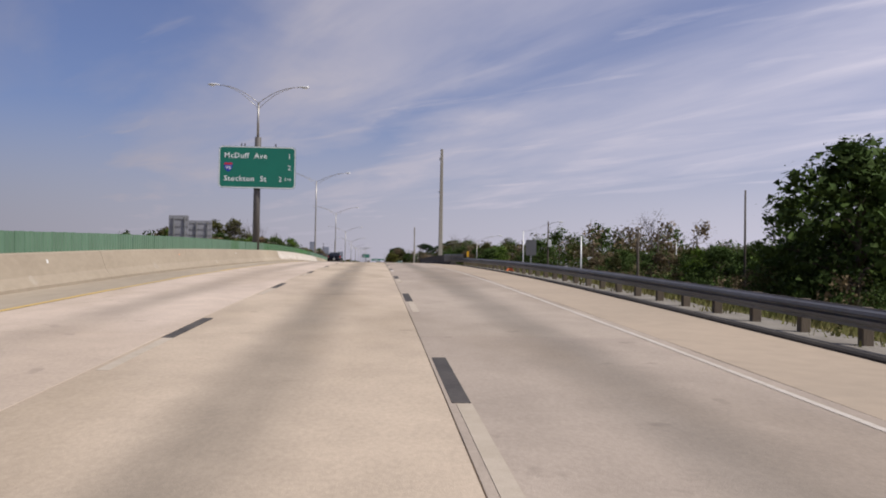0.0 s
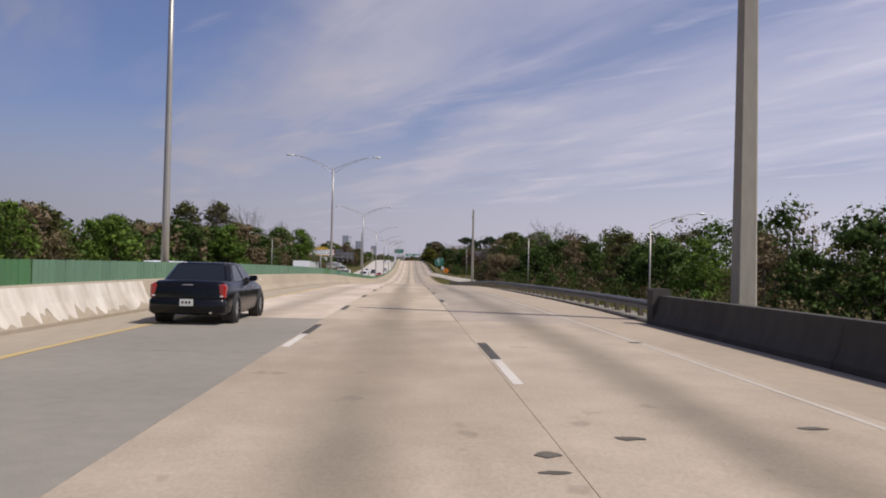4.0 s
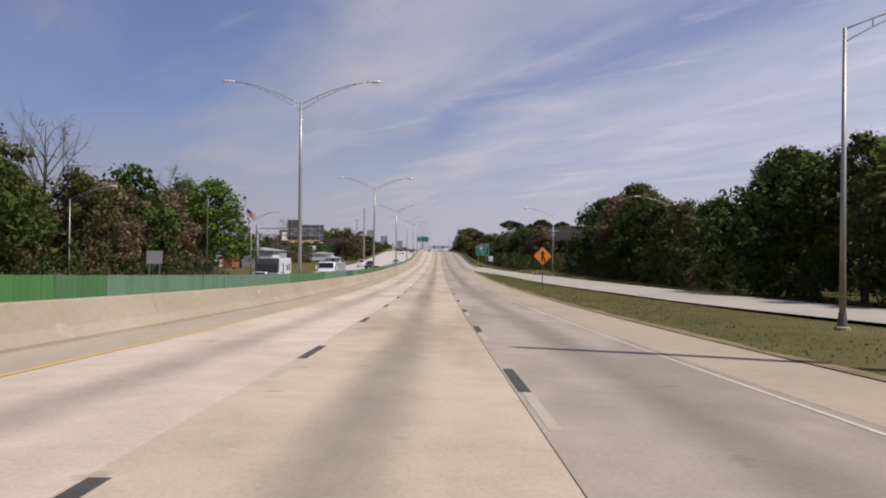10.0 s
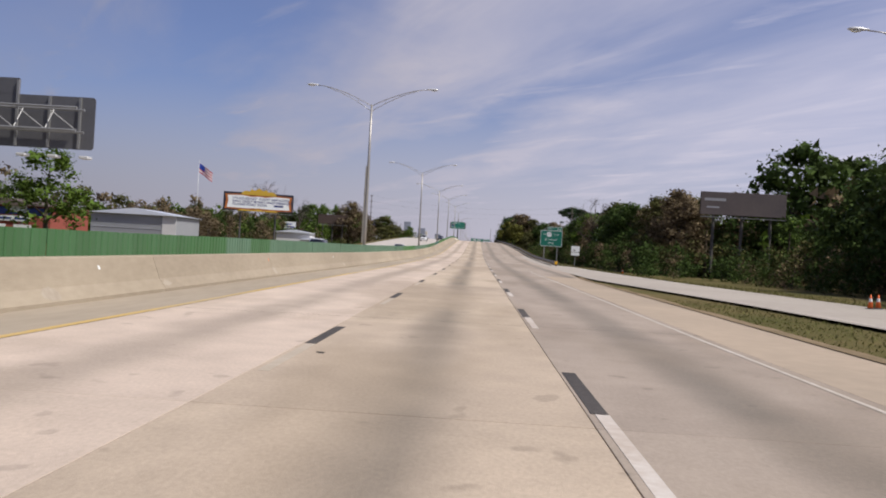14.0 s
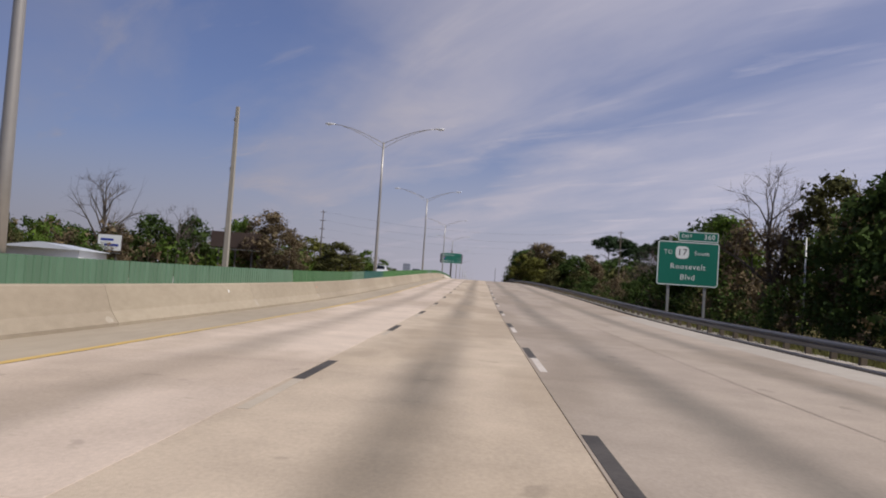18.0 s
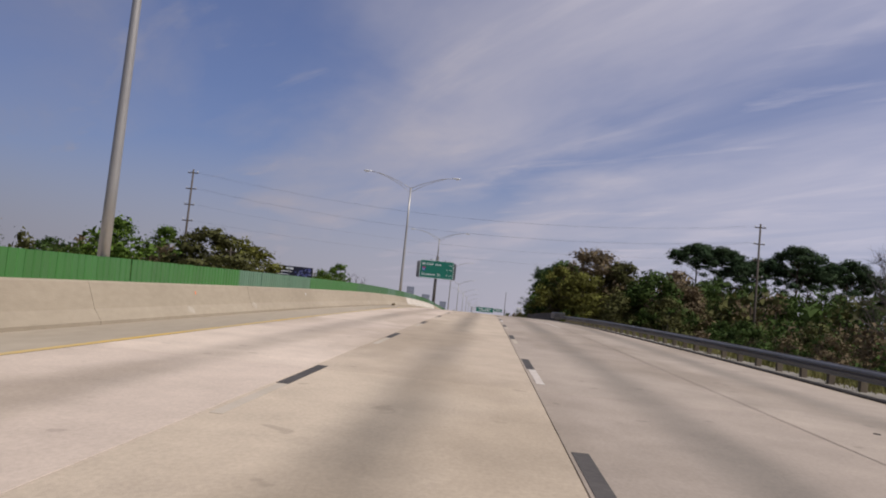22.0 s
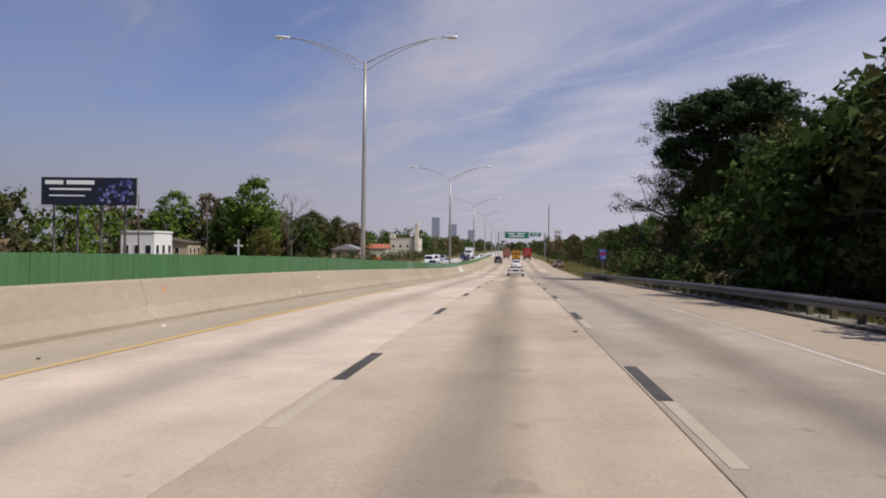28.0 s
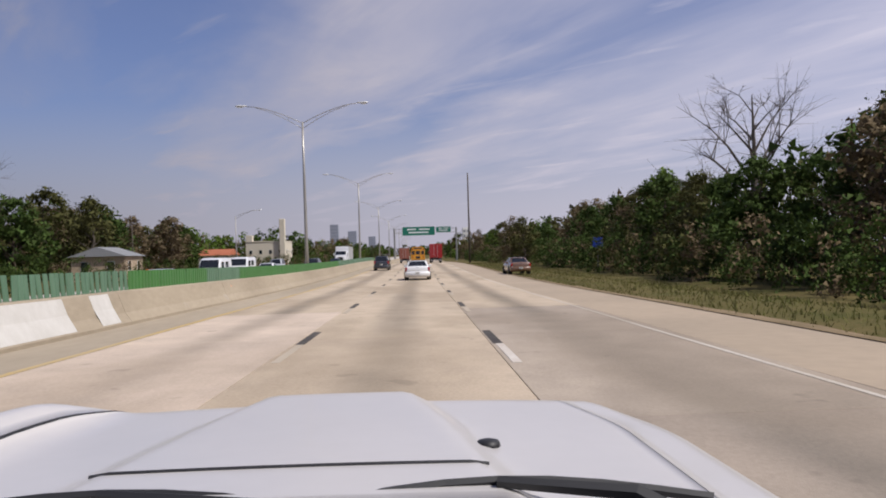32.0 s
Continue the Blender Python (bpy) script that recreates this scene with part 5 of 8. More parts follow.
def leaf_cloud(rng, centres, radii, per, size, flat=0.7, heart=0.3, mass=0.15):
    """Leaves scattered over clumps, facing outwards more or less; heart: the share of large overlapping leaf masses
    inside each clump, the rest being small leaves round it."""
    n = len(centres)
    cc, rr = np.array(centres), np.array(radii)
    c, r = np.repeat(cc, per, axis=0), np.repeat(rr, per)
    d = rng.normal(size=(n * per, 3))
    d /= np.linalg.norm(d, axis=1)[:, None]
    inner = (np.arange(n * per) % per) < heart * per
    far = np.where(inner, 0.74 * rng.random(n * per) ** 0.6, 0.50 + 0.44 * rng.random(n * per) ** 1.2)
    p = c + d * (r * far)[:, None] * np.array([1, 1, flat])
    nrm = d + 0.7 * rng.normal(size=(n * per, 3)) + np.array([0, 0, 0.2])
    nrm /= np.linalg.norm(nrm, axis=1)[:, None] + 1e-6
    a = np.cross(nrm, rng.normal(size=(n * per, 3)))
    a /= np.linalg.norm(a, axis=1)[:, None] + 1e-6
    b = np.cross(nrm, a)
    s = (np.where(inner, np.maximum(1.5 * size, mass * r), 0.85 * size) * (0.6 + 0.8 * rng.random(n * per)))[:, None]
    v = np.stack([p - a * s, p + a * s * 0.6 - b * s * 0.7, p + a * s * 0.75 + b * s * 0.62], 1)
    soft = d * np.array([1, 1, 1 / flat]) + 0.35 * nrm  # leaves of a clump catch the light together
    soft /= np.linalg.norm(soft, axis=1)[:, None] + 1e-6
    return np.concatenate([v, np.repeat(soft[:, None, :], 3, axis=1)], 2).reshape(-1, 6)


def leaf_mesh(name, verts, material, corners=3):
    """Loose leaves: rows of three coordinates, or six with the normals."""
    n = len(verts) // corners
    normals = verts[:, 3:] if verts.shape[1] == 6 else None
    verts = np.ascontiguousarray(verts[:, :3])
    me = bpy.data.meshes.new(name)
    me.vertices.add(corners * n)
    me.vertices.foreach_set("co", verts.astype(np.float32).ravel())
    me.loops.add(corners * n)
    me.loops.foreach_set("vertex_index", np.arange(corners * n, dtype=np.int32))
    me.polygons.add(n)
    me.polygons.foreach_set("loop_start", np.arange(0, corners * n, corners, dtype=np.int32))
    me.materials.append(material)
    me.update(calc_edges=True)
    if normals is not None:
        me.polygons.foreach_set("use_smooth", np.ones(n, dtype=bool))
        me.normals_split_custom_set(np.ascontiguousarray(normals, dtype=np.float32))
    return me


def limbs(rng, shape, h, r0, crown_lo, spread, count, twigs, lean=0.0, rise=0.9, fine=0):
    """A tapered trunk with limbs; gives the limb tips."""
    top = Vector((lean * h, lean * 0.4 * h, h * 0.92))
    pts = [Vector((0, 0, -0.3)), Vector((lean * h * 0.15 + rng.normal() * 0.1, rng.normal() * 0.1, h * 0.25)), Vector((lean * h * 0.5 + rng.normal() * 0.25, rng.normal() * 0.25, h * 0.55)), top]
    shape.tube(pts, [r0 * 1.25, r0 * 0.85, r0 * 0.55, r0 * 0.12], 7)
    tips = [top]

    def along(u):
        u *= 3
        i = min(int(u), 2)
        return pts[i].lerp(pts[i + 1], u - i)

    for k in range(count):
        u = crown_lo + (0.95 - crown_lo) * (k + rng.random()) / count
        a = along(u)
        ang = k * 2.4 + rng.normal() * 0.4
        length = spread * (1.05 - 0.55 * (u - crown_lo) / (1 - crown_lo)) * (0.7 + 0.5 * rng.random())
        d = Vector((math.cos(ang), math.sin(ang), rise * (0.4 + 0.8 * rng.random()))).normalized()
        mid = a + d * length * 0.55 + Vector((0, 0, 0.10 * length))
        tip = a + d * length + Vector((rng.normal() * 0.2, rng.normal() * 0.2, 0.05 * length))
        rr = r0 * (1 - u) * 0.75 + 0.03
        shape.tube([a, mid, tip], [rr, rr * 0.6, rr * 0.18], 5, caps=False)
        tips.append(tip)
        for j in range(twigs):
            q = mid.lerp(tip, rng.random())
            e = Vector(rng.normal(size=3) * 0.7) + d * 0.8 + Vector((0, 0, 0.35))
            e = e.normalized() * length * (0.3 + 0.3 * rng.random())
            shape.tube([q, q + e * 0.5 + Vector((0, 0, 0.05)), q + e], [rr * 0.3, rr * 0.2, 0.008], 3, caps=False)
            tips.append(q + e)
            for _ in range(fine):
                w = q + e * (0.3 + 0.7 * rng.random())
                g = (e.normalized() * 0.9 + Vector(rng.normal(size=3) * 0.6)).normalized() * length * 0.28 * (0.5 + rng.random())
                shape.tube([w, w + g], [0.014, 0.004], 3, caps=False)
    return tips


TREE_LABEL = {
    "oak": ("dense dark green live oak with a rounded crown", "tree"),
    "spring": ("tree in fresh bright green spring leaf", "tree"),
    "olive": ("tree with thin olive-green new leaves", "tree"),
    "brown": ("budding tree with brown twiggy crown", "tree"),
    "pine": ("tall pine with bare trunk and tufted dark crown", "tree"),
    "bare": ("leafless tree with fine grey branches", "tree"),
    "bush": ("low roadside shrub in mixed green and brown", "shrub"),
    "willow": ("broad yellow-green leafy tree", "tree"),
    "airy": ("tall open tree with dark limbs and thin leaf tufts", "tree"),
}


def make_tree(kind, seed, big=False, far=False):
    """A tree; big: more clumps for a tall one; far: fewer, larger leaves for one that stays far off."""
    rng = np.random.default_rng(seed)
    label, cat = TREE_LABEL[kind]
    ob = thing("shrub" if kind == "bush" else "tree", label, cat)
    wood = Shape()
    if kind == "pine":
        limbs(rng, wood, 17, 0.24, 0.66, 3.3, 13, 3, rise=0.55)
        cs, rs = [], []
        for k in range(54):  # a rounded cap on bare limbs, with a few tufts lower down
            a, d = k * 2.4, 3.4 * (k / 54) ** 0.5
            low = 3.2 * rng.random() if k % 4 == 0 else 0.0
            cs.append((math.cos(a) * d + rng.normal() * 0.25, math.sin(a) * d + rng.normal() * 0.25, 16.3 - 0.20 * d * d - low + rng.normal() * 0.3))
            rs.append(0.85 + 0.5 * rng.random())
        v = leaf_cloud(rng, cs, rs, 150, 0.09, 0.65, heart=0.58, mass=0.16)
        mats = (BARK, LEAVES["pine"])
    elif kind == "bare":
        limbs(rng, wood, 13, 0.27, 0.30, 5.0, 14, 6, rise=1.4, fine=5)
        part("trunk", wood, BARKGREY, ob)
        return ob
    elif kind == "airy":
        tips = limbs(rng, wood, 16, 0.27, 0.18, 4.6, 24, 6, rise=0.9, fine=1)
        cs = [tuple(t + Vector(rng.normal(size=3) * 0.25)) for t in tips]
        v = leaf_cloud(rng, cs, [0.6 + 0.6 * rng.random() for _ in cs], 190, 0.042, 0.75, heart=0.28, mass=0.10)
        mats = (BARK, LEAVES["oak"])
    elif kind == "bush":
        cs, rs = [], []
        for _ in range(16):
            a, d = rng.random() * 6.28, rng.random() ** 0.6 * 1.7
            cs.append((math.cos(a) * d, math.sin(a) * d, 0.35 + rng.random() * 1.7 * (1.15 - d / 2.2)))
            rs.append(0.45 + 0.4 * rng.random())
        for c in cs[:8]:
            wood.tube([(c[0] * 0.2, c[1] * 0.2, -0.2), (c[0] * 0.7, c[1] * 0.7, c[2] * 0.6), c], [0.04, 0.025, 0.01], 4, caps=False)
        v = leaf_cloud(rng, cs, rs, 110, 0.085, 0.8, heart=0.3)
        mats = (BARK, LEAVES[["olive", "brown", "oak"][seed % 3]])
    else:
        h = {"oak": 9.0, "spring": 10.0, "olive": 10.0, "brown": 10.0, "willow": 9.0}[kind]
        wide = {"oak": 4.3, "spring": 3.6, "olive": 3.6, "brown": 3.6, "willow": 4.6}[kind]
        n = {"oak": 88, "spring": 80, "olive": 76, "brown": 72, "willow": 88}[kind]
        per = {"oak": 72, "spring": 72, "olive": 78, "brown": 118, "willow": 78}[kind]
        heart = {"oak": 0.56, "spring": 0.50, "olive": 0.48, "brown": 0.30, "willow": 0.54}[kind]
        size = {"oak": 0.10, "spring": 0.10, "olive": 0.085, "brown": 0.066, "willow": 0.095}[kind]
        if big:
            n, size, heart = int(n * 1.6), size * 0.85, heart + 0.06
        if far:
            per, size = int(per * 0.45), size * 1.4
        tips = limbs(rng, wood, h * 0.9, 0.22, 0.22, wide * 0.72, 13, 4, lean=rng.normal() * 0.03, fine=1 if kind in ("brown", "olive") else 0)
        lo = 0.10 if kind in ("oak", "willow") else 0.2
        cs, rs = [], []
        for i in range(n):
            if i < n * 0.25:
                t = tips[int(rng.random() * len(tips))]
                c = (t.x * 0.9, t.y * 0.9, min(t.z * 0.93, h * 0.95))
            else:
                a, u = rng.random() * 6.28, rng.random()
                prof = math.sin(min(max((u + 0.12) / 1.12, 0), 1) ** 0.75 * math.pi) ** 0.6
                d = wide * 0.92 * prof * (0.35 + 0.65 * rng.random() ** 0.6)
                c = (math.cos(a) * d, math.sin(a) * d, h * (lo + (1 - lo) * u))
            cs.append(c)
            rs.append((0.85 + 0.80 * rng.random()) * (0.95 if big else 1.0))
        v = leaf_cloud(rng, cs, rs, per, size, 0.75, heart=heart, mass=0.20 if far else 0.15)
        mats = (BARKGREY if kind in ("brown", "olive") else BARK, LEAVES[kind])
    part("trunk", wood, mats[0], ob)
    part("crown", leaf_mesh("crown", v, mats[1]), None, ob)
    return ob


PROTO = {}


def plant(kind, x, y, h, variant=0, sink=0.15, wide=1.0, turn=None):
    """A tree of about that height, standing on the ground."""
    full = {"pine": 17.5, "bare": 13.5, "bush": 2.4, "oak": 9.6, "spring": 10.6, "olive": 10.5, "brown": 10.5, "willow": 9.6, "airy": 17.0}[kind]
    s = h / full
    m = pose(x, y, ground_z(x, y) - sink, 0, 0, rnd.uniform(0, 360) if turn is None else turn) @ Matrix.Diagonal((s * wide, s * wide, s, 1))
    big = h > 12 and kind not in ("pine", "bare", "bush", "airy")
    far = (abs(x) > 43 or y > 1000) and kind not in ("pine", "bare", "bush", "airy")
    key = (kind, variant, big, far)
    if key not in PROTO:
        PROTO[key] = make_tree(kind, 40 + 7 * variant + 101 * list(TREE_LABEL).index(kind), big, far)
        PROTO[key].matrix_basis = m
        return PROTO[key]
    ob = copy_thing(PROTO[key], Matrix())
    ob.matrix_basis = m
    return ob


rnd = random.Random(21)


def belt(y0, y1, x0, x1, step, mix, h0, h1):
    """A belt of trees along the road; mix: kinds with weights."""
    kinds, weights = zip(*mix)
    y = y0
    while y < y1:
        plant(rnd.choices(kinds, weights)[0], rnd.uniform(x0, x1), y + rnd.uniform(-1.5, 1.5), rnd.uniform(h0, h1), rnd.randrange(3), wide=rnd.uniform(0.95, 1.25))
        y += step * rnd.uniform(0.75, 1.25)


WOODS = {k: [] for k in LEAVES}
TRUNKS = Shape()
wrng = np.random.default_rng(8)


def woods(y0, y1, x0, x1, step, mix, h0, h1, leaf_size=0.34, low=0.02):
    """Trees deeper in the wood, and undergrowth, as leaf clumps only."""
    kinds, weights = zip(*mix)
    y = y0
    while y < y1:
        kind, h, x = rnd.choices(kinds, weights)[0], rnd.uniform(h0, h1), rnd.uniform(x0, x1)
        g, r = ground_z(x, y), h * rnd.uniform(0.32, 0.42)
        n = int(6 + h * 0.85)
        cs, rs = [], []
        for _ in range(n):
            a, u = rnd.random() * 6.28, rnd.random()
            d = r * math.sin(min(u + 0.18, 1.0) * math.pi * 0.93) ** 0.6 * rnd.uniform(0.3, 1.0)
            cs.append((x + d * math.cos(a), y + d * math.sin(a), g + h * (low + (0.97 - low) * u)))
            rs.append(rnd.uniform(0.13, 0.20) * h + 0.28)
        WOODS[kind].append(leaf_cloud(wrng, cs, rs, 32 if h <= 5 else 18 if leaf_size > 0.33 else 40 if leaf_size > 0.2 else 62 if leaf_size > 0.12 else 130, (0.80 if h > 5 else 0.45) * leaf_size * (0.8 if kind == "brown" else 1.0), 0.85, heart=0.45, mass=0.30 if leaf_size > 0.33 else 0.10 if leaf_size < 0.12 else 0.16))
        if h > 5:
            TRUNKS.tube([(x, y, g - 0.3), (x + rnd.uniform(-.3, .3), y, g + h * 0.75)], [h * 0.018, h * 0.008], 5, caps=False)
        y += step * rnd.uniform(0.7, 1.3)


MIXR = (("oak", 4), ("olive", 2.5), ("brown", 1.8), ("spring", 1.0))
MIXL = (("oak", 2.5), ("spring", 2.5), ("olive", 2.5), ("brown", 2))
# mostly dark oak: the shade under the trees is put into leaf colour
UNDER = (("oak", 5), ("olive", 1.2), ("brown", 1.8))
# beside the near carriageway
belt(-10, 62, 46, 60, 14, MIXR, 8, 11)
plant("oak", 35.2, 56, 13.6, 0, wide=1.2)
plant("oak", 42, 62, 14.0, 1, wide=1.15)
plant("spring", 40, 72, 11.5, 1, wide=1.2)
plant("bare", 57, 168, 15.5, 2, wide=0.9)
belt(66, 150, 36, 42, 5.5, (("oak", 3), ("olive", 2), ("brown", 1.5), ("spring", 0.6)), 6.3, 7.7)
belt(150, 236, 25.5, 30.5, 6.6, MIXR, 7.5, 9.8)
belt(236, 262, 25.5, 29.5, 6.0, MIXR, 8.5, 10)
belt(262, 300, 29.5, 34, 6.0, MIXR, 9.5, 12)
belt(300, 332, 29.5, 34, 5.5, MIXR, 11, 14)
plant("brown", 16.8, 252, 6.6, 1, wide=1.1)
plant("brown", 18.5, 247, 6.2, 2, wide=1.1)
plant("oak", 22.5, 246, 8.6, 0, wide=1.2)
woods(238, 258, 14.5, 18.5, 0.36, (("brown", 5), ("oak", 1)), 5.1, 6.2, 0.1)
plant("oak", 25.5, 238, 9.2, 1, wide=1.15)
plant("oak", 20.5, 236, 7.6, 2, wide=1.2)
plant("bare", 14.3, 260, 9.6, 2, wide=0.4)
plant("bare", 15.8, 259, 8.0, 1, wide=0.8)
plant("bare", 27, 262, 14, 0)
plant("bare", 29, 252, 12, 1)
plant("olive", 35, 338, 14.5, 0, wide=1.0)
plant("spring", 38.7, 349, 16, 2, wide=1.05)
belt(352, 378, 31, 36, 6.0, MIXR, 10, 11)
belt(378, 398, 31, 36, 5.5, MIXR, 11.5, 12.8)
belt(398, 411, 31, 36, 5.0, MIXR, 13, 15)
belt(62, 150, 43, 50, 4.2, MIXR, 6.4, 7.8)
woods(64, 152, 42, 54, 1.0, MIXR, 5.8, 7.2, 0.14)
woods(96, 152, 37, 43, 1.2, (("oak", 3), ("brown", 2)), 5.2, 6.2, 0.14)
for i, (x, y, h) in enumerate(((37, 412, 17.5), (40, 421, 18), (36, 430, 16.5), (41, 440, 17.5), (40, 452, 13), (47, 466, 13))):
    plant("oak" if i % 3 else "olive", x, y, h, i % 3, wide=1.1)
plant("oak", 45, 489, 20, 0, wide=1.15)
plant("oak", 53, 492, 19, 2, wide=1.2)
plant("olive", 30, 500, 12, 1, wide=1.1)
belt(486, 512, 26, 31, 5.5, (("brown", 2), ("olive", 2)), 11, 12.5)
belt(512, 545, 27, 32, 6.5, MIXR, 11.5, 13)
belt(545, 588, 24, 30, 6.5, MIXR, 11, 14.5)
# dark kinds picked here so that the low trees look shaded
belt(588, 690, 23, 29, 7.0, (("oak", 4), ("brown", 2.5), ("olive", 1.2)), 5.5, 7.5)
plant("bare", 26, 556, 15, 1)
plant("oak", 26.5, 592, 12, 2, wide=1.05)
plant("brown", 29, 599, 10.5, 0, wide=1.1)
for x, y, h in ((40, 640, 14.5), (36, 625, 13.5), (44, 652, 14), (33, 612, 13), (49, 662, 14.5)):
    plant("oak", x, y, h, int(x) % 3, wide=1.05)
plant("bare", 38, 668, 15, 0)
plant("bare", 42, 676, 16, 1)
plant("bare", 35, 660, 12, 2)
for i, (k, x, y, h) in enumerate((("willow", 13.5, 741, 11.5), ("brown", 19.5, 744, 19.5), ("willow", 17, 737, 13), ("olive", 24, 741, 17), ("oak", 28, 734, 15.5), ("brown", 33, 738, 16), ("olive", 22, 730, 11), ("olive", 29, 726, 11), ("oak", 15, 752, 15), ("oak", 40, 745, 15))):
    plant(k, x, y, h, i % 3, wide=1.15)
for i in range(9):
    plant("pine", 43 + 4.6 * i + rnd.uniform(-1.5, 1.5), 770 + rnd.uniform(-8, 10), rnd.uniform(21, 25.5), i % 3, wide=1.1)
belt(756, 808, 15, 19, 4.4, (("oak", 4), ("brown", 2.5), ("olive", 1.5)), 11, 14)
plant("airy", 18.6, 835, 20.5, 0, wide=1.25)
plant("airy", 23.5, 838, 21, 1, wide=1.3)
plant("airy", 19.5, 831, 15.5, 2, wide=1.2)
plant("airy", 25, 830, 17, 0, wide=1.1)
plant("pine", 22.5, 836, 21.5, 2, wide=1.2)
plant("pine", 18.5, 830, 20.5, 0, wide=1.2)
plant("pine", 21, 828, 21, 1, wide=1.2)
plant("pine", 16.9, 831, 16.8, 2, wide=1.05)
plant("oak", 19.5, 832, 13.5, 0, wide=0.95)
plant("bare", 17.0, 835, 15, 0)
plant("bare", 18.5, 843, 15, 1)
plant("olive", 23.5, 834, 16, 0, wide=1.0)
plant("brown", 18, 824, 8.5, 1, wide=1.2)
plant("spring", 28, 838, 15, 0, wide=1.0)
plant("oak", 32, 836, 14, 1, wide=1.2)
plant("oak", 25, 851, 10.5, 2, wide=1.2)
plant("oak", 24, 822, 9, 1, wide=1.1)
plant("brown", 18.5, 843, 9.5, 1)
plant("oak", 24, 846, 9.5, 2, wide=1.2)
plant("brown", 22, 857, 12, 0)
plant("olive", 25, 864, 11.5, 2)
plant("bare", 23, 855, 13, 2)
belt(846, 990, 24, 29, 5.4, (("oak", 4), ("brown", 2), ("olive", 2), ("spring", 0.4)), 8.5, 11)
plant("bare", 39.4, 950, 22.5, 0, wide=1.15)
plant("spring", 34, 968, 13.5, 1)
plant("bare", 38, 905, 16, 2)
plant("oak", 33, 905, 14, 0)
belt(990, 1180, 17, 27, 13, MIXR, 7, 9.5)
# across the motorway
belt(90, 190, -80, -60, 15, MIXL, 5.5, 7)
belt(196, 262, -52, -45, 6.6, MIXL, 11, 13)
belt(292, 318, -60, -50, 5.0, MIXL, 13, 16)
belt(300, 392, -50, -42, 5.6, MIXL, 13, 16)
for kind, x, y, top, var, wide in (("bare", -51.4, 368, 19.8, 0, 0.8), ("bare", -47.0, 409.7, 16.8, 1, 0.75), ("bare", -56, 345, 19, 2, 0.8), ("olive", -59, 362, 20.4, 0, 1.1), ("oak", -43.7, 377.5, 13.6, 1, 1.0), ("brown", -44, 396, 11.5, 0, 1.1),
                                   ("spring", -40.2, 410, 14.4, 0, 1.2), ("olive", -46.5, 416, 13.5, 2, 1.1), ("spring", -49.6, 424, 16, 2, 1.1), ("olive", -62, 335, 18.5, 1, 1.1)):
    plant(kind, x, y, top - ground_z(x, y), var, wide=wide)
plant("spring", -46.5, 459.5, 11, 1, wide=1.3)
plant("spring", -60, 452, 13, 1, wide=1.3)
plant("spring", -66, 462, 13, 2, wide=1.3)
belt(470, 560, -100, -72, 15, MIXL, 8, 11)
for i in range(7):
    plant("brown", -44 - 2.2 * i + rnd.uniform(-1, 1), 508 + rnd.uniform(-5, 6), rnd.uniform(5.5, 7.5), i % 3, wide=1.5)
plant("bare", -63.6, 621.8, 19.2, 0, wide=1.0)
belt(580, 640, -76, -62, 8, MIXL, 8, 10.5)
plant("brown", -41.5, 646, 15.5, 0, wide=1.25)
plant("brown", -36.5, 644, 12, 1, wide=1.2)
plant("spring", -55, 672, 15, 1, wide=1.0)
plant("oak", -62, 640, 13, 1, wide=1.2)
plant("bare", -57, 640, 15, 1)
plant("oak", -56, 646, 13.6, 0, wide=0.9)
plant("spring", -46.5, 648, 14.2, 1, wide=0.5)
plant("olive", -36.5, 702, 12.8, 1, wide=1.7)
plant("spring", -47.5, 698, 13.2, 2, wide=1.3)
plant("spring", -88, 820, 20.5, 0, wide=1.25)
plant("willow", -67, 820, 19.5, 0, wide=1.5)
plant("spring", -30, 748, 8, 0, wide=1.3)
plant("willow", -40, 730, 10, 2, wide=1.5)
belt(745, 870, -98, -80, 13, MIXL, 9, 13)
plant("spring", -62.5, 949.5, 21.4, 0, wide=1.05)
plant("willow", -42.0, 890, 8.2, 1, wide=0.8)
plant("oak", -72, 960, 17, 1, wide=1.1)
plant("brown", -79, 964, 18, 2, wide=1.1)
plant("spring", -87.7, 962, 19, 2, wide=1.1)
plant("oak", -66, 956, 14, 0, wide=1.1)
plant("bare", -56.8, 962, 18, 1, wide=0.8)
plant("olive", -50, 985, 13, 1)
plant("oak", -57, 975, 13, 2)
belt(975, 1085, -70, -56, 9, (("oak", 2), ("brown", 3.5), ("olive", 3), ("spring", 0.6)), 11.5, 15)
# deeper woods and undergrowth
woods(20, 160, 54, 76, 1.6, MIXR, 6.0, 7.4, 0.16)
woods(150, 330, 40, 70, 2.6, MIXR, 10, 14, 0.3)
woods(330, 470, 40, 66, 2.2, MIXR, 10, 14, 0.2)
woods(466, 590, 36, 75, 3.0, MIXR, 9, 13)
woods(486, 512, 29, 60, 0.5, (("oak", 2), ("olive", 1), ("brown", 1)), 9, 12, 0.2)
woods(412, 476, 38, 50, 0.8, MIXR, 6, 9, 0.19)
woods(590, 730, 36, 75, 2.2, MIXR, 6, 7.5)
# the same dark kinds, their leaf colour standing in for shade
woods(592, 690, 29, 38, 0.9, (("oak", 4), ("brown", 2.5), ("olive", 1.2)), 5.2, 7.5, 0.18)
woods(690, 860, 34, 75, 2.6, MIXR, 9, 14)
woods(740, 758, 14, 40, 0.6, (("olive", 2), ("brown", 2), ("oak", 1)), 10, 13.5, 0.2)
woods(738, 792, 36, 80, 0.8, (("oak", 3), ("brown", 1), ("olive", 1)), 12, 15.5, 0.2)
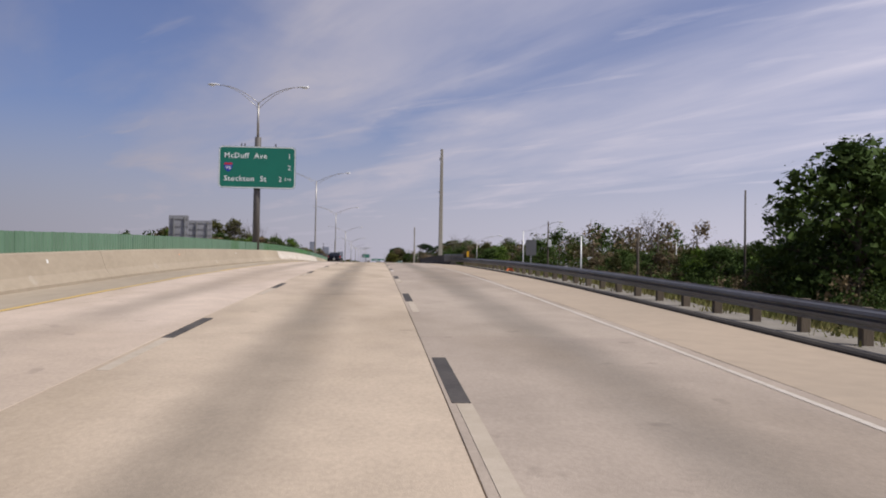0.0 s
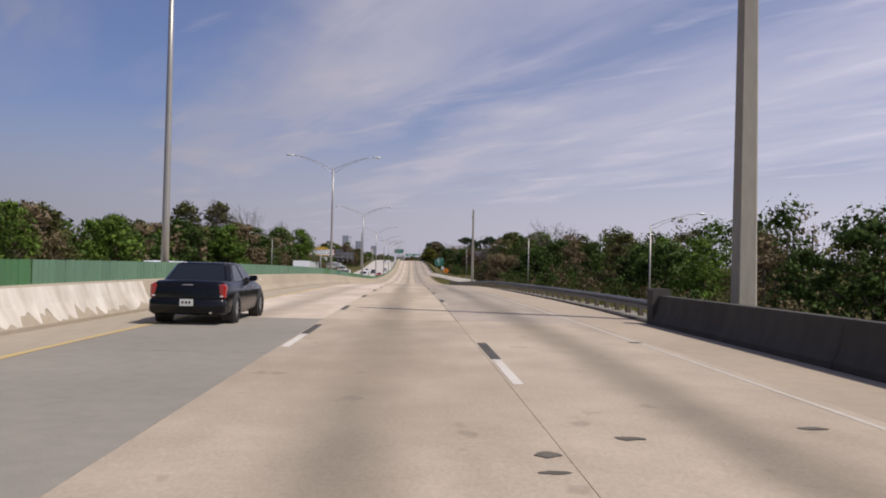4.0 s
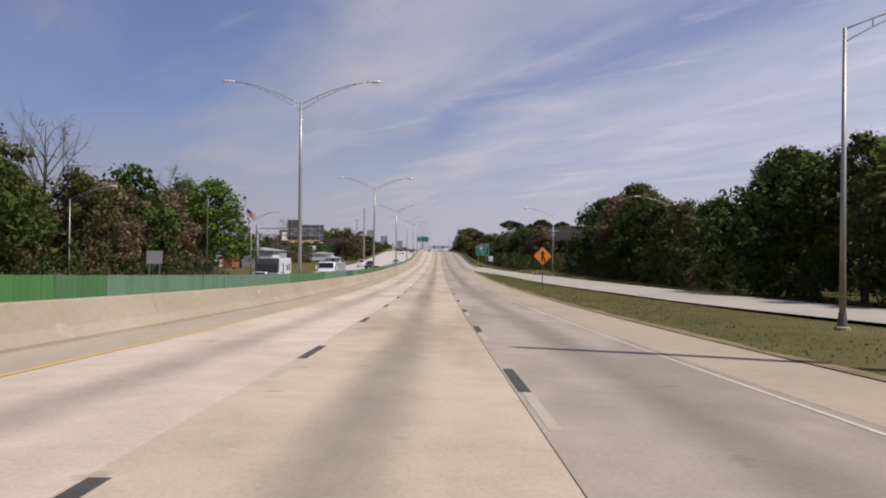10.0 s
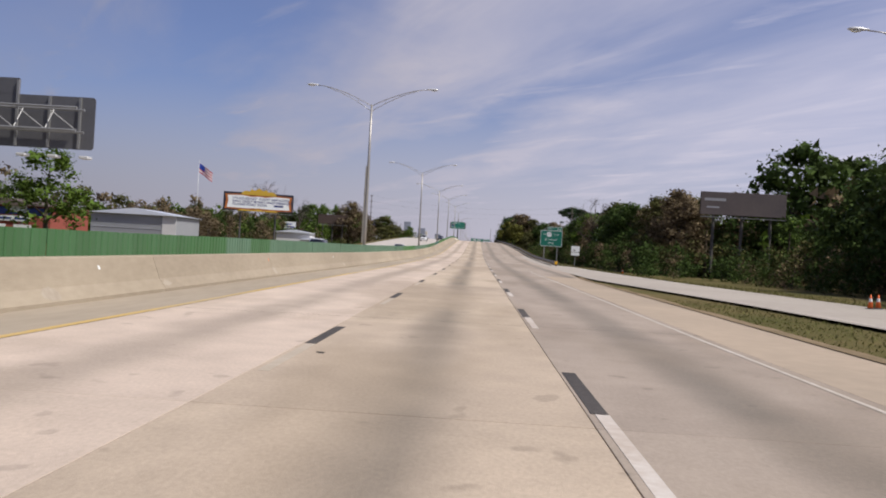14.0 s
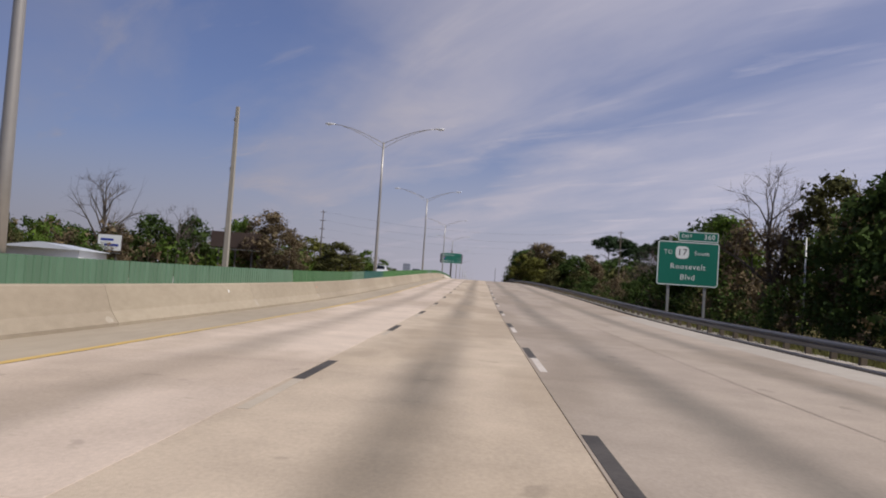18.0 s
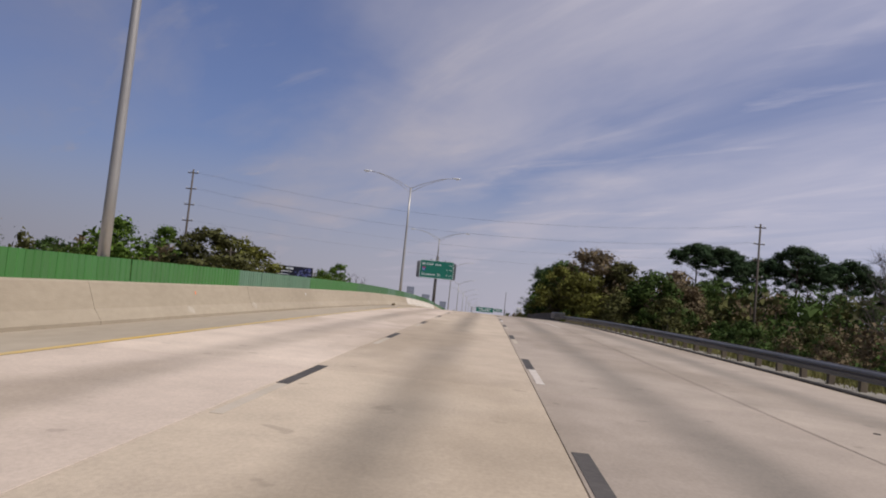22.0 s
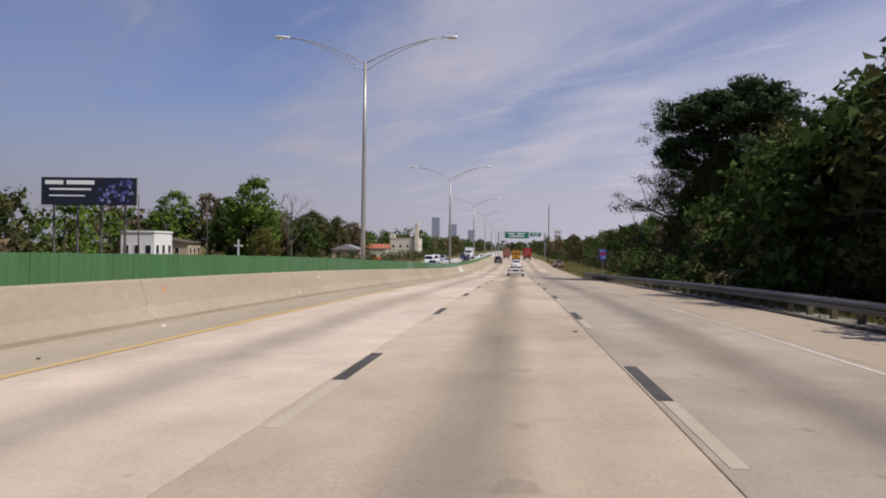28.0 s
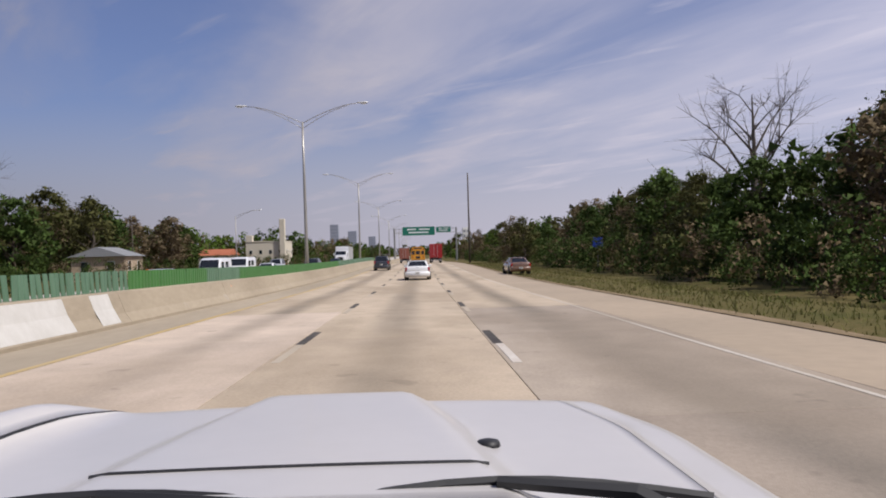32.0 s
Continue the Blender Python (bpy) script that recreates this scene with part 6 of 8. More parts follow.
woods(850, 1240, 33, 65, 2.8, MIXR, 9, 13)
woods(1100, 1700, 16, 60, 4.2, MIXR, 8, 11, 0.5)
woods(60, 250, -78, -52, 2.6, MIXL, 5.5, 8)
woods(240, 420, -78, -46, 2.2, MIXL, 9.5, 13)
woods(420, 760, -140, -80, 3.2, MIXL, 9, 13, 0.45)
woods(590, 740, -75, -48, 2.6, MIXL, 6, 9)
woods(556, 596, -62, -46, 1.3, MIXL, 5.2, 6.5, 0.2)
woods(760, 980, -130, -78, 2.6, MIXL, 10, 14, 0.42)
woods(950, 1150, -110, -62, 2.2, MIXL, 10, 14, 0.42)
woods(1170, 1300, -110, -52, 2.2, MIXL, 10, 14, 0.42)
woods(1250, 1800, -120, -34, 4.0, MIXL, 9, 13, 0.5)
woods(1700, 2600, -160, 120, 5.0, MIXR, 10, 15, 0.8)
# undergrowth, its shade given by the dark mix of leaves
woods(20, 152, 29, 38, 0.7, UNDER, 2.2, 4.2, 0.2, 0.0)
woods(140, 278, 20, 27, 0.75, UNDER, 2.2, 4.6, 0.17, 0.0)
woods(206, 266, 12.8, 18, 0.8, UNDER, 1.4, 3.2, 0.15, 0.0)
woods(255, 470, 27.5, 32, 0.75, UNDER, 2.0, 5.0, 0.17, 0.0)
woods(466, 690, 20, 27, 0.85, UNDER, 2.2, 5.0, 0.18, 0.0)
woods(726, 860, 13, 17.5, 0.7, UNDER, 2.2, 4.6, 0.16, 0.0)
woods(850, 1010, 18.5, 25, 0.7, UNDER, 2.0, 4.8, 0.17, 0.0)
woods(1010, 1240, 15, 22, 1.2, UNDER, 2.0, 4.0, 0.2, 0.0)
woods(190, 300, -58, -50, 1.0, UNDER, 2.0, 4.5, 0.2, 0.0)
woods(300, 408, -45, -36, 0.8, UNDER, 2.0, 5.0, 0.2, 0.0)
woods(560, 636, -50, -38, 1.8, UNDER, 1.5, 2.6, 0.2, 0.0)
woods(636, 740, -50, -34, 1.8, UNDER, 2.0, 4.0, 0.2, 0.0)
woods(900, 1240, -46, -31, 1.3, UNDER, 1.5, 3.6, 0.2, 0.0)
NAMES = {"oak": "dark evergreen woodland foliage behind the roadside trees, and undergrowth chosen dark as shade", "spring": "fresh green woodland foliage behind the roadside trees", "olive": "olive woodland foliage and scrub beside the motorway",
         "brown": "brown budding twigs of woodland and scrub", "pine": "pine foliage", "willow": "yellow-green scrub foliage"}
for k, vs in WOODS.items():
    if vs:
        ob = new("woodland", leaf_mesh("woodland", np.concatenate(vs), LEAVES[k]))
        tagged(ob, NAMES[k], "woodland", kind="stuff")
solid("woodland_trunks", TRUNKS, BARK, "dark trunks deep in the roadside woodland", "woodland", "stuff")

# ---- vehicles ----
TYRE = mat("tyre_rubber", (0.018, 0.018, 0.018), 0.85, tint=(0.035, 0.033, 0.03), big=3, small=20)
RIM = mat("alloy_rim", (0.55, 0.55, 0.56), 0.3, metal=0.8, tint=(0.4, 0.4, 0.4))
CARGLASS = mat("car_glass", (0.012, 0.014, 0.016), 0.06, amount=0.2, spec=0.7)
TAIL = mat("tail_lamp_red", (0.32, 0.010, 0.010), 0.2, tint=(0.18, 0.008, 0.008), coat=0.6)
CLEAR = mat("lamp_clear", (0.62, 0.60, 0.58), 0.15, tint=(0.45, 0.43, 0.4), coat=0.6)
AMBER = mat("lamp_amber", (0.65, 0.22, 0.02), 0.25, coat=0.5)
TRIMBLACK = mat("black_trim", (0.015, 0.015, 0.016), 0.55, tint=(0.03, 0.03, 0.03))
CHROME = mat("chrome", (0.75, 0.75, 0.76), 0.12, metal=1.0, amount=0.2)
PLATEW = mat("plate_white", (0.62, 0.62, 0.58), 0.5)


def paint(name, c, rough=0.22):
    return mat(name, c, rough, tint=tuple(v * 0.85 for v in c), big=0.6, small=5, amount=0.4, coat=0.7)


BLACKCAR, WHITECAR, BROWNCAR = mat("paint_black", (0.004, 0.004, 0.005), 0.18, amount=0.2, spec=0.35), paint("paint_white", (0.74, 0.74, 0.73), 0.3), paint("paint_bronze", (0.16, 0.09, 0.055))
SILVERCAR, REDCAR, BLUECAR, GREYCAR = paint("paint_silver", (0.42, 0.43, 0.45)), paint("paint_red", (0.42, 0.02, 0.018)), paint("paint_blue", (0.02, 0.035, 0.12)), paint("paint_charcoal", (0.035, 0.037, 0.042))
BUSYELLOW = paint("paint_bus_yellow", (0.66, 0.29, 0.008), 0.35)
TRUCKRED = paint("paint_truck_red", (0.30, 0.010, 0.012), 0.45)
TRUCKBROWN = paint("paint_truck_rust", (0.24, 0.075, 0.045), 0.5)
VANWHITE = paint("paint_van_white", (0.76, 0.76, 0.76), 0.35)
TRAILERALU = mat("trailer_aluminium", (0.50, 0.49, 0.47), 0.4, metal=0.4, tint=(0.36, 0.35, 0.33), big=0.5, small=4)


def wheel(parent, x, y, r, side, w=0.22):
    """A tyre with its spoked rim, facing out by side."""
    prof = [(-w / 2, r * 0.70), (-w / 2, r * 0.90), (-w / 2 + 0.03, r * 0.985), (0, r), (w / 2 - 0.03, r * 0.985), (w / 2, r * 0.90), (w / 2, r * 0.70)]
    n = 22
    secs = [[(px, pr * math.cos(a), pr * math.sin(a)) for px, pr in prof] for a in (math.tau * k / n for k in range(n))]
    s = Shape()
    m = len(prof)
    s.add([p for q in secs for p in q], [(i * m + k, i * m + k + 1, ((i + 1) % n) * m + k + 1, ((i + 1) % n) * m + k) for i in range(n) for k in range(m - 1)])
    wh = part("wheel", s, TYRE, parent, "black tyre", smooth=True, at=pose(x, y, r))
    rim = Shape()
    rim.tube([(-w / 2 + 0.04, 0, 0), (w / 2 - 0.07, 0, 0)], r * 0.70, 20)
    for k in range(9):
        a = math.tau * k / 9
        c, d = math.cos(a), math.sin(a)
        pts = [(side * (w / 2 - 0.03), c * q - d * u, d * q + c * u) for q, u in ((0.05, -0.03), (0.05, 0.03), (r * 0.68, 0.022), (r * 0.68, -0.022))]
        rim.add(pts + [(px - side * 0.05, py, pz) for px, py, pz in pts], [(0, 1, 2, 3), (0, 4, 5, 1), (1, 5, 6, 2), (2, 6, 7, 3), (3, 7, 4, 0)])
    part("rim", rim, RIM, wh, "silver spoked rim")
    return wh


def body_ring(y, w, zb, zt, crown=0.03):
    return [(-w + 0.09, y, zb), (-w + 0.015, y, zb + 0.10), (-w, y, zb + 0.35 * (zt - zb)), (-w + 0.012, y, zb + 0.68 * (zt - zb)), (-w + 0.07, y, zt - 0.05), (-w + 0.17, y, zt),
            (0, y, zt + crown), (w - 0.17, y, zt), (w - 0.07, y, zt - 0.05), (w - 0.012, y, zb + 0.68 * (zt - zb)), (w, y, zb + 0.35 * (zt - zb)), (w - 0.015, y, zb + 0.10), (w - 0.09, y, zb)]


def car(label, category, m, colour, L=4.9, W=1.86, H=1.46, cabin=(0.75, 1.35, 2.75, 3.75), belt=0.97, deck=1.0, nose=0.92, axles=(0.95, 3.95), r=0.33, tall_lamps=False, name="car", group=""):
    """A car with its tail at the origin, heading along y. cabin: rear glass foot and top, windscreen top and foot."""
    ob = thing(name, label, category, m, group)
    w = W / 2
    st = [(0.0, w - 0.16, 0.34, deck - 0.14), (0.05, w - 0.08, 0.28, deck - 0.04), (0.16, w - 0.035, 0.25, deck - 0.005), (0.36, w - 0.01, 0.22, deck + 0.01), (0.7, w, 0.21, deck + 0.01), (cabin[0] + 0.5, w, 0.20, belt + 0.01), (cabin[3] - 0.4, w, 0.20, belt),
          (cabin[3] + 0.2, w, 0.21, nose + 0.04), (L - 0.5, w - 0.03, 0.23, nose - 0.06), (L - 0.12, w - 0.10, 0.28, nose - 0.16), (L, w - 0.22, 0.36, nose - 0.30)]
    part("body", Shape().loft([body_ring(*q) for q in st]), colour, ob, smooth=True)
    a, b, c, d = cabin
    zt = H - 0.05
    hb, ht = w - 0.10, w - 0.28

    def ringz(y0, y1, hw, z, k):
        return [(-hw + k, y0, z), (hw - k, y0, z), (hw, y0 + k * 1.6, z), (hw, y1 - k * 1.6, z), (hw - k, y1, z), (-hw + k, y1, z), (-hw, y1 - k * 1.6, z), (-hw, y0 + k * 1.6, z)]

    lo, up = ringz(a, d, hb, belt - 0.02, 0.09), ringz(b, c, ht, zt, 0.08)
    cab = Shape().loft([lo, up], caps=False)
    part("roof_frame", cab, colour, ob)
    part("roof", Shape().loft([up, ringz(b + 0.10, c - 0.10, ht - 0.07, zt + 0.035, 0.10), ringz(b + 0.35, c - 0.35, ht - 0.25, H, 0.12)], caps=True), colour, ob, smooth=True)

    def pane(nm, i, j, inset, lift=0.012):
        p = [Vector(lo[i]), Vector(lo[j]), Vector(up[j]), Vector(up[i])]
        mid = sum(p, Vector()) / 4
        nrm = (p[1] - p[0]).cross(p[3] - p[0]).normalized()
        if nrm.dot(mid - Vector((0, (a + d) / 2, 1.0))) < 0:
            nrm.negate()
        q = [v.lerp(mid, inset) + nrm * lift for v in p]
        return part(nm, Shape().add(q + [v - nrm * 0.02 for v in q], [(0, 1, 2, 3), (7, 6, 5, 4), (0, 4, 5, 1), (1, 5, 6, 2), (2, 6, 7, 3), (3, 7, 4, 0)]), CARGLASS, ob)

    pane("rear_window", 0, 1, 0.06)
    pane("windscreen", 4, 5, 0.06)
    for i, j, sx in ((2, 3, 1), (6, 7, -1)):
        for nm, u0, u1 in (("side_window", 0.05, 0.47), ("side_window", 0.51, 0.95)):
            l0, l1, t0, t1 = Vector(lo[i]), Vector(lo[j]), Vector(up[i]), Vector(up[j])
            p = [l0.lerp(l1, u0), l0.lerp(l1, u1), t0.lerp(t1, u1), t0.lerp(t1, u0)]
            mid = sum(p, Vector()) / 4
            q = [v.lerp(mid, 0.08) + Vector((sx * 0.012, 0, 0.004)) for v in p]
            part(nm, Shape().add(q + [v - Vector((sx * 0.02, 0, 0)) for v in q], [(0, 1, 2, 3), (7, 6, 5, 4), (0, 4, 5, 1), (1, 5, 6, 2), (2, 6, 7, 3), (3, 7, 4, 0)]), CARGLASS, ob)
        mx = sx * (hb + 0.10)
        part("wing_mirror", Shape().box(min(mx - 0.1, mx + 0.1), max(mx - 0.1, mx + 0.1), d - 0.75, d - 0.58, belt - 0.02, belt + 0.13, bev=0.025), colour if not tall_lamps else TRIMBLACK, ob)
        for yy in (a + 1.0, a + 2.05):
            part("door_handle", Shape().box(sx * w - 0.015, sx * w + 0.015, yy, yy + 0.18, belt - 0.16, belt - 0.13, bev=0.006), CHROME if not tall_lamps else TRIMBLACK, ob)
        lx0, lx1 = (w - 0.24, w - 0.055) if sx > 0 else (-w + 0.055, -w + 0.24)
        h0, h1 = (deck - 0.42, deck - 0.06) if not tall_lamps else (deck - 0.42, deck + 0.0)
        part("tail_lamp", Shape().box(lx0, lx1, 0.005, 0.30, h0, h1, bev=0.045), TAIL, ob, "red tail lamp")
        part("reverse_lamp", Shape().box(lx0 + 0.05, lx1 - 0.05, -0.004, 0.05, h0 + 0.05, h0 + 0.09, bev=0.01), CLEAR, ob)
        part("headlamp", Shape().box(sx * (w - 0.30) - 0.16, sx * (w - 0.30) + 0.16, L - 0.32, L - 0.06, nose - 0.32, nose - 0.17, bev=0.03), CLEAR, ob)
        for yy in axles:
            part("wheel_arch", Shape().tube([(sx * (w - 0.26), yy, r), (sx * (w + 0.004), yy, r)], r + 0.055, 24), TRIMBLACK, ob)
            wheel(ob, sx * (w - 0.07), yy, r, sx)
    part("rear_bumper", Shape().box(-w + 0.05, w - 0.05, -0.07, 0.34, 0.25, 0.64, bev=0.07), colour, ob, smooth=True)
    part("number_plate", Shape().box(-0.155, 0.155, -0.085, -0.06, 0.45 if not tall_lamps else 0.66, 0.61 if not tall_lamps else 0.82), PLATEW, ob, "white plate with unreadable marks")
    pz = 0.53 if not tall_lamps else 0.74
    for k in range(3):
        part("plate_mark", Shape().box(-0.11 + 0.08 * k, -0.06 + 0.08 * k, -0.088, -0.085, pz - 0.03, pz + 0.03), GREYCAR, ob)
    part("brake_light", Shape().box(-0.14, 0.14, b - 0.02, b + 0.02, zt - 0.06, zt - 0.03), TAIL, ob)
    part("badge", Shape().box(-0.13, 0.13, -0.005, 0.03, deck - 0.10, deck - 0.075, bev=0.008), CHROME, ob)
    part("tailpipe", Shape().tube([(w * 0.6, -0.06, 0.30), (w * 0.6, 0.4, 0.30)], 0.035, 8), CHROME, ob)
    part("front_bumper", Shape().box(-w + 0.10, w - 0.10, L - 0.25, L + 0.03, 0.30, 0.56, bev=0.05), colour, ob)
    part("grille", Shape().box(-0.42, 0.42, L - 0.16, L + 0.012, nose - 0.36, nose - 0.20, bev=0.015), TRIMBLACK, ob)
    return ob


SUVCAB = (0.10, 0.34, 2.45, 3.20)
car("glossy black saloon car with dark windows and a chrome badge", "car", pose(-4.85, 116.2, Z(117.6) + 0.006, slope(118.6), 0, -1.0), BLACKCAR, 5.0, 1.88, 1.48, (0.72, 1.28, 2.75, 3.62), 1.02, 1.03, 0.95, (1.0, 4.0), 0.36, name="saloon_car")
car("white saloon car with dark tail lamp strips", "car", pose(0.25, 915.3, Z(917) + 0.006, slope(917)), WHITECAR, 5.0, 1.92, 1.44, (0.85, 1.5, 2.9, 3.75), 0.98, 1.02, 0.93, name="saloon_car")
car("dark sport utility car", "car", pose(-4.15, 954.3, Z(956) + 0.006, slope(956)), GREYCAR, 4.6, 1.86, 1.75, SUVCAB, 1.12, 1.14, 1.02, (0.85, 3.6), 0.36, True, name="utility_car")
car("bronze saloon car stopped on the shoulder", "car", pose(9.0, 924.4, Z(926) - 0.01, slope(926), 0, 3), BROWNCAR, 4.8, 1.82, 1.42, name="saloon_car")

# oncoming traffic beyond the barrier
def oncoming(x, y):
    return pose(x, y, Z(y) - DIP(y) - 0.012, -slope(y), 0, 180)


TRAFFIC = ((-11.3, 192, WHITECAR, 0), (-11.2, 420, REDCAR, 0), (-14.9, 452, GREYCAR, 1), (-18.4, 470, WHITECAR, 1), (-11.3, 500, SILVERCAR, 0), (-14.9, 616, WHITECAR, 1), (-11.2, 640, GREYCAR, 0),
           (-14.8, 905, SILVERCAR, 0), (-14.9, 941, WHITECAR, 0), (-11.3, 948, GREYCAR, 1), (-18.5, 968, SILVERCAR, 1), (-14.8, 1010, GREYCAR, 0), (-11.2, 1032, WHITECAR, 0), (-18.4, 1050, BLUECAR, 1), (-14.9, 1080, WHITECAR, 0), (-11.3, 1110, SILVERCAR, 0))
SHADE = {WHITECAR: "white", REDCAR: "red", GREYCAR: "charcoal", SILVERCAR: "silver", BLUECAR: "dark blue"}
for x, y, c, suv in TRAFFIC:
    if suv:
        car("%s sport utility car on the far carriageway" % SHADE[c], "car", oncoming(x, y), c, 4.6, 1.86, 1.74, SUVCAB, 1.12, 1.14, 1.02, (0.85, 3.6), 0.36, True, name="utility_car", group="oncoming traffic")
    else:
        car("%s saloon car on the far carriageway" % SHADE[c], "car", oncoming(x, y), c, name="saloon_car", group="oncoming traffic")


def side_glass(ob, x, y0, y1, z0, z1, nm="side_window"):
    part(nm, Shape().box(x - 0.012, x + 0.012, y0, y1, z0, z1, bev=0.008), CARGLASS, ob)


def van(m, label, L=5.6):
    ob = thing("van", label, "van", m)
    st = [(0.0, 0.93, 0.42, 2.0), (0.06, 0.98, 0.35, 2.1), (L - 1.9, 0.98, 0.35, 2.1), (L - 1.35, 0.96, 0.35, 1.95), (L - 0.75, 0.95, 0.35, 1.18), (L - 0.08, 0.90, 0.38, 0.98), (L, 0.82, 0.42, 0.85)]
    part("body", Shape().loft([body_ring(*q) for q in st]), VANWHITE, ob, smooth=False)
    for sx in (-1, 1):
        side_glass(ob, sx * 0.985, L - 2.3, L - 1.5, 1.2, 1.75)
        side_glass(ob, sx * 0.985, 1.5, 2.6, 1.25, 1.75)
        for yy in (1.1, L - 1.15):
            wheel(ob, sx * 0.87, yy, 0.37, sx)
        part("tail_lamp", Shape().box(sx * 0.86 - 0.05, sx * 0.86 + 0.05, -0.02, 0.05, 0.9, 1.5, bev=0.01), TAIL, ob)
        part("headlamp", Shape().box(sx * 0.7 - 0.14, sx * 0.7 + 0.14, L - 0.12, L + 0.01, 0.68, 0.86, bev=0.02), CLEAR, ob)
    part("windscreen", Shape().add([(-0.78, L - 1.32, 1.9), (0.78, L - 1.32, 1.9), (0.84, L - 0.80, 1.25), (-0.84, L - 0.80, 1.25), (-0.78, L - 1.36, 1.9), (0.78, L - 1.36, 1.9), (0.84, L - 0.84, 1.22), (-0.84, L - 0.84, 1.22)],
                                   [(0, 1, 2, 3), (7, 6, 5, 4), (0, 4, 5, 1), (1, 5, 6, 2), (2, 6, 7, 3), (3, 7, 4, 0)]), CARGLASS, ob, at=pose(0, 0.03, 0.05))
    part("bumper", Shape().box(-0.93, 0.93, L - 0.06, L + 0.08, 0.38, 0.6, bev=0.04), TRIMBLACK, ob)
    return ob


van(oncoming(-14.9, 152), "white panel van on the far carriageway")
van(oncoming(-18.3, 232), "white panel van on the far carriageway")
van(oncoming(-18.2, 933), "white panel van on the far carriageway")
van(oncoming(-18.2, 945), "white panel van on the far carriageway")


def lorry(m, label, cab_paint, box_paint, box_len, box_h, sleeper=False, box_label="", tank=False):
    """A tractor with a box trailer; the tail at the origin, heading along y."""
    ob = thing("lorry", label, "lorry", m)
    y0 = box_len + 0.8
    part("trailer_box", Shape().box(-1.28, 1.28, 0, box_len, 1.1, 1.1 + box_h, bev=0.04), box_paint, ob, box_label)
    for sx in (-1, 1):
        part("rail", Shape().box(sx * 1.285 - 0.012, sx * 1.285 + 0.012, 0.05, box_len - 0.05, 1.12, 1.24), TRAILERALU, ob)
        part("rail", Shape().box(sx * 1.285 - 0.012, sx * 1.285 + 0.012, 0.05, box_len - 0.05, 1.0 + box_h, 1.08 + box_h), TRAILERALU, ob)
        part("door_panel", Shape().box(min(sx * 0.02, sx * 1.2), max(sx * 0.02, sx * 1.2), -0.03, 0.01, 1.2, 1.05 + box_h, bev=0.01), box_paint, ob)
        part("door_bar", Shape().tube([(sx * 0.35, -0.05, 1.2), (sx * 0.35, -0.05, 1.0 + box_h)], 0.025, 6), TRAILERALU, ob)
        part("tail_lamp", Shape().box(sx * 1.05 - 0.12, sx * 1.05 + 0.12, -0.05, 0.02, 0.95, 1.07, bev=0.01), TAIL, ob)
        part("mud_flap", Shape().box(sx * 0.85 - 0.32, sx * 0.85 + 0.32, 0.25, 0.28, 0.25, 1.0), TRIMBLACK, ob)
    part("underrun_bar", Shape().box(-1.1, 1.1, 0.0, 0.1, 0.5, 0.62, bev=0.01), TRAILERALU, ob)
    part("chassis", Shape().box(-0.45, 0.45, 0.2, y0 + 3.2, 0.75, 1.08), TRIMBLACK, ob)
    cw, top = 1.15, 3.0
    secs = [[(-cw, y, 1.0), (cw, y, 1.0), (cw, y, z - 0.25), (cw - 0.18, y, z), (-cw + 0.18, y, z), (-cw, y, z - 0.25)] for y, z in ((y0, top), (y0 + 1.5, top), (y0 + 1.95, 2.15))]
    part("cab", Shape().loft(secs), cab_paint, ob)
    part("bonnet", Shape().box(-0.95, 0.95, y0 + 1.9, y0 + 3.5, 0.75, 1.95, bev=0.10), cab_paint, ob)
    part("windscreen", Shape().add([(-0.98, y0 + 1.57, 2.85), (0.98, y0 + 1.57, 2.85), (1.02, y0 + 1.96, 2.18), (-1.02, y0 + 1.96, 2.18), (-0.98, y0 + 1.50, 2.85), (0.98, y0 + 1.50, 2.85), (1.02, y0 + 1.9, 2.16), (-1.02, y0 + 1.9, 2.16)],
                                   [(0, 1, 2, 3), (7, 6, 5, 4), (0, 4, 5, 1), (1, 5, 6, 2), (2, 6, 7, 3), (3, 7, 4, 0)]), CARGLASS, ob, at=pose(0, 0.03, 0.02))
    part("grille", Shape().box(-0.5, 0.5, y0 + 3.45, y0 + 3.53, 0.9, 1.7, bev=0.02), TRIMBLACK, ob)
    part("bumper", Shape().box(-1.15, 1.15, y0 + 3.35, y0 + 3.65, 0.45, 0.8, bev=0.04), CHROME, ob)
    for sx in (-1, 1):
        side_glass(ob, sx * 1.155, y0 + 0.6, y0 + 1.4, 1.9, 2.6)
        part("headlamp", Shape().box(sx * 0.8 - 0.14, sx * 0.8 + 0.14, y0 + 3.42, y0 + 3.52, 1.0, 1.25, bev=0.02), CLEAR, ob)
        part("wing", Shape().box(min(sx * 0.75, sx * 1.2), max(sx * 0.75, sx * 1.2), y0 + 2.2, y0 + 3.4, 0.95, 1.3, bev=0.08), cab_paint, ob)
        part("mirror", Shape().box(sx * 1.38 - 0.1, sx * 1.38 + 0.1, y0 + 1.6, y0 + 1.68, 1.95, 2.5, bev=0.02), cab_paint, ob)
        for yy in (1.0, 2.2, y0 + 0.3, y0 + 2.8) if not tank else (1.2, y0 + 0.3, y0 + 2.8):
            wheel(ob, sx * 1.0, yy, 0.5, sx, 0.3)
    return ob


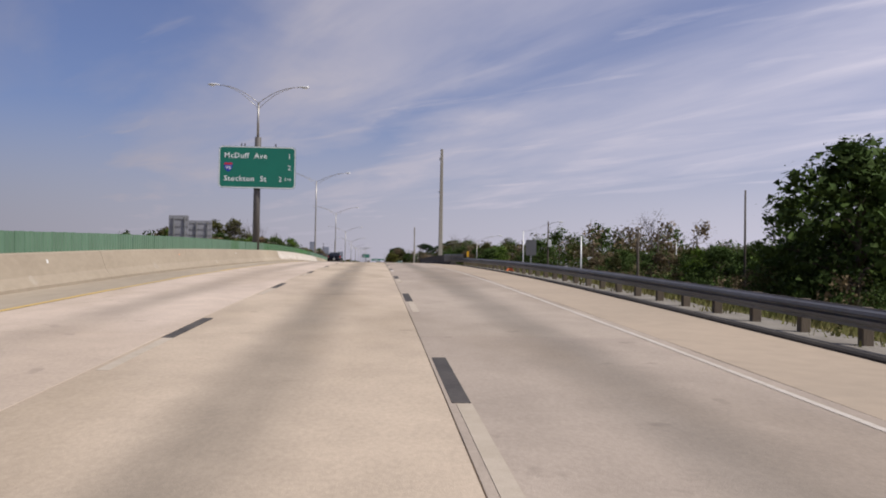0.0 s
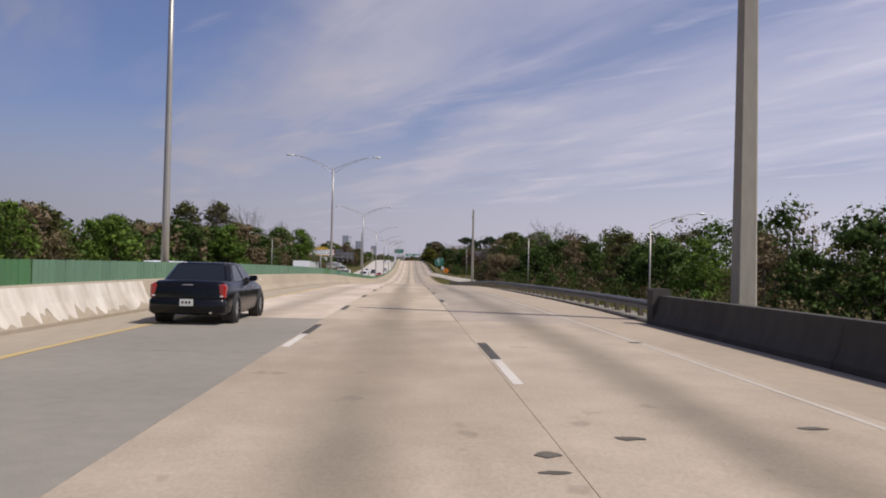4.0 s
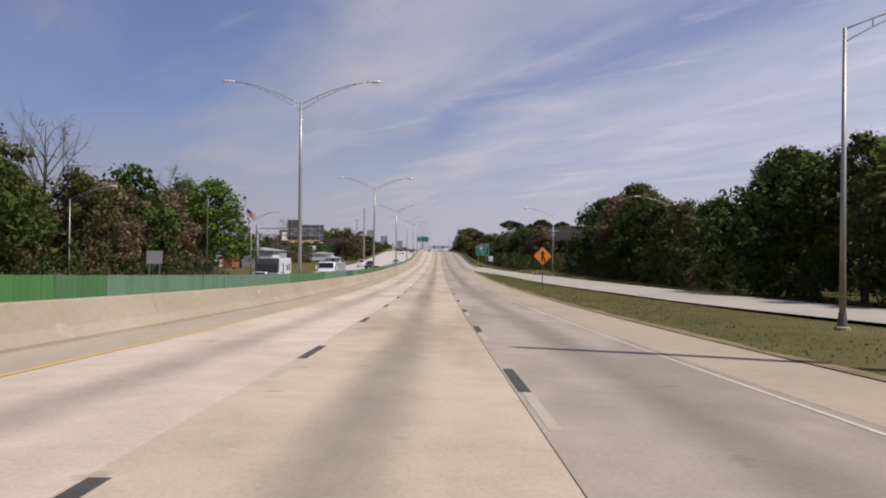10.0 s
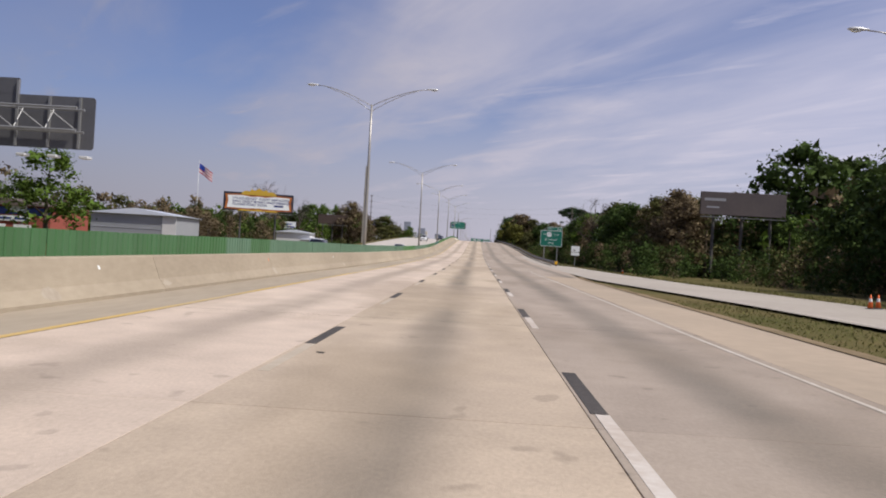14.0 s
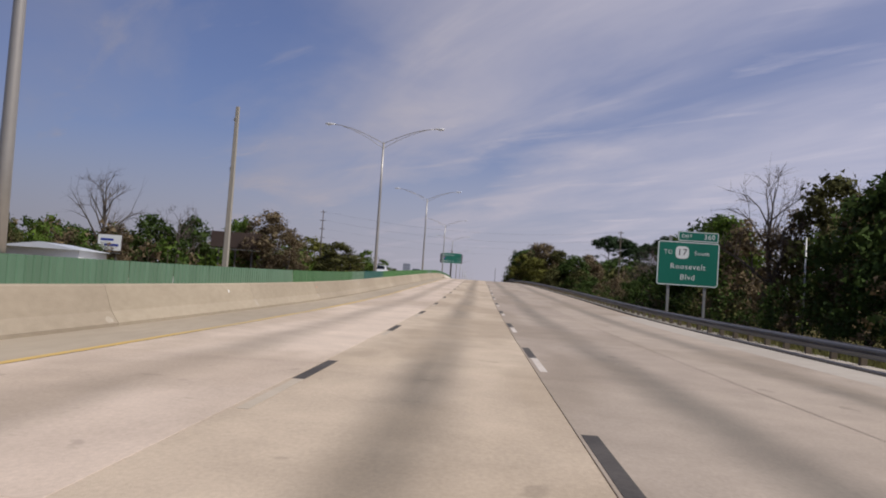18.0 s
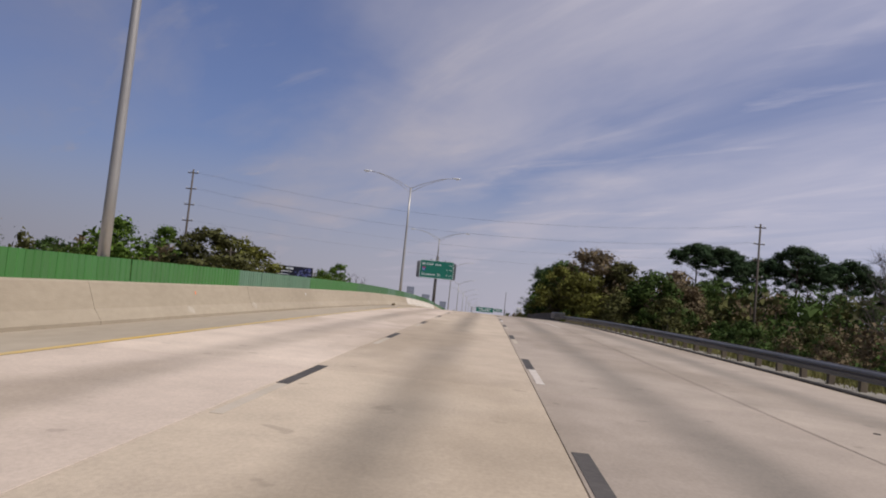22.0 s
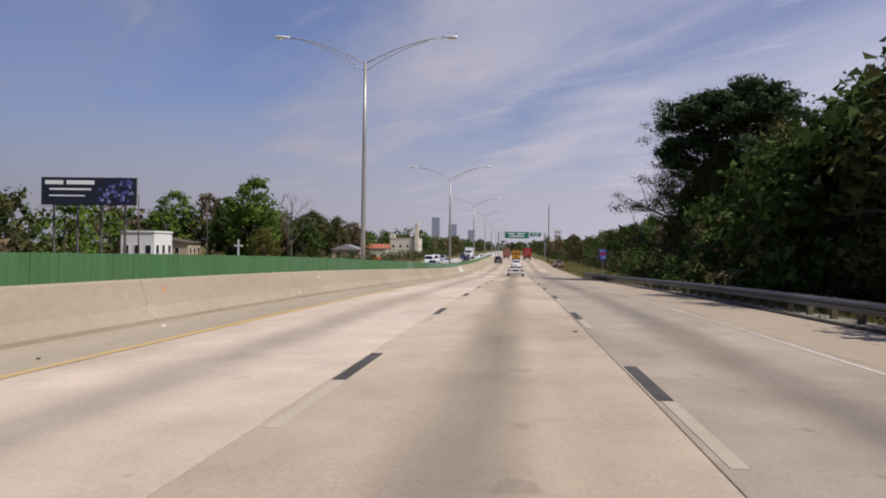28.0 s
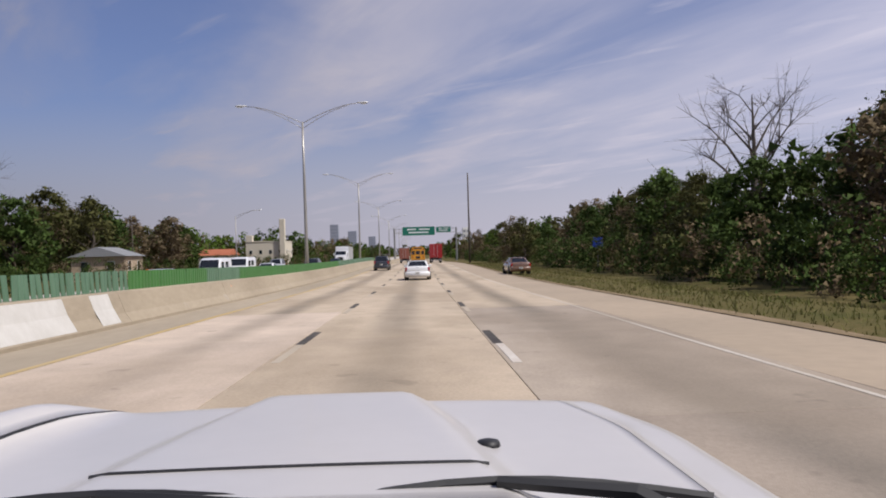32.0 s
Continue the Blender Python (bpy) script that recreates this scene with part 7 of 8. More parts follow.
lorry(oncoming(-14.6, 384), "white day-cab lorry pulling a silver livestock trailer", VANWHITE, TRAILERALU, 10.0, 1.75, box_label="ribbed aluminium box")
lorry(oncoming(-17.0, 242), "white lorry with a plain white box body", VANWHITE, VANWHITE, 9.5, 3.1)
lorry(oncoming(-14.8, 1032), "white lorry with a tall box on the far carriageway", VANWHITE, VANWHITE, 11.0, 2.7)
lorry(pose(3.75, 1026, Z(1030) + 0.006, slope(1030)), "red box lorry seen from behind", TRUCKRED, TRUCKRED, 10, 2.8, box_label="plain red box")
lorry(pose(-3.6, 1078, Z(1080) + 0.006, slope(1080)), "rust-red box lorry seen from behind", TRUCKBROWN, TRUCKBROWN, 10, 2.8, box_label="plain rust-red box")

# caravan drawn by a white pickup
rv = thing("caravan", "white travel trailer with a dark front cap and side stripes", "caravan", oncoming(-19.4, 364.5))
part("shell", Shape().box(-1.22, 1.22, 0, 8.2, 0.7, 3.45, bev=0.12), VANWHITE, rv)
part("front_cap", Shape().loft([[(-1.2, y, z0), (1.2, y, z0), (1.2, y, z1), (-1.2, y, z1)] for y, z0, z1 in ((8.1, 1.9, 3.42), (8.7, 1.7, 3.3), (9.1, 1.75, 2.7))]), TRIMBLACK, rv, "dark moulded nose")
for y0, y1, z0, z1 in ((1.0, 1.7, 1.9, 2.7), (2.4, 3.2, 1.9, 2.6), (5.2, 5.9, 0.9, 2.8)):
    side_glass(rv, -1.225, y0, y1, z0, z1)
for k in range(3):
    part("stripe", Shape().box(-1.23, -1.222, 3.6 + k * 0.9, 8.0, 1.2 + 0.25 * k, 1.26 + 0.25 * k), GREYCAR, rv)
part("roof_unit", Shape().box(-0.4, 0.4, 3.4, 4.5, 3.45, 3.75, bev=0.06), VANWHITE, rv)
for sx in (-1, 1):
    for yy in (2.6, 3.5):
        wheel(rv, sx * 1.05, yy, 0.36, sx)
car("white pickup truck towing a caravan", "pickup", oncoming(-19.4, 354.9), WHITECAR, 5.8, 1.95, 1.85, (2.1, 2.35, 3.6, 4.2), 1.25, 1.15, 1.15, (1.2, 4.7), 0.40, True, name="pickup_truck")

# school bus
bus = thing("school_bus", "yellow school bus seen from behind", "bus", pose(0.15, 1003, Z(1006) + 0.006, slope(1006)))
secs = [[(-1.2, y, 0.75), (1.2, y, 0.75), (1.22, y, 1.5), (1.2, y, 2.5), (1.0, y, 2.95), (0.5, y, 3.12), (-0.5, y, 3.12), (-1.0, y, 2.95), (-1.2, y, 2.5), (-1.22, y, 1.5)] for y in (0, 9.2)]
part("body", Shape().loft(secs), BUSYELLOW, bus)
part("bonnet", Shape().box(-1.0, 1.0, 9.2, 10.6, 0.7, 1.7, bev=0.12), BUSYELLOW, bus)
part("bumper", Shape().box(-1.2, 1.2, -0.16, 0.02, 0.5, 0.78, bev=0.03), TRIMBLACK, bus)
part("emergency_door", Shape().box(-0.48, 0.48, -0.035, 0.0, 0.85, 2.55, bev=0.01), BUSYELLOW, bus)
for x0, x1, z0, z1 in ((-0.38, 0.38, 1.75, 2.4), (-1.08, -0.58, 1.75, 2.4), (0.58, 1.08, 1.75, 2.4), (-0.36, 0.36, 1.0, 1.45)):
    part("rear_window", Shape().box(x0, x1, -0.05, -0.02, z0, z1, bev=0.01), CARGLASS, bus)
for sx in (-1, 1):
    for z, mt in ((1.25, TAIL), (1.5, AMBER), (2.68, TAIL)):
        part("rear_lamp", Shape().tube([(sx * 0.95, -0.04, z), (sx * 0.95, 0.02, z)], 0.11, 12), mt, bus)
    for z in (1.15, 1.55):
        part("rub_rail", Shape().box(sx * 1.225 - 0.015, sx * 1.225 + 0.015, 0.05, 9.1, z, z + 0.07), TRIMBLACK, bus)
    for k in range(10):
        side_glass(bus, sx * 1.215, 0.4 + k * 0.88, 1.1 + k * 0.88, 1.85, 2.45)
    for yy in (2.2, 9.6):
        wheel(bus, sx * 0.98, yy, 0.48, sx, 0.28)
part("headboard", Shape().box(-0.7, 0.7, -0.03, 0.0, 2.72, 2.95, bev=0.01), TRIMBLACK, bus)

# ---- the white car that makes the drive, where the drive ends; roof left open round the eye ----
BONNETWHITE = mat("bonnet_white_paint", (0.55, 0.525, 0.505), 0.32, tint=(0.48, 0.46, 0.44), big=1.5, small=14, amount=0.5, coat=0.25)
own = thing("open_car", "white open-top car with raised bonnet panel, wipers and washer jets", "car", pose(0.17, 852.12, Z(853.5), slope(853.5)) @ Matrix.Diagonal((1.17, 1, 1, 1)))


def smooth_step(a, b, v):
    u = min(max((v - a) / (b - a), 0.0), 1.0)
    return u * u * (3 - 2 * u)


def bonnet_z(u, d):
    """Height of the bonnet skin over the road, u across and d forward."""
    z = 1.075 - 0.010 * (d - 1.5) - 0.015 * (u / 0.7) ** 2
    if d > 2.75:
        z -= 0.34 * (d - 2.75) ** 1.7 / 0.35 ** 0.7
    half = 0.34 - 0.11 * (d - 1.7)
    z += 0.032 * (1 - smooth_step(half - 0.02, half + 0.06, abs(u))) * smooth_step(3.02, 2.80, d)
    crest = math.exp(-((abs(u) - 0.76) / 0.085) ** 2)
    z += (0.085 if u < 0 else -0.01) * crest * smooth_step(2.95, 2.45, d)
    if abs(u) > 0.78:
        z -= 0.9 * (abs(u) - 0.78) ** 1.5 / 0.12 ** 0.5
    return z


def skin(u0, u1, d0, d1, nu, nd):
    vs, fs = [], []
    for j in range(nd + 1):
        d = d0 + (d1 - d0) * j / nd
        for i in range(nu + 1):
            u = u0 + (u1 - u0) * i / nu
            k = 1 - 0.16 * smooth_step(2.2, 3.1, d)
            vs.append((u * k, d, bonnet_z(u, d)))
    n = nu + 1
    fs = [(j * n + i, j * n + i + 1, j * n + n + i + 1, j * n + n + i) for j in range(nd) for i in range(nu)]
    base = len(vs)
    rim = [j * n for j in range(nd + 1)] + [nd * n + i for i in range(1, nu + 1)] + [j * n + nu for j in range(nd - 1, -1, -1)] + [i for i in range(nu - 1, 0, -1)]
    low = [(vs[k][0], vs[k][1], vs[k][2] - 0.03) for k in rim]
    m = len(rim)
    fs += [(rim[i], base + i, base + (i + 1) % m, rim[(i + 1) % m]) for i in range(m)]
    return Shape().add(vs + low, fs)


part("bonnet", skin(-0.687, 0.689, 1.42, 3.08, 56, 30), BONNETWHITE, own, smooth=True)
for sx in (-1, 1):
    part("wing", skin(min(sx * 0.691, sx * 0.90), max(sx * 0.691, sx * 0.90), 1.2, 3.04, 10, 30), BONNETWHITE, own, smooth=True)
    side = [(1.2, 0.30), (1.92, 0.30)] + [(2.28 - 0.37 * math.cos(a), 0.33 + 0.37 * math.sin(a)) for a in (math.pi * k / 10 for k in range(11))] + [(2.64, 0.30), (3.0, 0.34), (3.0, 0.86), (2.6, 0.93), (1.2, 0.97)]
    s = Shape()
    n = len(side)
    s.add([(sx * 0.885, y, z) for y, z in side] + [(sx * 0.80, y, z) for y, z in side], [tuple(range(n)), tuple(reversed(range(n, 2 * n)))] + [(i, i + n, (i + 1) % n + n, (i + 1) % n) for i in range(n)])
    part("side_panel", s, BONNETWHITE, own)
    wheel(own, sx * 0.76, 2.28, 0.33, sx)
    part("headlamp", Shape().box(min(sx * 0.42, sx * 0.74), max(sx * 0.42, sx * 0.74), 2.86, 3.10, 0.62, 0.78, bev=0.03), CLEAR, own)
    part("seam", Shape().tube([(sx * 0.688 * (1 - 0.16 * smooth_step(2.2, 3.1, d)), d, bonnet_z(sx * 0.688, d) - (0.002 if sx < 0 else 0.007)) for d in (1.45 + 0.1 * k for k in range(15))], 0.005, 4), TRIMBLACK, own)
    part("washer_jet", Shape().loft([[(sx * 0.33 + 0.03 + r * math.cos(a), 2.02 + 1.5 * r * math.sin(a), bonnet_z(sx * 0.36, 2.02) + h) for a in (math.tau * k / 10 for k in range(10))] for r, h in ((0.026, -0.005), (0.022, 0.012), (0.010, 0.016))]), TRIMBLACK, own, "dark washer jet", smooth=True)
part("panel_seam", Shape().tube([(u, 1.70, bonnet_z(u, 1.70) + 0.001) for u in (-0.34 + 0.034 * k for k in range(21))], 0.0045, 4), TRIMBLACK, own)
part("bumper", Shape().loft([[(-w, y, 0.30), (w, y, 0.30), (w, y, 0.62), (-w, y, 0.62)] for y, w in ((2.7, 0.88), (3.0, 0.84), (3.16, 0.70), (3.20, 0.50))]), BONNETWHITE, own)
part("grille", Shape().box(-0.36, 0.36, 3.0, 3.12, 0.64, 0.76, bev=0.015), TRIMBLACK, own)
part("dashboard", Shape().box(-0.84, 0.84, 1.12, 1.36, 0.55, 0.99, bev=0.03), TRIMBLACK, own, "black dashboard")
part("cabin_floor", Shape().box(-0.80, 0.80, -0.72, 1.30, 0.26, 0.36), TRIMBLACK, own, "dark cabin floor")
for sx in (-1, 1):
    side = [(-1.55, 0.34), (-0.93, 0.30)] + [(-0.55 - 0.37 * math.cos(a), 0.33 + 0.37 * math.sin(a)) for a in (math.pi * k / 10 for k in range(11))] + [(-0.19, 0.30), (1.195, 0.30), (1.195, 0.97), (0.2, 0.95), (-0.8, 0.98), (-1.45, 0.96), (-1.62, 0.86), (-1.64, 0.55)]
    n = len(side)
    s = Shape()
    s.add([(sx * 0.885, y, z) for y, z in side] + [(sx * 0.80, y, z) for y, z in side], [tuple(range(n)), tuple(reversed(range(n, 2 * n)))] + [(i, i + n, (i + 1) % n + n, (i + 1) % n) for i in range(n)])
    part("rear_side_panel", s, BONNETWHITE, own)
    wheel(own, sx * 0.76, -0.55, 0.33, sx)
    part("tail_lamp", Shape().box(min(sx * 0.50, sx * 0.78), max(sx * 0.50, sx * 0.78), -1.655, -1.60, 0.66, 0.82, bev=0.02), TAIL, own, "red tail lamp")
    part("seat_back", Shape().loft([[(sx * 0.38 - w, y, z), (sx * 0.38 + w, y, z), (sx * 0.38 + w, y + 0.14, z), (sx * 0.38 - w, y + 0.14, z)] for w, y, z in ((0.25, -0.40, 0.36), (0.26, -0.46, 0.7), (0.24, -0.54, 1.0), (0.15, -0.56, 1.07))]), TRIMBLACK, own, "dark seat back")
part("boot_lid", Shape().loft([[(-0.795, y, z - 0.05), (0.795, y, z - 0.05), (0.74, y, z), (-0.74, y, z)] for y, z in ((-0.72, 1.0), (-1.1, 1.005), (-1.5, 0.985), (-1.60, 0.93))]), BONNETWHITE, own)
part("tail_panel", Shape().box(-0.795, 0.795, -1.635, -1.55, 0.52, 0.94, bev=0.02), BONNETWHITE, own)
part("rear_bumper", Shape().box(-0.86, 0.86, -1.74, -1.56, 0.33, 0.56, bev=0.05), BONNETWHITE, own)
part("plate_recess", Shape().box(-0.30, 0.30, -1.645, -1.63, 0.64, 0.82, bev=0.005), TRIMBLACK, own)
part("cowl", Shape().box(-0.84, 0.84, 1.24, 1.44, 0.97, 1.03, bev=0.01), TRIMBLACK, own)
for x0, x1 in ((-0.62, 0.10), (0.02, 0.66)):
    part("wiper_blade", Shape().tube([(x0 + (x1 - x0) * k / 8, 1.47 + 0.05 * math.sin(k / 8 * math.pi), 1.078 + 0.03 * math.sin(k / 8 * math.pi)) for k in range(9)], 0.011, 6), TRIMBLACK, own)
    part("wiper_arm", Shape().tube([(x1, 1.36, 1.03), (x1 - 0.12, 1.44, 1.10), ((x0 + x1) / 2, 1.50, 1.112)], [0.02, 0.016, 0.012], 6), TRIMBLACK, own)

# ---- buildings ----
STUCCO = mat("white_render", (0.68, 0.67, 0.64), 0.9, tint=(0.55, 0.53, 0.5), big=0.3, small=3)
TANBRICK = mat("tan_brick", (0.42, 0.33, 0.23), 0.9, tint=(0.34, 0.26, 0.18), big=0.4, small=6)
CREAM = mat("cream_render", (0.60, 0.54, 0.43), 0.9, tint=(0.5, 0.45, 0.35), big=0.3, small=3)
REDBRICK = mat("red_brick_wall", (0.30, 0.075, 0.05), 0.9, tint=(0.22, 0.055, 0.04), big=0.4, small=6)
BLUETRIM = mat("blue_fascia", (0.03, 0.06, 0.24), 0.6)
METALROOF = mat("pale_metal_roof", (0.60, 0.62, 0.64), 0.4, metal=0.3, tint=(0.48, 0.5, 0.52), big=0.3, small=2)
GREYSIDING = mat("grey_metal_siding", (0.36, 0.37, 0.38), 0.55, metal=0.2, tint=(0.28, 0.29, 0.3), big=0.3, small=3)
SHINGLE = mat("brown_shingle_roof", (0.10, 0.075, 0.06), 0.95, tint=(0.065, 0.05, 0.042), big=0.5, small=8)
GREYSHINGLE = mat("grey_shingle_roof", (0.22, 0.225, 0.23), 0.95, tint=(0.15, 0.155, 0.16), big=0.5, small=8)
HOUSEBLUE = mat("blue_grey_siding", (0.20, 0.26, 0.33), 0.8, tint=(0.15, 0.2, 0.26))
# distance haze is put into the pane colour, paler than window glass
TOWERPANE = mat("haze_coloured_tower_window", (0.22, 0.235, 0.265), 0.5)
TOWERGLASS = mat("tower_glass", (0.30, 0.32, 0.38), 0.6, tint=(0.24, 0.26, 0.32))
WINDOWDARK = mat("window_glass", (0.02, 0.024, 0.028), 0.1, amount=0.2, spec=0.6)
CONEORANGE = mat("cone_orange", (0.72, 0.13, 0.015), 0.6, tint=(0.55, 0.1, 0.015))
TERRACOTTA = mat("terracotta_roof", (0.38, 0.12, 0.055), 0.85, tint=(0.28, 0.085, 0.04), big=0.4, small=5)


def window(parent, x, y, z, w, h, axis="y", side=-1, frame=SIGNWHITE, glass=None):
    """A framed pane on a wall that faces along an axis."""
    t = 0.05
    if axis == "y":
        f = Shape().box(x - w / 2 - t, x + w / 2 + t, min(y, y + side * 0.06), max(y, y + side * 0.06), z - h / 2 - t, z + h / 2 + t)
        g = Shape().box(x - w / 2, x + w / 2, min(y + side * 0.055, y + side * 0.075), max(y + side * 0.055, y + side * 0.075), z - h / 2, z + h / 2)
    else:
        f = Shape().box(min(x, x + side * 0.06), max(x, x + side * 0.06), y - w / 2 - t, y + w / 2 + t, z - h / 2 - t, z + h / 2 + t)
        g = Shape().box(min(x + side * 0.055, x + side * 0.075), max(x + side * 0.055, x + side * 0.075), y - w / 2, y + w / 2, z - h / 2, z + h / 2)
    wd = part("window", f, frame, parent)
    part("pane", g, glass or WINDOWDARK, wd)


def house(name, label, x, y, w, d, h, wall, roof, ridge, turn=0, windows=3, gable=True, z=None):
    """A house w wide (x) and d deep (y) with a pitched roof; ridge 0 makes a flat one."""
    g = ground_z(x, y) if z is None else z
    ob = thing(name, label, "house" if ridge else "building", pose(x, y, g, 0, 0, turn))
    part("wall", Shape().box(-w / 2, w / 2, -d / 2, d / 2, -0.5, h), wall, ob)
    e = 0.45
    if ridge:
        vs = [(-w / 2 - e, -d / 2 - e, h - 0.1), (w / 2 + e, -d / 2 - e, h - 0.1), (w / 2 + e, d / 2 + e, h - 0.1), (-w / 2 - e, d / 2 + e, h - 0.1), (0, -d / 2 - e * 0.6 if gable else -d / 4, h + ridge), (0, d / 2 + e * 0.6 if gable else d / 4, h + ridge)]
        part("roof", Shape().add(vs, [(0, 4, 5, 3), (1, 2, 5, 4), (0, 1, 4), (2, 3, 5), (3, 2, 1, 0)], 0), roof, ob)
    else:
        part("roof", Shape().box(-w / 2 - 0.15, w / 2 + 0.15, -d / 2 - 0.15, d / 2 + 0.15, h, h + 0.3, bev=0.04), roof, ob)
    for k in range(windows):
        u = (k + 0.5) / windows - 0.5
        window(ob, u * w, -d / 2, h * 0.58, min(0.95, w / windows * 0.45), min(1.3, h * 0.4))
        window(ob, w / 2, u * d, h * 0.58, min(0.95, d / windows * 0.45), min(1.3, h * 0.4), "x", 1)
    return ob


house("shop_building", "small white rendered flat-roofed building with narrow windows", -59.0, 881.5, 5.4, 7.0, 6.2, STUCCO, STUCCO, 0, 0, 3, z=0.0)
house("house", "tan brick house with a low brown shingle roof", -84.6, 948, 15.5, 8, 4.7, TANBRICK, SHINGLE, 1.3, 0, 3, z=0.2)
house("house", "low brown bungalow with a grey shingle roof behind hedges", -45.7, 980, 7.6, 8, 3.6, TANBRICK, GREYSHINGLE, 1.3, 0, 2)
house("house", "terracotta-roofed low building among trees", -55.5, 1092, 13, 8, 3.8, CREAM, TERRACOTTA, 1.6, 90, 4)
ch = house("church", "cream church with a tall slim tower", -52.5, 1156, 13.5, 16, 8.2, CREAM, CREAM, 0, 0, 4)
part("tower", Shape().box(5.0, 6.9, -9.2, -7.2, 0, 16.0, bev=0.15), CREAM, ch)
part("parapet", Shape().box(-6.7, -4.4, -8.2, -5.8, 8.2, 10.6, bev=0.1), CREAM, ch)
house("house", "blue-grey sided house with a grey gable roof", -47.2, 284.5, 8.6, 9, 3.0, HOUSEBLUE, GREYSHINGLE, 1.4, 0, 3)
house("shed", "open carport with a dark red-brown roof under trees", -42.2, 404.5, 8.0, 4.0, 2.3, SHINGLE, SHINGLE, 0.5, 0, 0)
rs = house("shop_building", "red brick workshop with a blue fascia and white sign panels", -58.5, 474, 15, 10, 4.2, REDBRICK, SHINGLE, 0.9, 0, 0)
part("fascia", Shape().box(-7.5, 7.5, -5.1, -5.0, 3.0, 3.9), BLUETRIM, rs)
part("sign_panel", Shape().box(2.4, 4.6, -5.16, -5.1, 3.3, 4.2, bev=0.01), SIGNWHITE, rs)
part("sign_panel", Shape().box(-1.0, 5.0, -5.16, -5.0, 2.2, 2.85, bev=0.01), SIGNWHITE, rs)
for k in range(3):
    part("shutter_door", Shape().box(-3.4 + 3.2 * k, -1.2 + 3.2 * k, -5.05, -5.0, -0.2, 1.8, bev=0.01), SIGNWHITE, rs)
    part("text_bar", Shape().box(-0.6 + 1.9 * k, 0.8 + 1.9 * k, -5.18, -5.16, 2.4, 2.65), BLUETRIM, rs)
ws = house("shed", "long grey metal shed with pale roof and white end wall", -48.6, 493, 12.4, 10, 4.3, GREYSIDING, METALROOF, 0.8, 0, 0)
part("end_panel", Shape().box(4.2, 6.2, -5.08, -5.0, -0.3, 4.2), STUCCO, ws)
for k in range(3):
    part("stripe", Shape().box(-6.1, 4.2, -5.05, -5.0, 0.6 + k * 0.8, 0.66 + k * 0.8), METALROOF, ws)
house("shed", "small white trading hut", -36.5, 560, 4.5, 5, 2.0, STUCCO, METALROOF, 0.5, 0, 1)
house("shed", "long low white shed with a pale roof", -41.0, 562, 7.6, 6, 2.0, STUCCO, METALROOF, 0.5, 0, 0, z=-0.8)
skip = thing("skip", "orange steel waste skip beside the far road", "skip", pose(-37.6, 976.5, ground_z(-37.6, 976.5)))
part("tub", Shape().loft([[(-1.2 * k, -0.8 * k, z), (1.2 * k, -0.8 * k, z), (1.2 * k, 0.8 * k, z), (-1.2 * k, 0.8 * k, z)] for z, k in ((0.05, 0.8), (1.4, 1.05), (1.5, 1.05))]), CONEORANGE, skip)
for sx in (-1, 1):
    part("lifting_lug", Shape().box(sx * 1.27 - 0.06, sx * 1.27 + 0.06, -0.3, 0.3, 0.9, 1.05, bev=0.01), SIGNPOST, skip)
    part("rib", Shape().box(sx * 0.55 - 0.05, sx * 0.55 + 0.05, -0.92, -0.72, 0.1, 1.35), CONEORANGE, skip)


def tower(x, y, w, d, h, floors, cols, wall, label, z=-1.5, name="tower_block"):
    ob = thing(name, label, "building", pose(x, y, z))
    part("wall", Shape().box(-w / 2, w / 2, -d / 2, d / 2, -2, h, bev=0.1), wall, ob)
    part("roof", Shape().box(-w / 2 + 0.4, w / 2 - 0.4, -d / 2 + 0.4, d / 2 - 0.4, h, h + 0.9), wall, ob)
    for i in range(floors):
        for k in range(cols):
            window(ob, (k + 0.5) / cols * w - w / 2, -d / 2, (i + 0.5) / floors * h, w / cols * 0.55, h / floors * 0.45, frame=wall, glass=TOWERPANE)
    return ob


tower(36, 1500, 5.5, 9, 22, 6, 2, STUCCO, "pale tall building far ahead")
for x, y, w, h in ((-250, 3400, 24, 96), (-205, 3500, 26, 78), (-150, 3600, 22, 62)):
    tower(x, y, w, 30, h, 10, 4, TOWERGLASS, "hazy downtown office tower on the skyline", name="office_tower")

# ---- power lines over the road at the second bridge ----
for k, (za, zb, sag) in enumerate(((19.6, 19.2, 2.9), (17.3, 16.9, 2.7), (15.0, 14.6, 2.3), (12.6, 12.3, 1.6))):
    for off in (-0.65, 0.65):
        if k > 1 and off > 0:
            continue
        pts = []
        for i in range(17):
            u = i / 16
            pts.append((-42.9 + 80.4 * u + off, 710 + off * 0.1, za + (zb - za) * u - sag * 4 * u * (1 - u)))
        solid("power_line", Shape().tube(pts, 0.006, 4, caps=False), WIRE, "thin dark overhead power line strung between wooden poles", "power line", group="power lines")

# ---- small things ----
rnd = random.Random(77)
for x, y in ((17.4, 405), (18.0, 405.6), (17.9, 470)):
    cn = thing("traffic_cone", "orange traffic cone with white collar", "cone", pose(x, y, ground_z(x, y) + 0.12) @ Matrix.Scale(0.72, 4))
    part("base", Shape().box(-0.22, 0.22, -0.22, 0.22, 0, 0.04, bev=0.015), TRIMBLACK, cn)
    part("cone", Shape().tube([(0, 0, 0.03), (0, 0, 0.86)], [0.17, 0.03], 14), CONEORANGE, cn, smooth=True)
    part("collar", Shape().tube([(0, 0, 0.42), (0, 0, 0.62)], [0.105, 0.078], 14, caps=False), SIGNWHITE, cn)
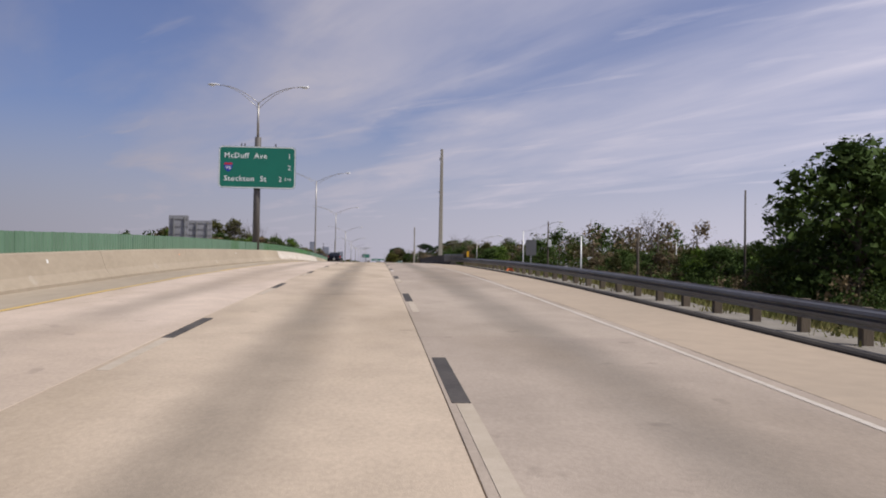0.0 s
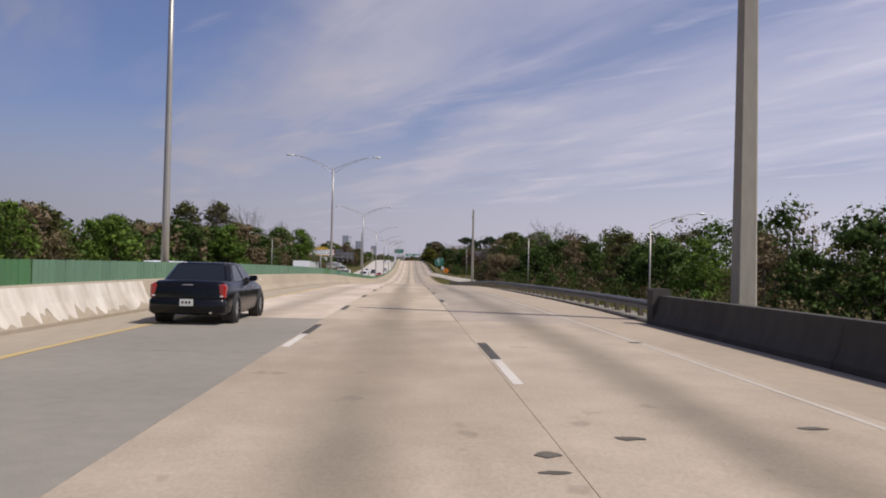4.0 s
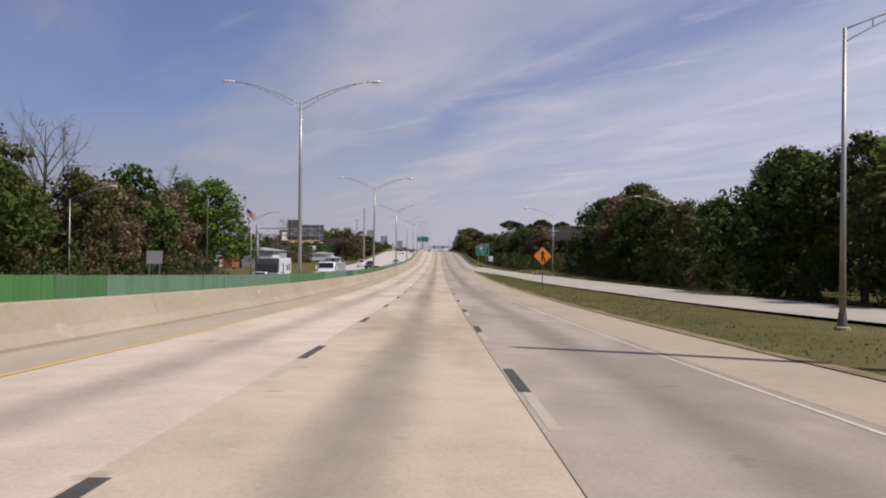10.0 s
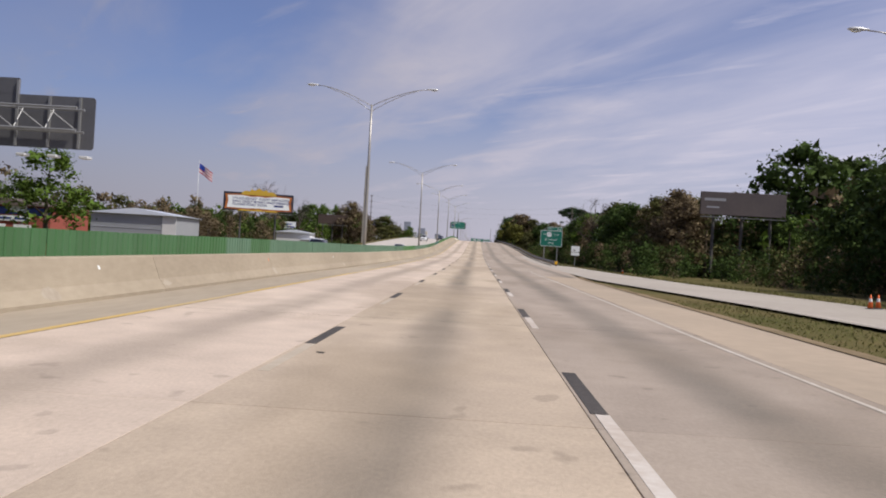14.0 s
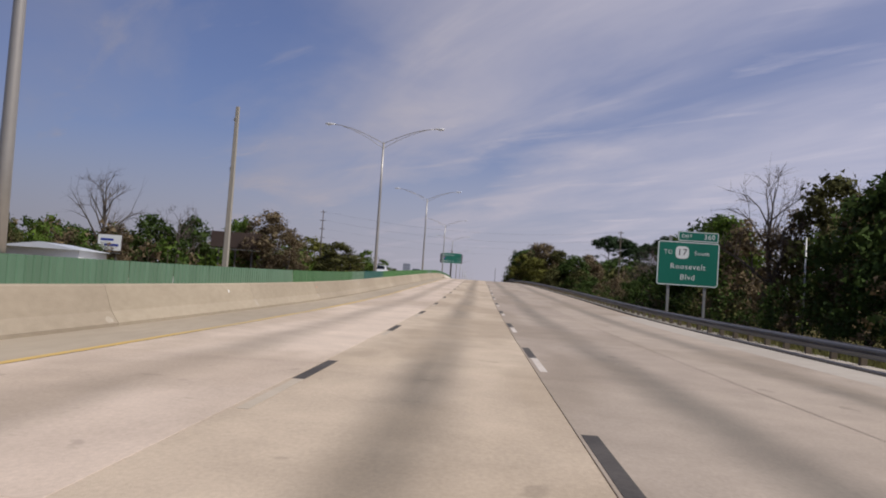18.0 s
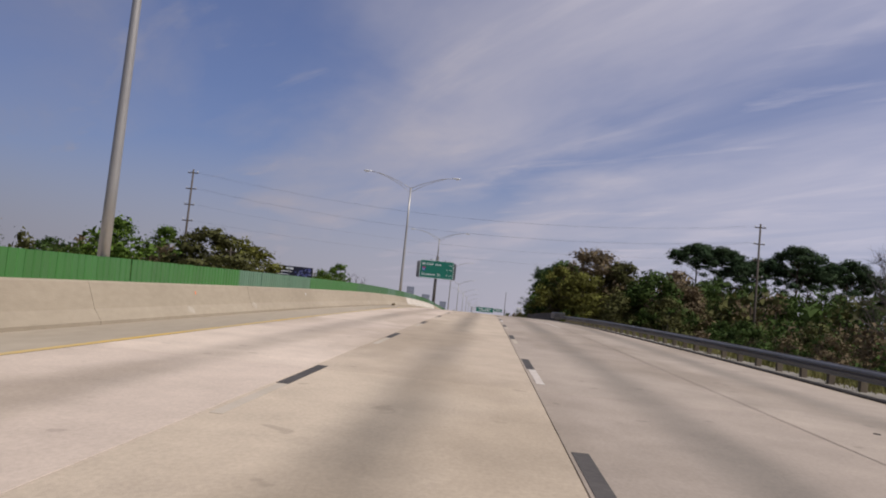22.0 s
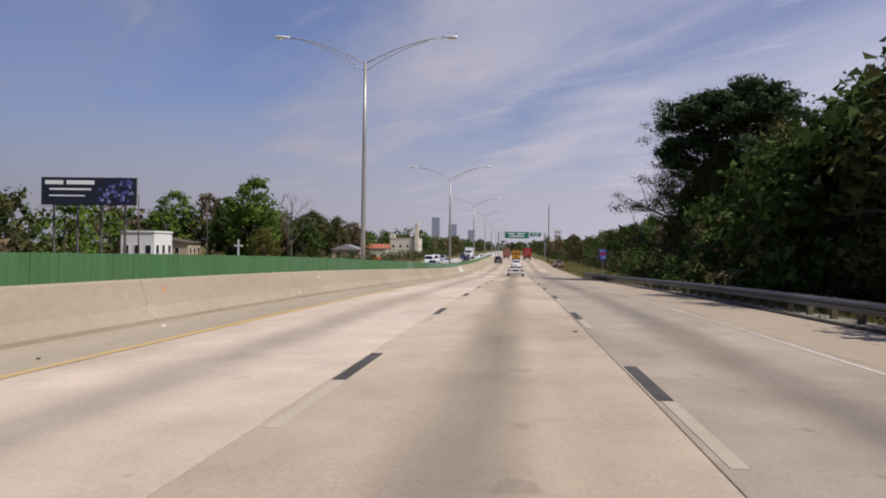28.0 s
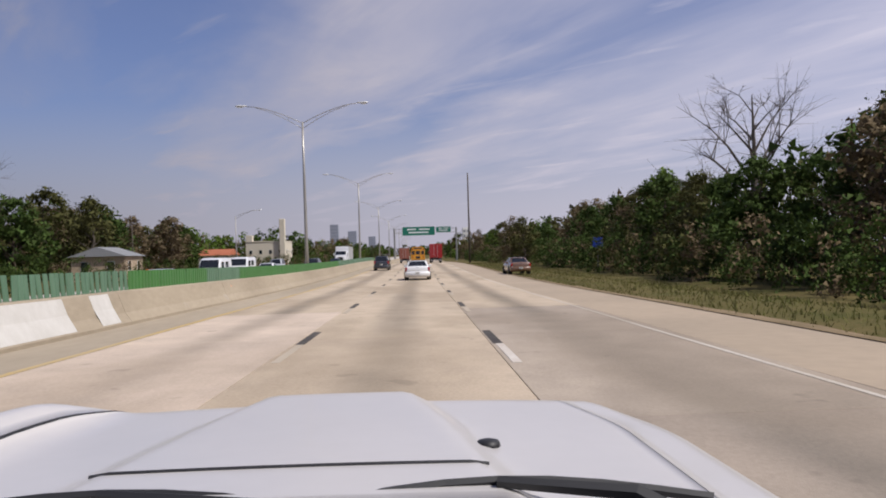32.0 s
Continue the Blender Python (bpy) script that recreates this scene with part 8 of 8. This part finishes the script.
part("rag", Shape().loft([[(-0.2, -0.12, 0.0), (0.2, -0.15, 0.0), (0.24, 0.12, 0.02), (-0.18, 0.14, 0.0)], [(-0.1, -0.05, 0.12), (0.12, -0.04, 0.16), (0.1, 0.06, 0.1), (-0.08, 0.05, 0.09)]]), CONEORANGE,
     thing("litter", "scrap of orange plastic on the berm", "litter", pose(8.0, 41.5, Z(41.5) + 0.06)))
DEBRIS = mat("tyre_scraps", (0.03, 0.027, 0.024), 0.9, tint=(0.07, 0.06, 0.05))
for i in range(26):
    y = rnd.uniform(4, 900)
    x = rnd.choice([rnd.uniform(-7.0, -5.9), rnd.uniform(5.6, 7.2), rnd.uniform(1.4, 2.4), rnd.uniform(-2.4, -1.4), rnd.uniform(-5, 5)])
    a, b, c = rnd.uniform(0.02, 0.075), rnd.uniform(0.02, 0.06), rnd.uniform(0.01, 0.025)
    s = Shape().loft([[(-a, -b, 0), (a, -b * 0.7, 0), (a * 0.8, b, 0), (-a * 0.6, b * 0.8, 0)], [(-a * 0.7, -b * 0.5, c), (a * 0.6, -b * 0.4, c * 0.7), (a * 0.5, b * 0.6, c), (-a * 0.4, b * 0.5, c * 0.5)]])
    solid("litter", s, DEBRIS if rnd.random() < 0.8 or abs(x) < 5 else SIGNWHITE, "small scrap of road debris lying on the concrete", "litter", group="road debris", m=pose(x, y, Z(y) + 0.003, slope(y), 0, rnd.uniform(0, 360)))
REFLECT = mat("orange_reflector", (0.70, 0.16, 0.02), 0.4)
for i in range(60):
    y = -10 + 15.24 * i
    s = Shape().box(-0.015, 0.015, -0.05, 0.05, 0, 0.10, bev=0.006)
    solid("barrier_marker", s, REFLECT if i % 2 else SIGNWHITE, "small reflector fixed to the barrier face", "reflector", group="barrier reflectors", m=pose(-7.70, y, Z(y) + 0.62, slope(y), -20))

for x, y, r in ((-7.2, 664.3, 0.12), (-7.15, 663.0, 0.10)):
    tw = Shape()
    for _ in range(70):
        a, b = Vector([rnd.gauss(0, 1) for _ in range(3)]).normalized() * r * 0.9, Vector([rnd.gauss(0, 1) for _ in range(3)]).normalized() * r
        tw.tube([a + Vector((0, 0, r)), (a + b) * 0.62 + Vector((0, 0, r)), b + Vector((0, 0, r))], 0.006, 3, caps=False)
    solid("tumbleweed", tw, SOIL, "ball of dry brown weed lying against the barrier", "weed", m=pose(x, y, Z(y)))

# amber end marker of the guardrail, and a flag far across the motorway
for y, face in ((475.7, AMBERFACE), (854.6, RAIL)):
    em = thing("guardrail_end", ("amber" if face is AMBERFACE else "dull steel") + " end plate on the guardrail's end", "guardrail", pose(EDGE(y) + 0.74, y, Z(y)))
    part("plate", Shape().box(-0.16, 0.16, -0.06, 0.06, 0.22, 0.60, bev=0.03), face, em)
    part("post", Shape().box(-0.08, 0.08, 0.06, 0.22, -0.3, 0.54, bev=0.01), POSTWOOD, em)
fl = thing("flagpole", "tall white flagpole flying a striped flag", "flag", pose(-77, 600, ground_z(-77, 600)))
part("pole", Shape().tube([(0, 0, -0.3), (0, 0, 22.0)], [0.12, 0.05], 8), LAMPHEAD, fl, smooth=True)
for k in range(7):
    s = Shape().loft([[(0.1 + 0.75 * i, 0.18 * math.sin(i * 1.3) - d, 20.9 - 0.36 * k - 0.52 * i + e) for d, e in ((0, 0), (0.02, 0), (0.02, 0.36), (0, 0.36))] for i in range(6)])
    part("stripe", s, SIGNRED if k % 2 == 0 else SIGNWHITE, fl)
part("canton", Shape().loft([[(0.1 + 0.75 * i, 0.18 * math.sin(i * 1.3) - d, 19.8 - 0.52 * i + e) for d, e in ((0.03, 0), (0.05, 0), (0.05, 1.46), (0.03, 1.46))] for i in range(3)]), SIGNBLUE, fl)

# grass along the verges
grng = np.random.default_rng(4)


def grass(y0, y1, x0, x1, n, h):
    ys = grng.uniform(y0, y1, n)
    vs = np.empty((n, 4, 3))
    for i, y in enumerate(ys):
        a, b = (x0(y) if callable(x0) else x0), (x1(y) if callable(x1) else x1)
        x = grng.uniform(a, b)
        z = ground_z(x, y) - 0.03
        t, w, hh = grng.uniform(0, 3.14), grng.uniform(0.012, 0.04), h * grng.uniform(0.4, 1.2)
        dx, dy = math.cos(t) * w, math.sin(t) * w
        lx, ly = grng.normal() * 0.06, grng.normal() * 0.06
        vs[i] = [(x - dx, y - dy, z), (x + dx, y + dy, z), (x + lx + dx * 0.3, y + ly + dy * 0.3, z + hh), (x + lx - dx * 0.3, y + ly - dy * 0.3, z + hh)]
    return vs.reshape(-1, 3)


G = [grass(-20, 74, lambda y: EDGE(y) + 1.3, lambda y: EDGE(y) + 3.0, 5000, 0.22), grass(120, 268, lambda y: EDGE(y) + 1.3, lambda y: EDGE(y) + 3.0, 8000, 0.24),
     grass(262, 404, lambda y: EDGE(y) + 0.35, lambda y: NEAR(y) - 0.1, 18000, 0.09), grass(300, 500, lambda y: FAR(y) + 0.1, lambda y: FAR(y) + 7, 12000, 0.18),
     grass(476, 680, lambda y: EDGE(y) + 1.3, lambda y: EDGE(y) + 3.0, 15000, 0.24), grass(730, 856, lambda y: EDGE(y) + 1.3, lambda y: EDGE(y) + 3.2, 12000, 0.24), grass(850, 1010, lambda y: EDGE(y) + 0.1, lambda y: EDGE(y) + 10, 24000, 0.15)]
for a, b, n in ((-20, 72, 260), (122, 266, 300), (478, 676, 420), (732, 852, 260)):  # tufts round the posts
    for _ in range(n // 4):
        y = grng.uniform(a, b)
        G.append(grass(y - 0.25, y + 0.25, lambda q: EDGE(q) + 0.75, lambda q: EDGE(q) + 1.4, 9, 0.2))
tagged(new("grass", leaf_mesh("grass", np.concatenate(G), BLADE, 4)), "short patchy grass along the verges", "grass", kind="stuff")

# ---- concrete slabs of the three lanes, with open joints ----
slab_mesh = {}
for nm, m in (("road", CONC), ("left", CONC_L), ("right", CONC_R), ("deck", DECK), ("grey", GREYDECK)):
    slab_mesh[nm] = Shape().box(-1.825, 1.825 if nm in ("road", "left", "right") else 1.83, 0.008, SLAB - 0.008, -0.16, 0.0, bev=0.004 if nm in ("road", "left", "right") else 0.001).mesh("slab", m)
rest = Shape()
count = 0
y = Y0
while y < Y1:
    for lane in (-1, 0, 1):
        nm = "deck" if 72 < y < 119 or 675 < y < 729 else "road"
        if nm == "deck" and lane == -1 and y < 119:
            nm = "grey"
        if nm == "road" and lane:
            nm = "left" if lane < 0 else "right"
        zz, tilt = Z(y), math.degrees(math.atan2(Z(y + SLAB) - Z(y), SLAB))
        at = pose(LANE_X + lane * 3.66, y, zz + rnd.uniform(-0.001, 0.001), tilt)
        if y < 876:
            part("slab", slab_mesh[nm], None, road, at=at)
            count += 1
        else:
            b = Shape().box(-1.822, 1.822, 0.008, SLAB - 0.008, -0.16, 0.0)
            rest.add([at @ Vector(q) for q in b.v], b.f)
    y += SLAB
tagged(part("far_slabs", rest, CONC, road), kind="stuff")
# the widened pavement where the slip road comes in
part("merge_lane", strip(LANE_X + 5.49, lambda y: max(EDGE(y) - 0.3, 5.6), 428, 680, 6, 0.004), CONC_R, road)
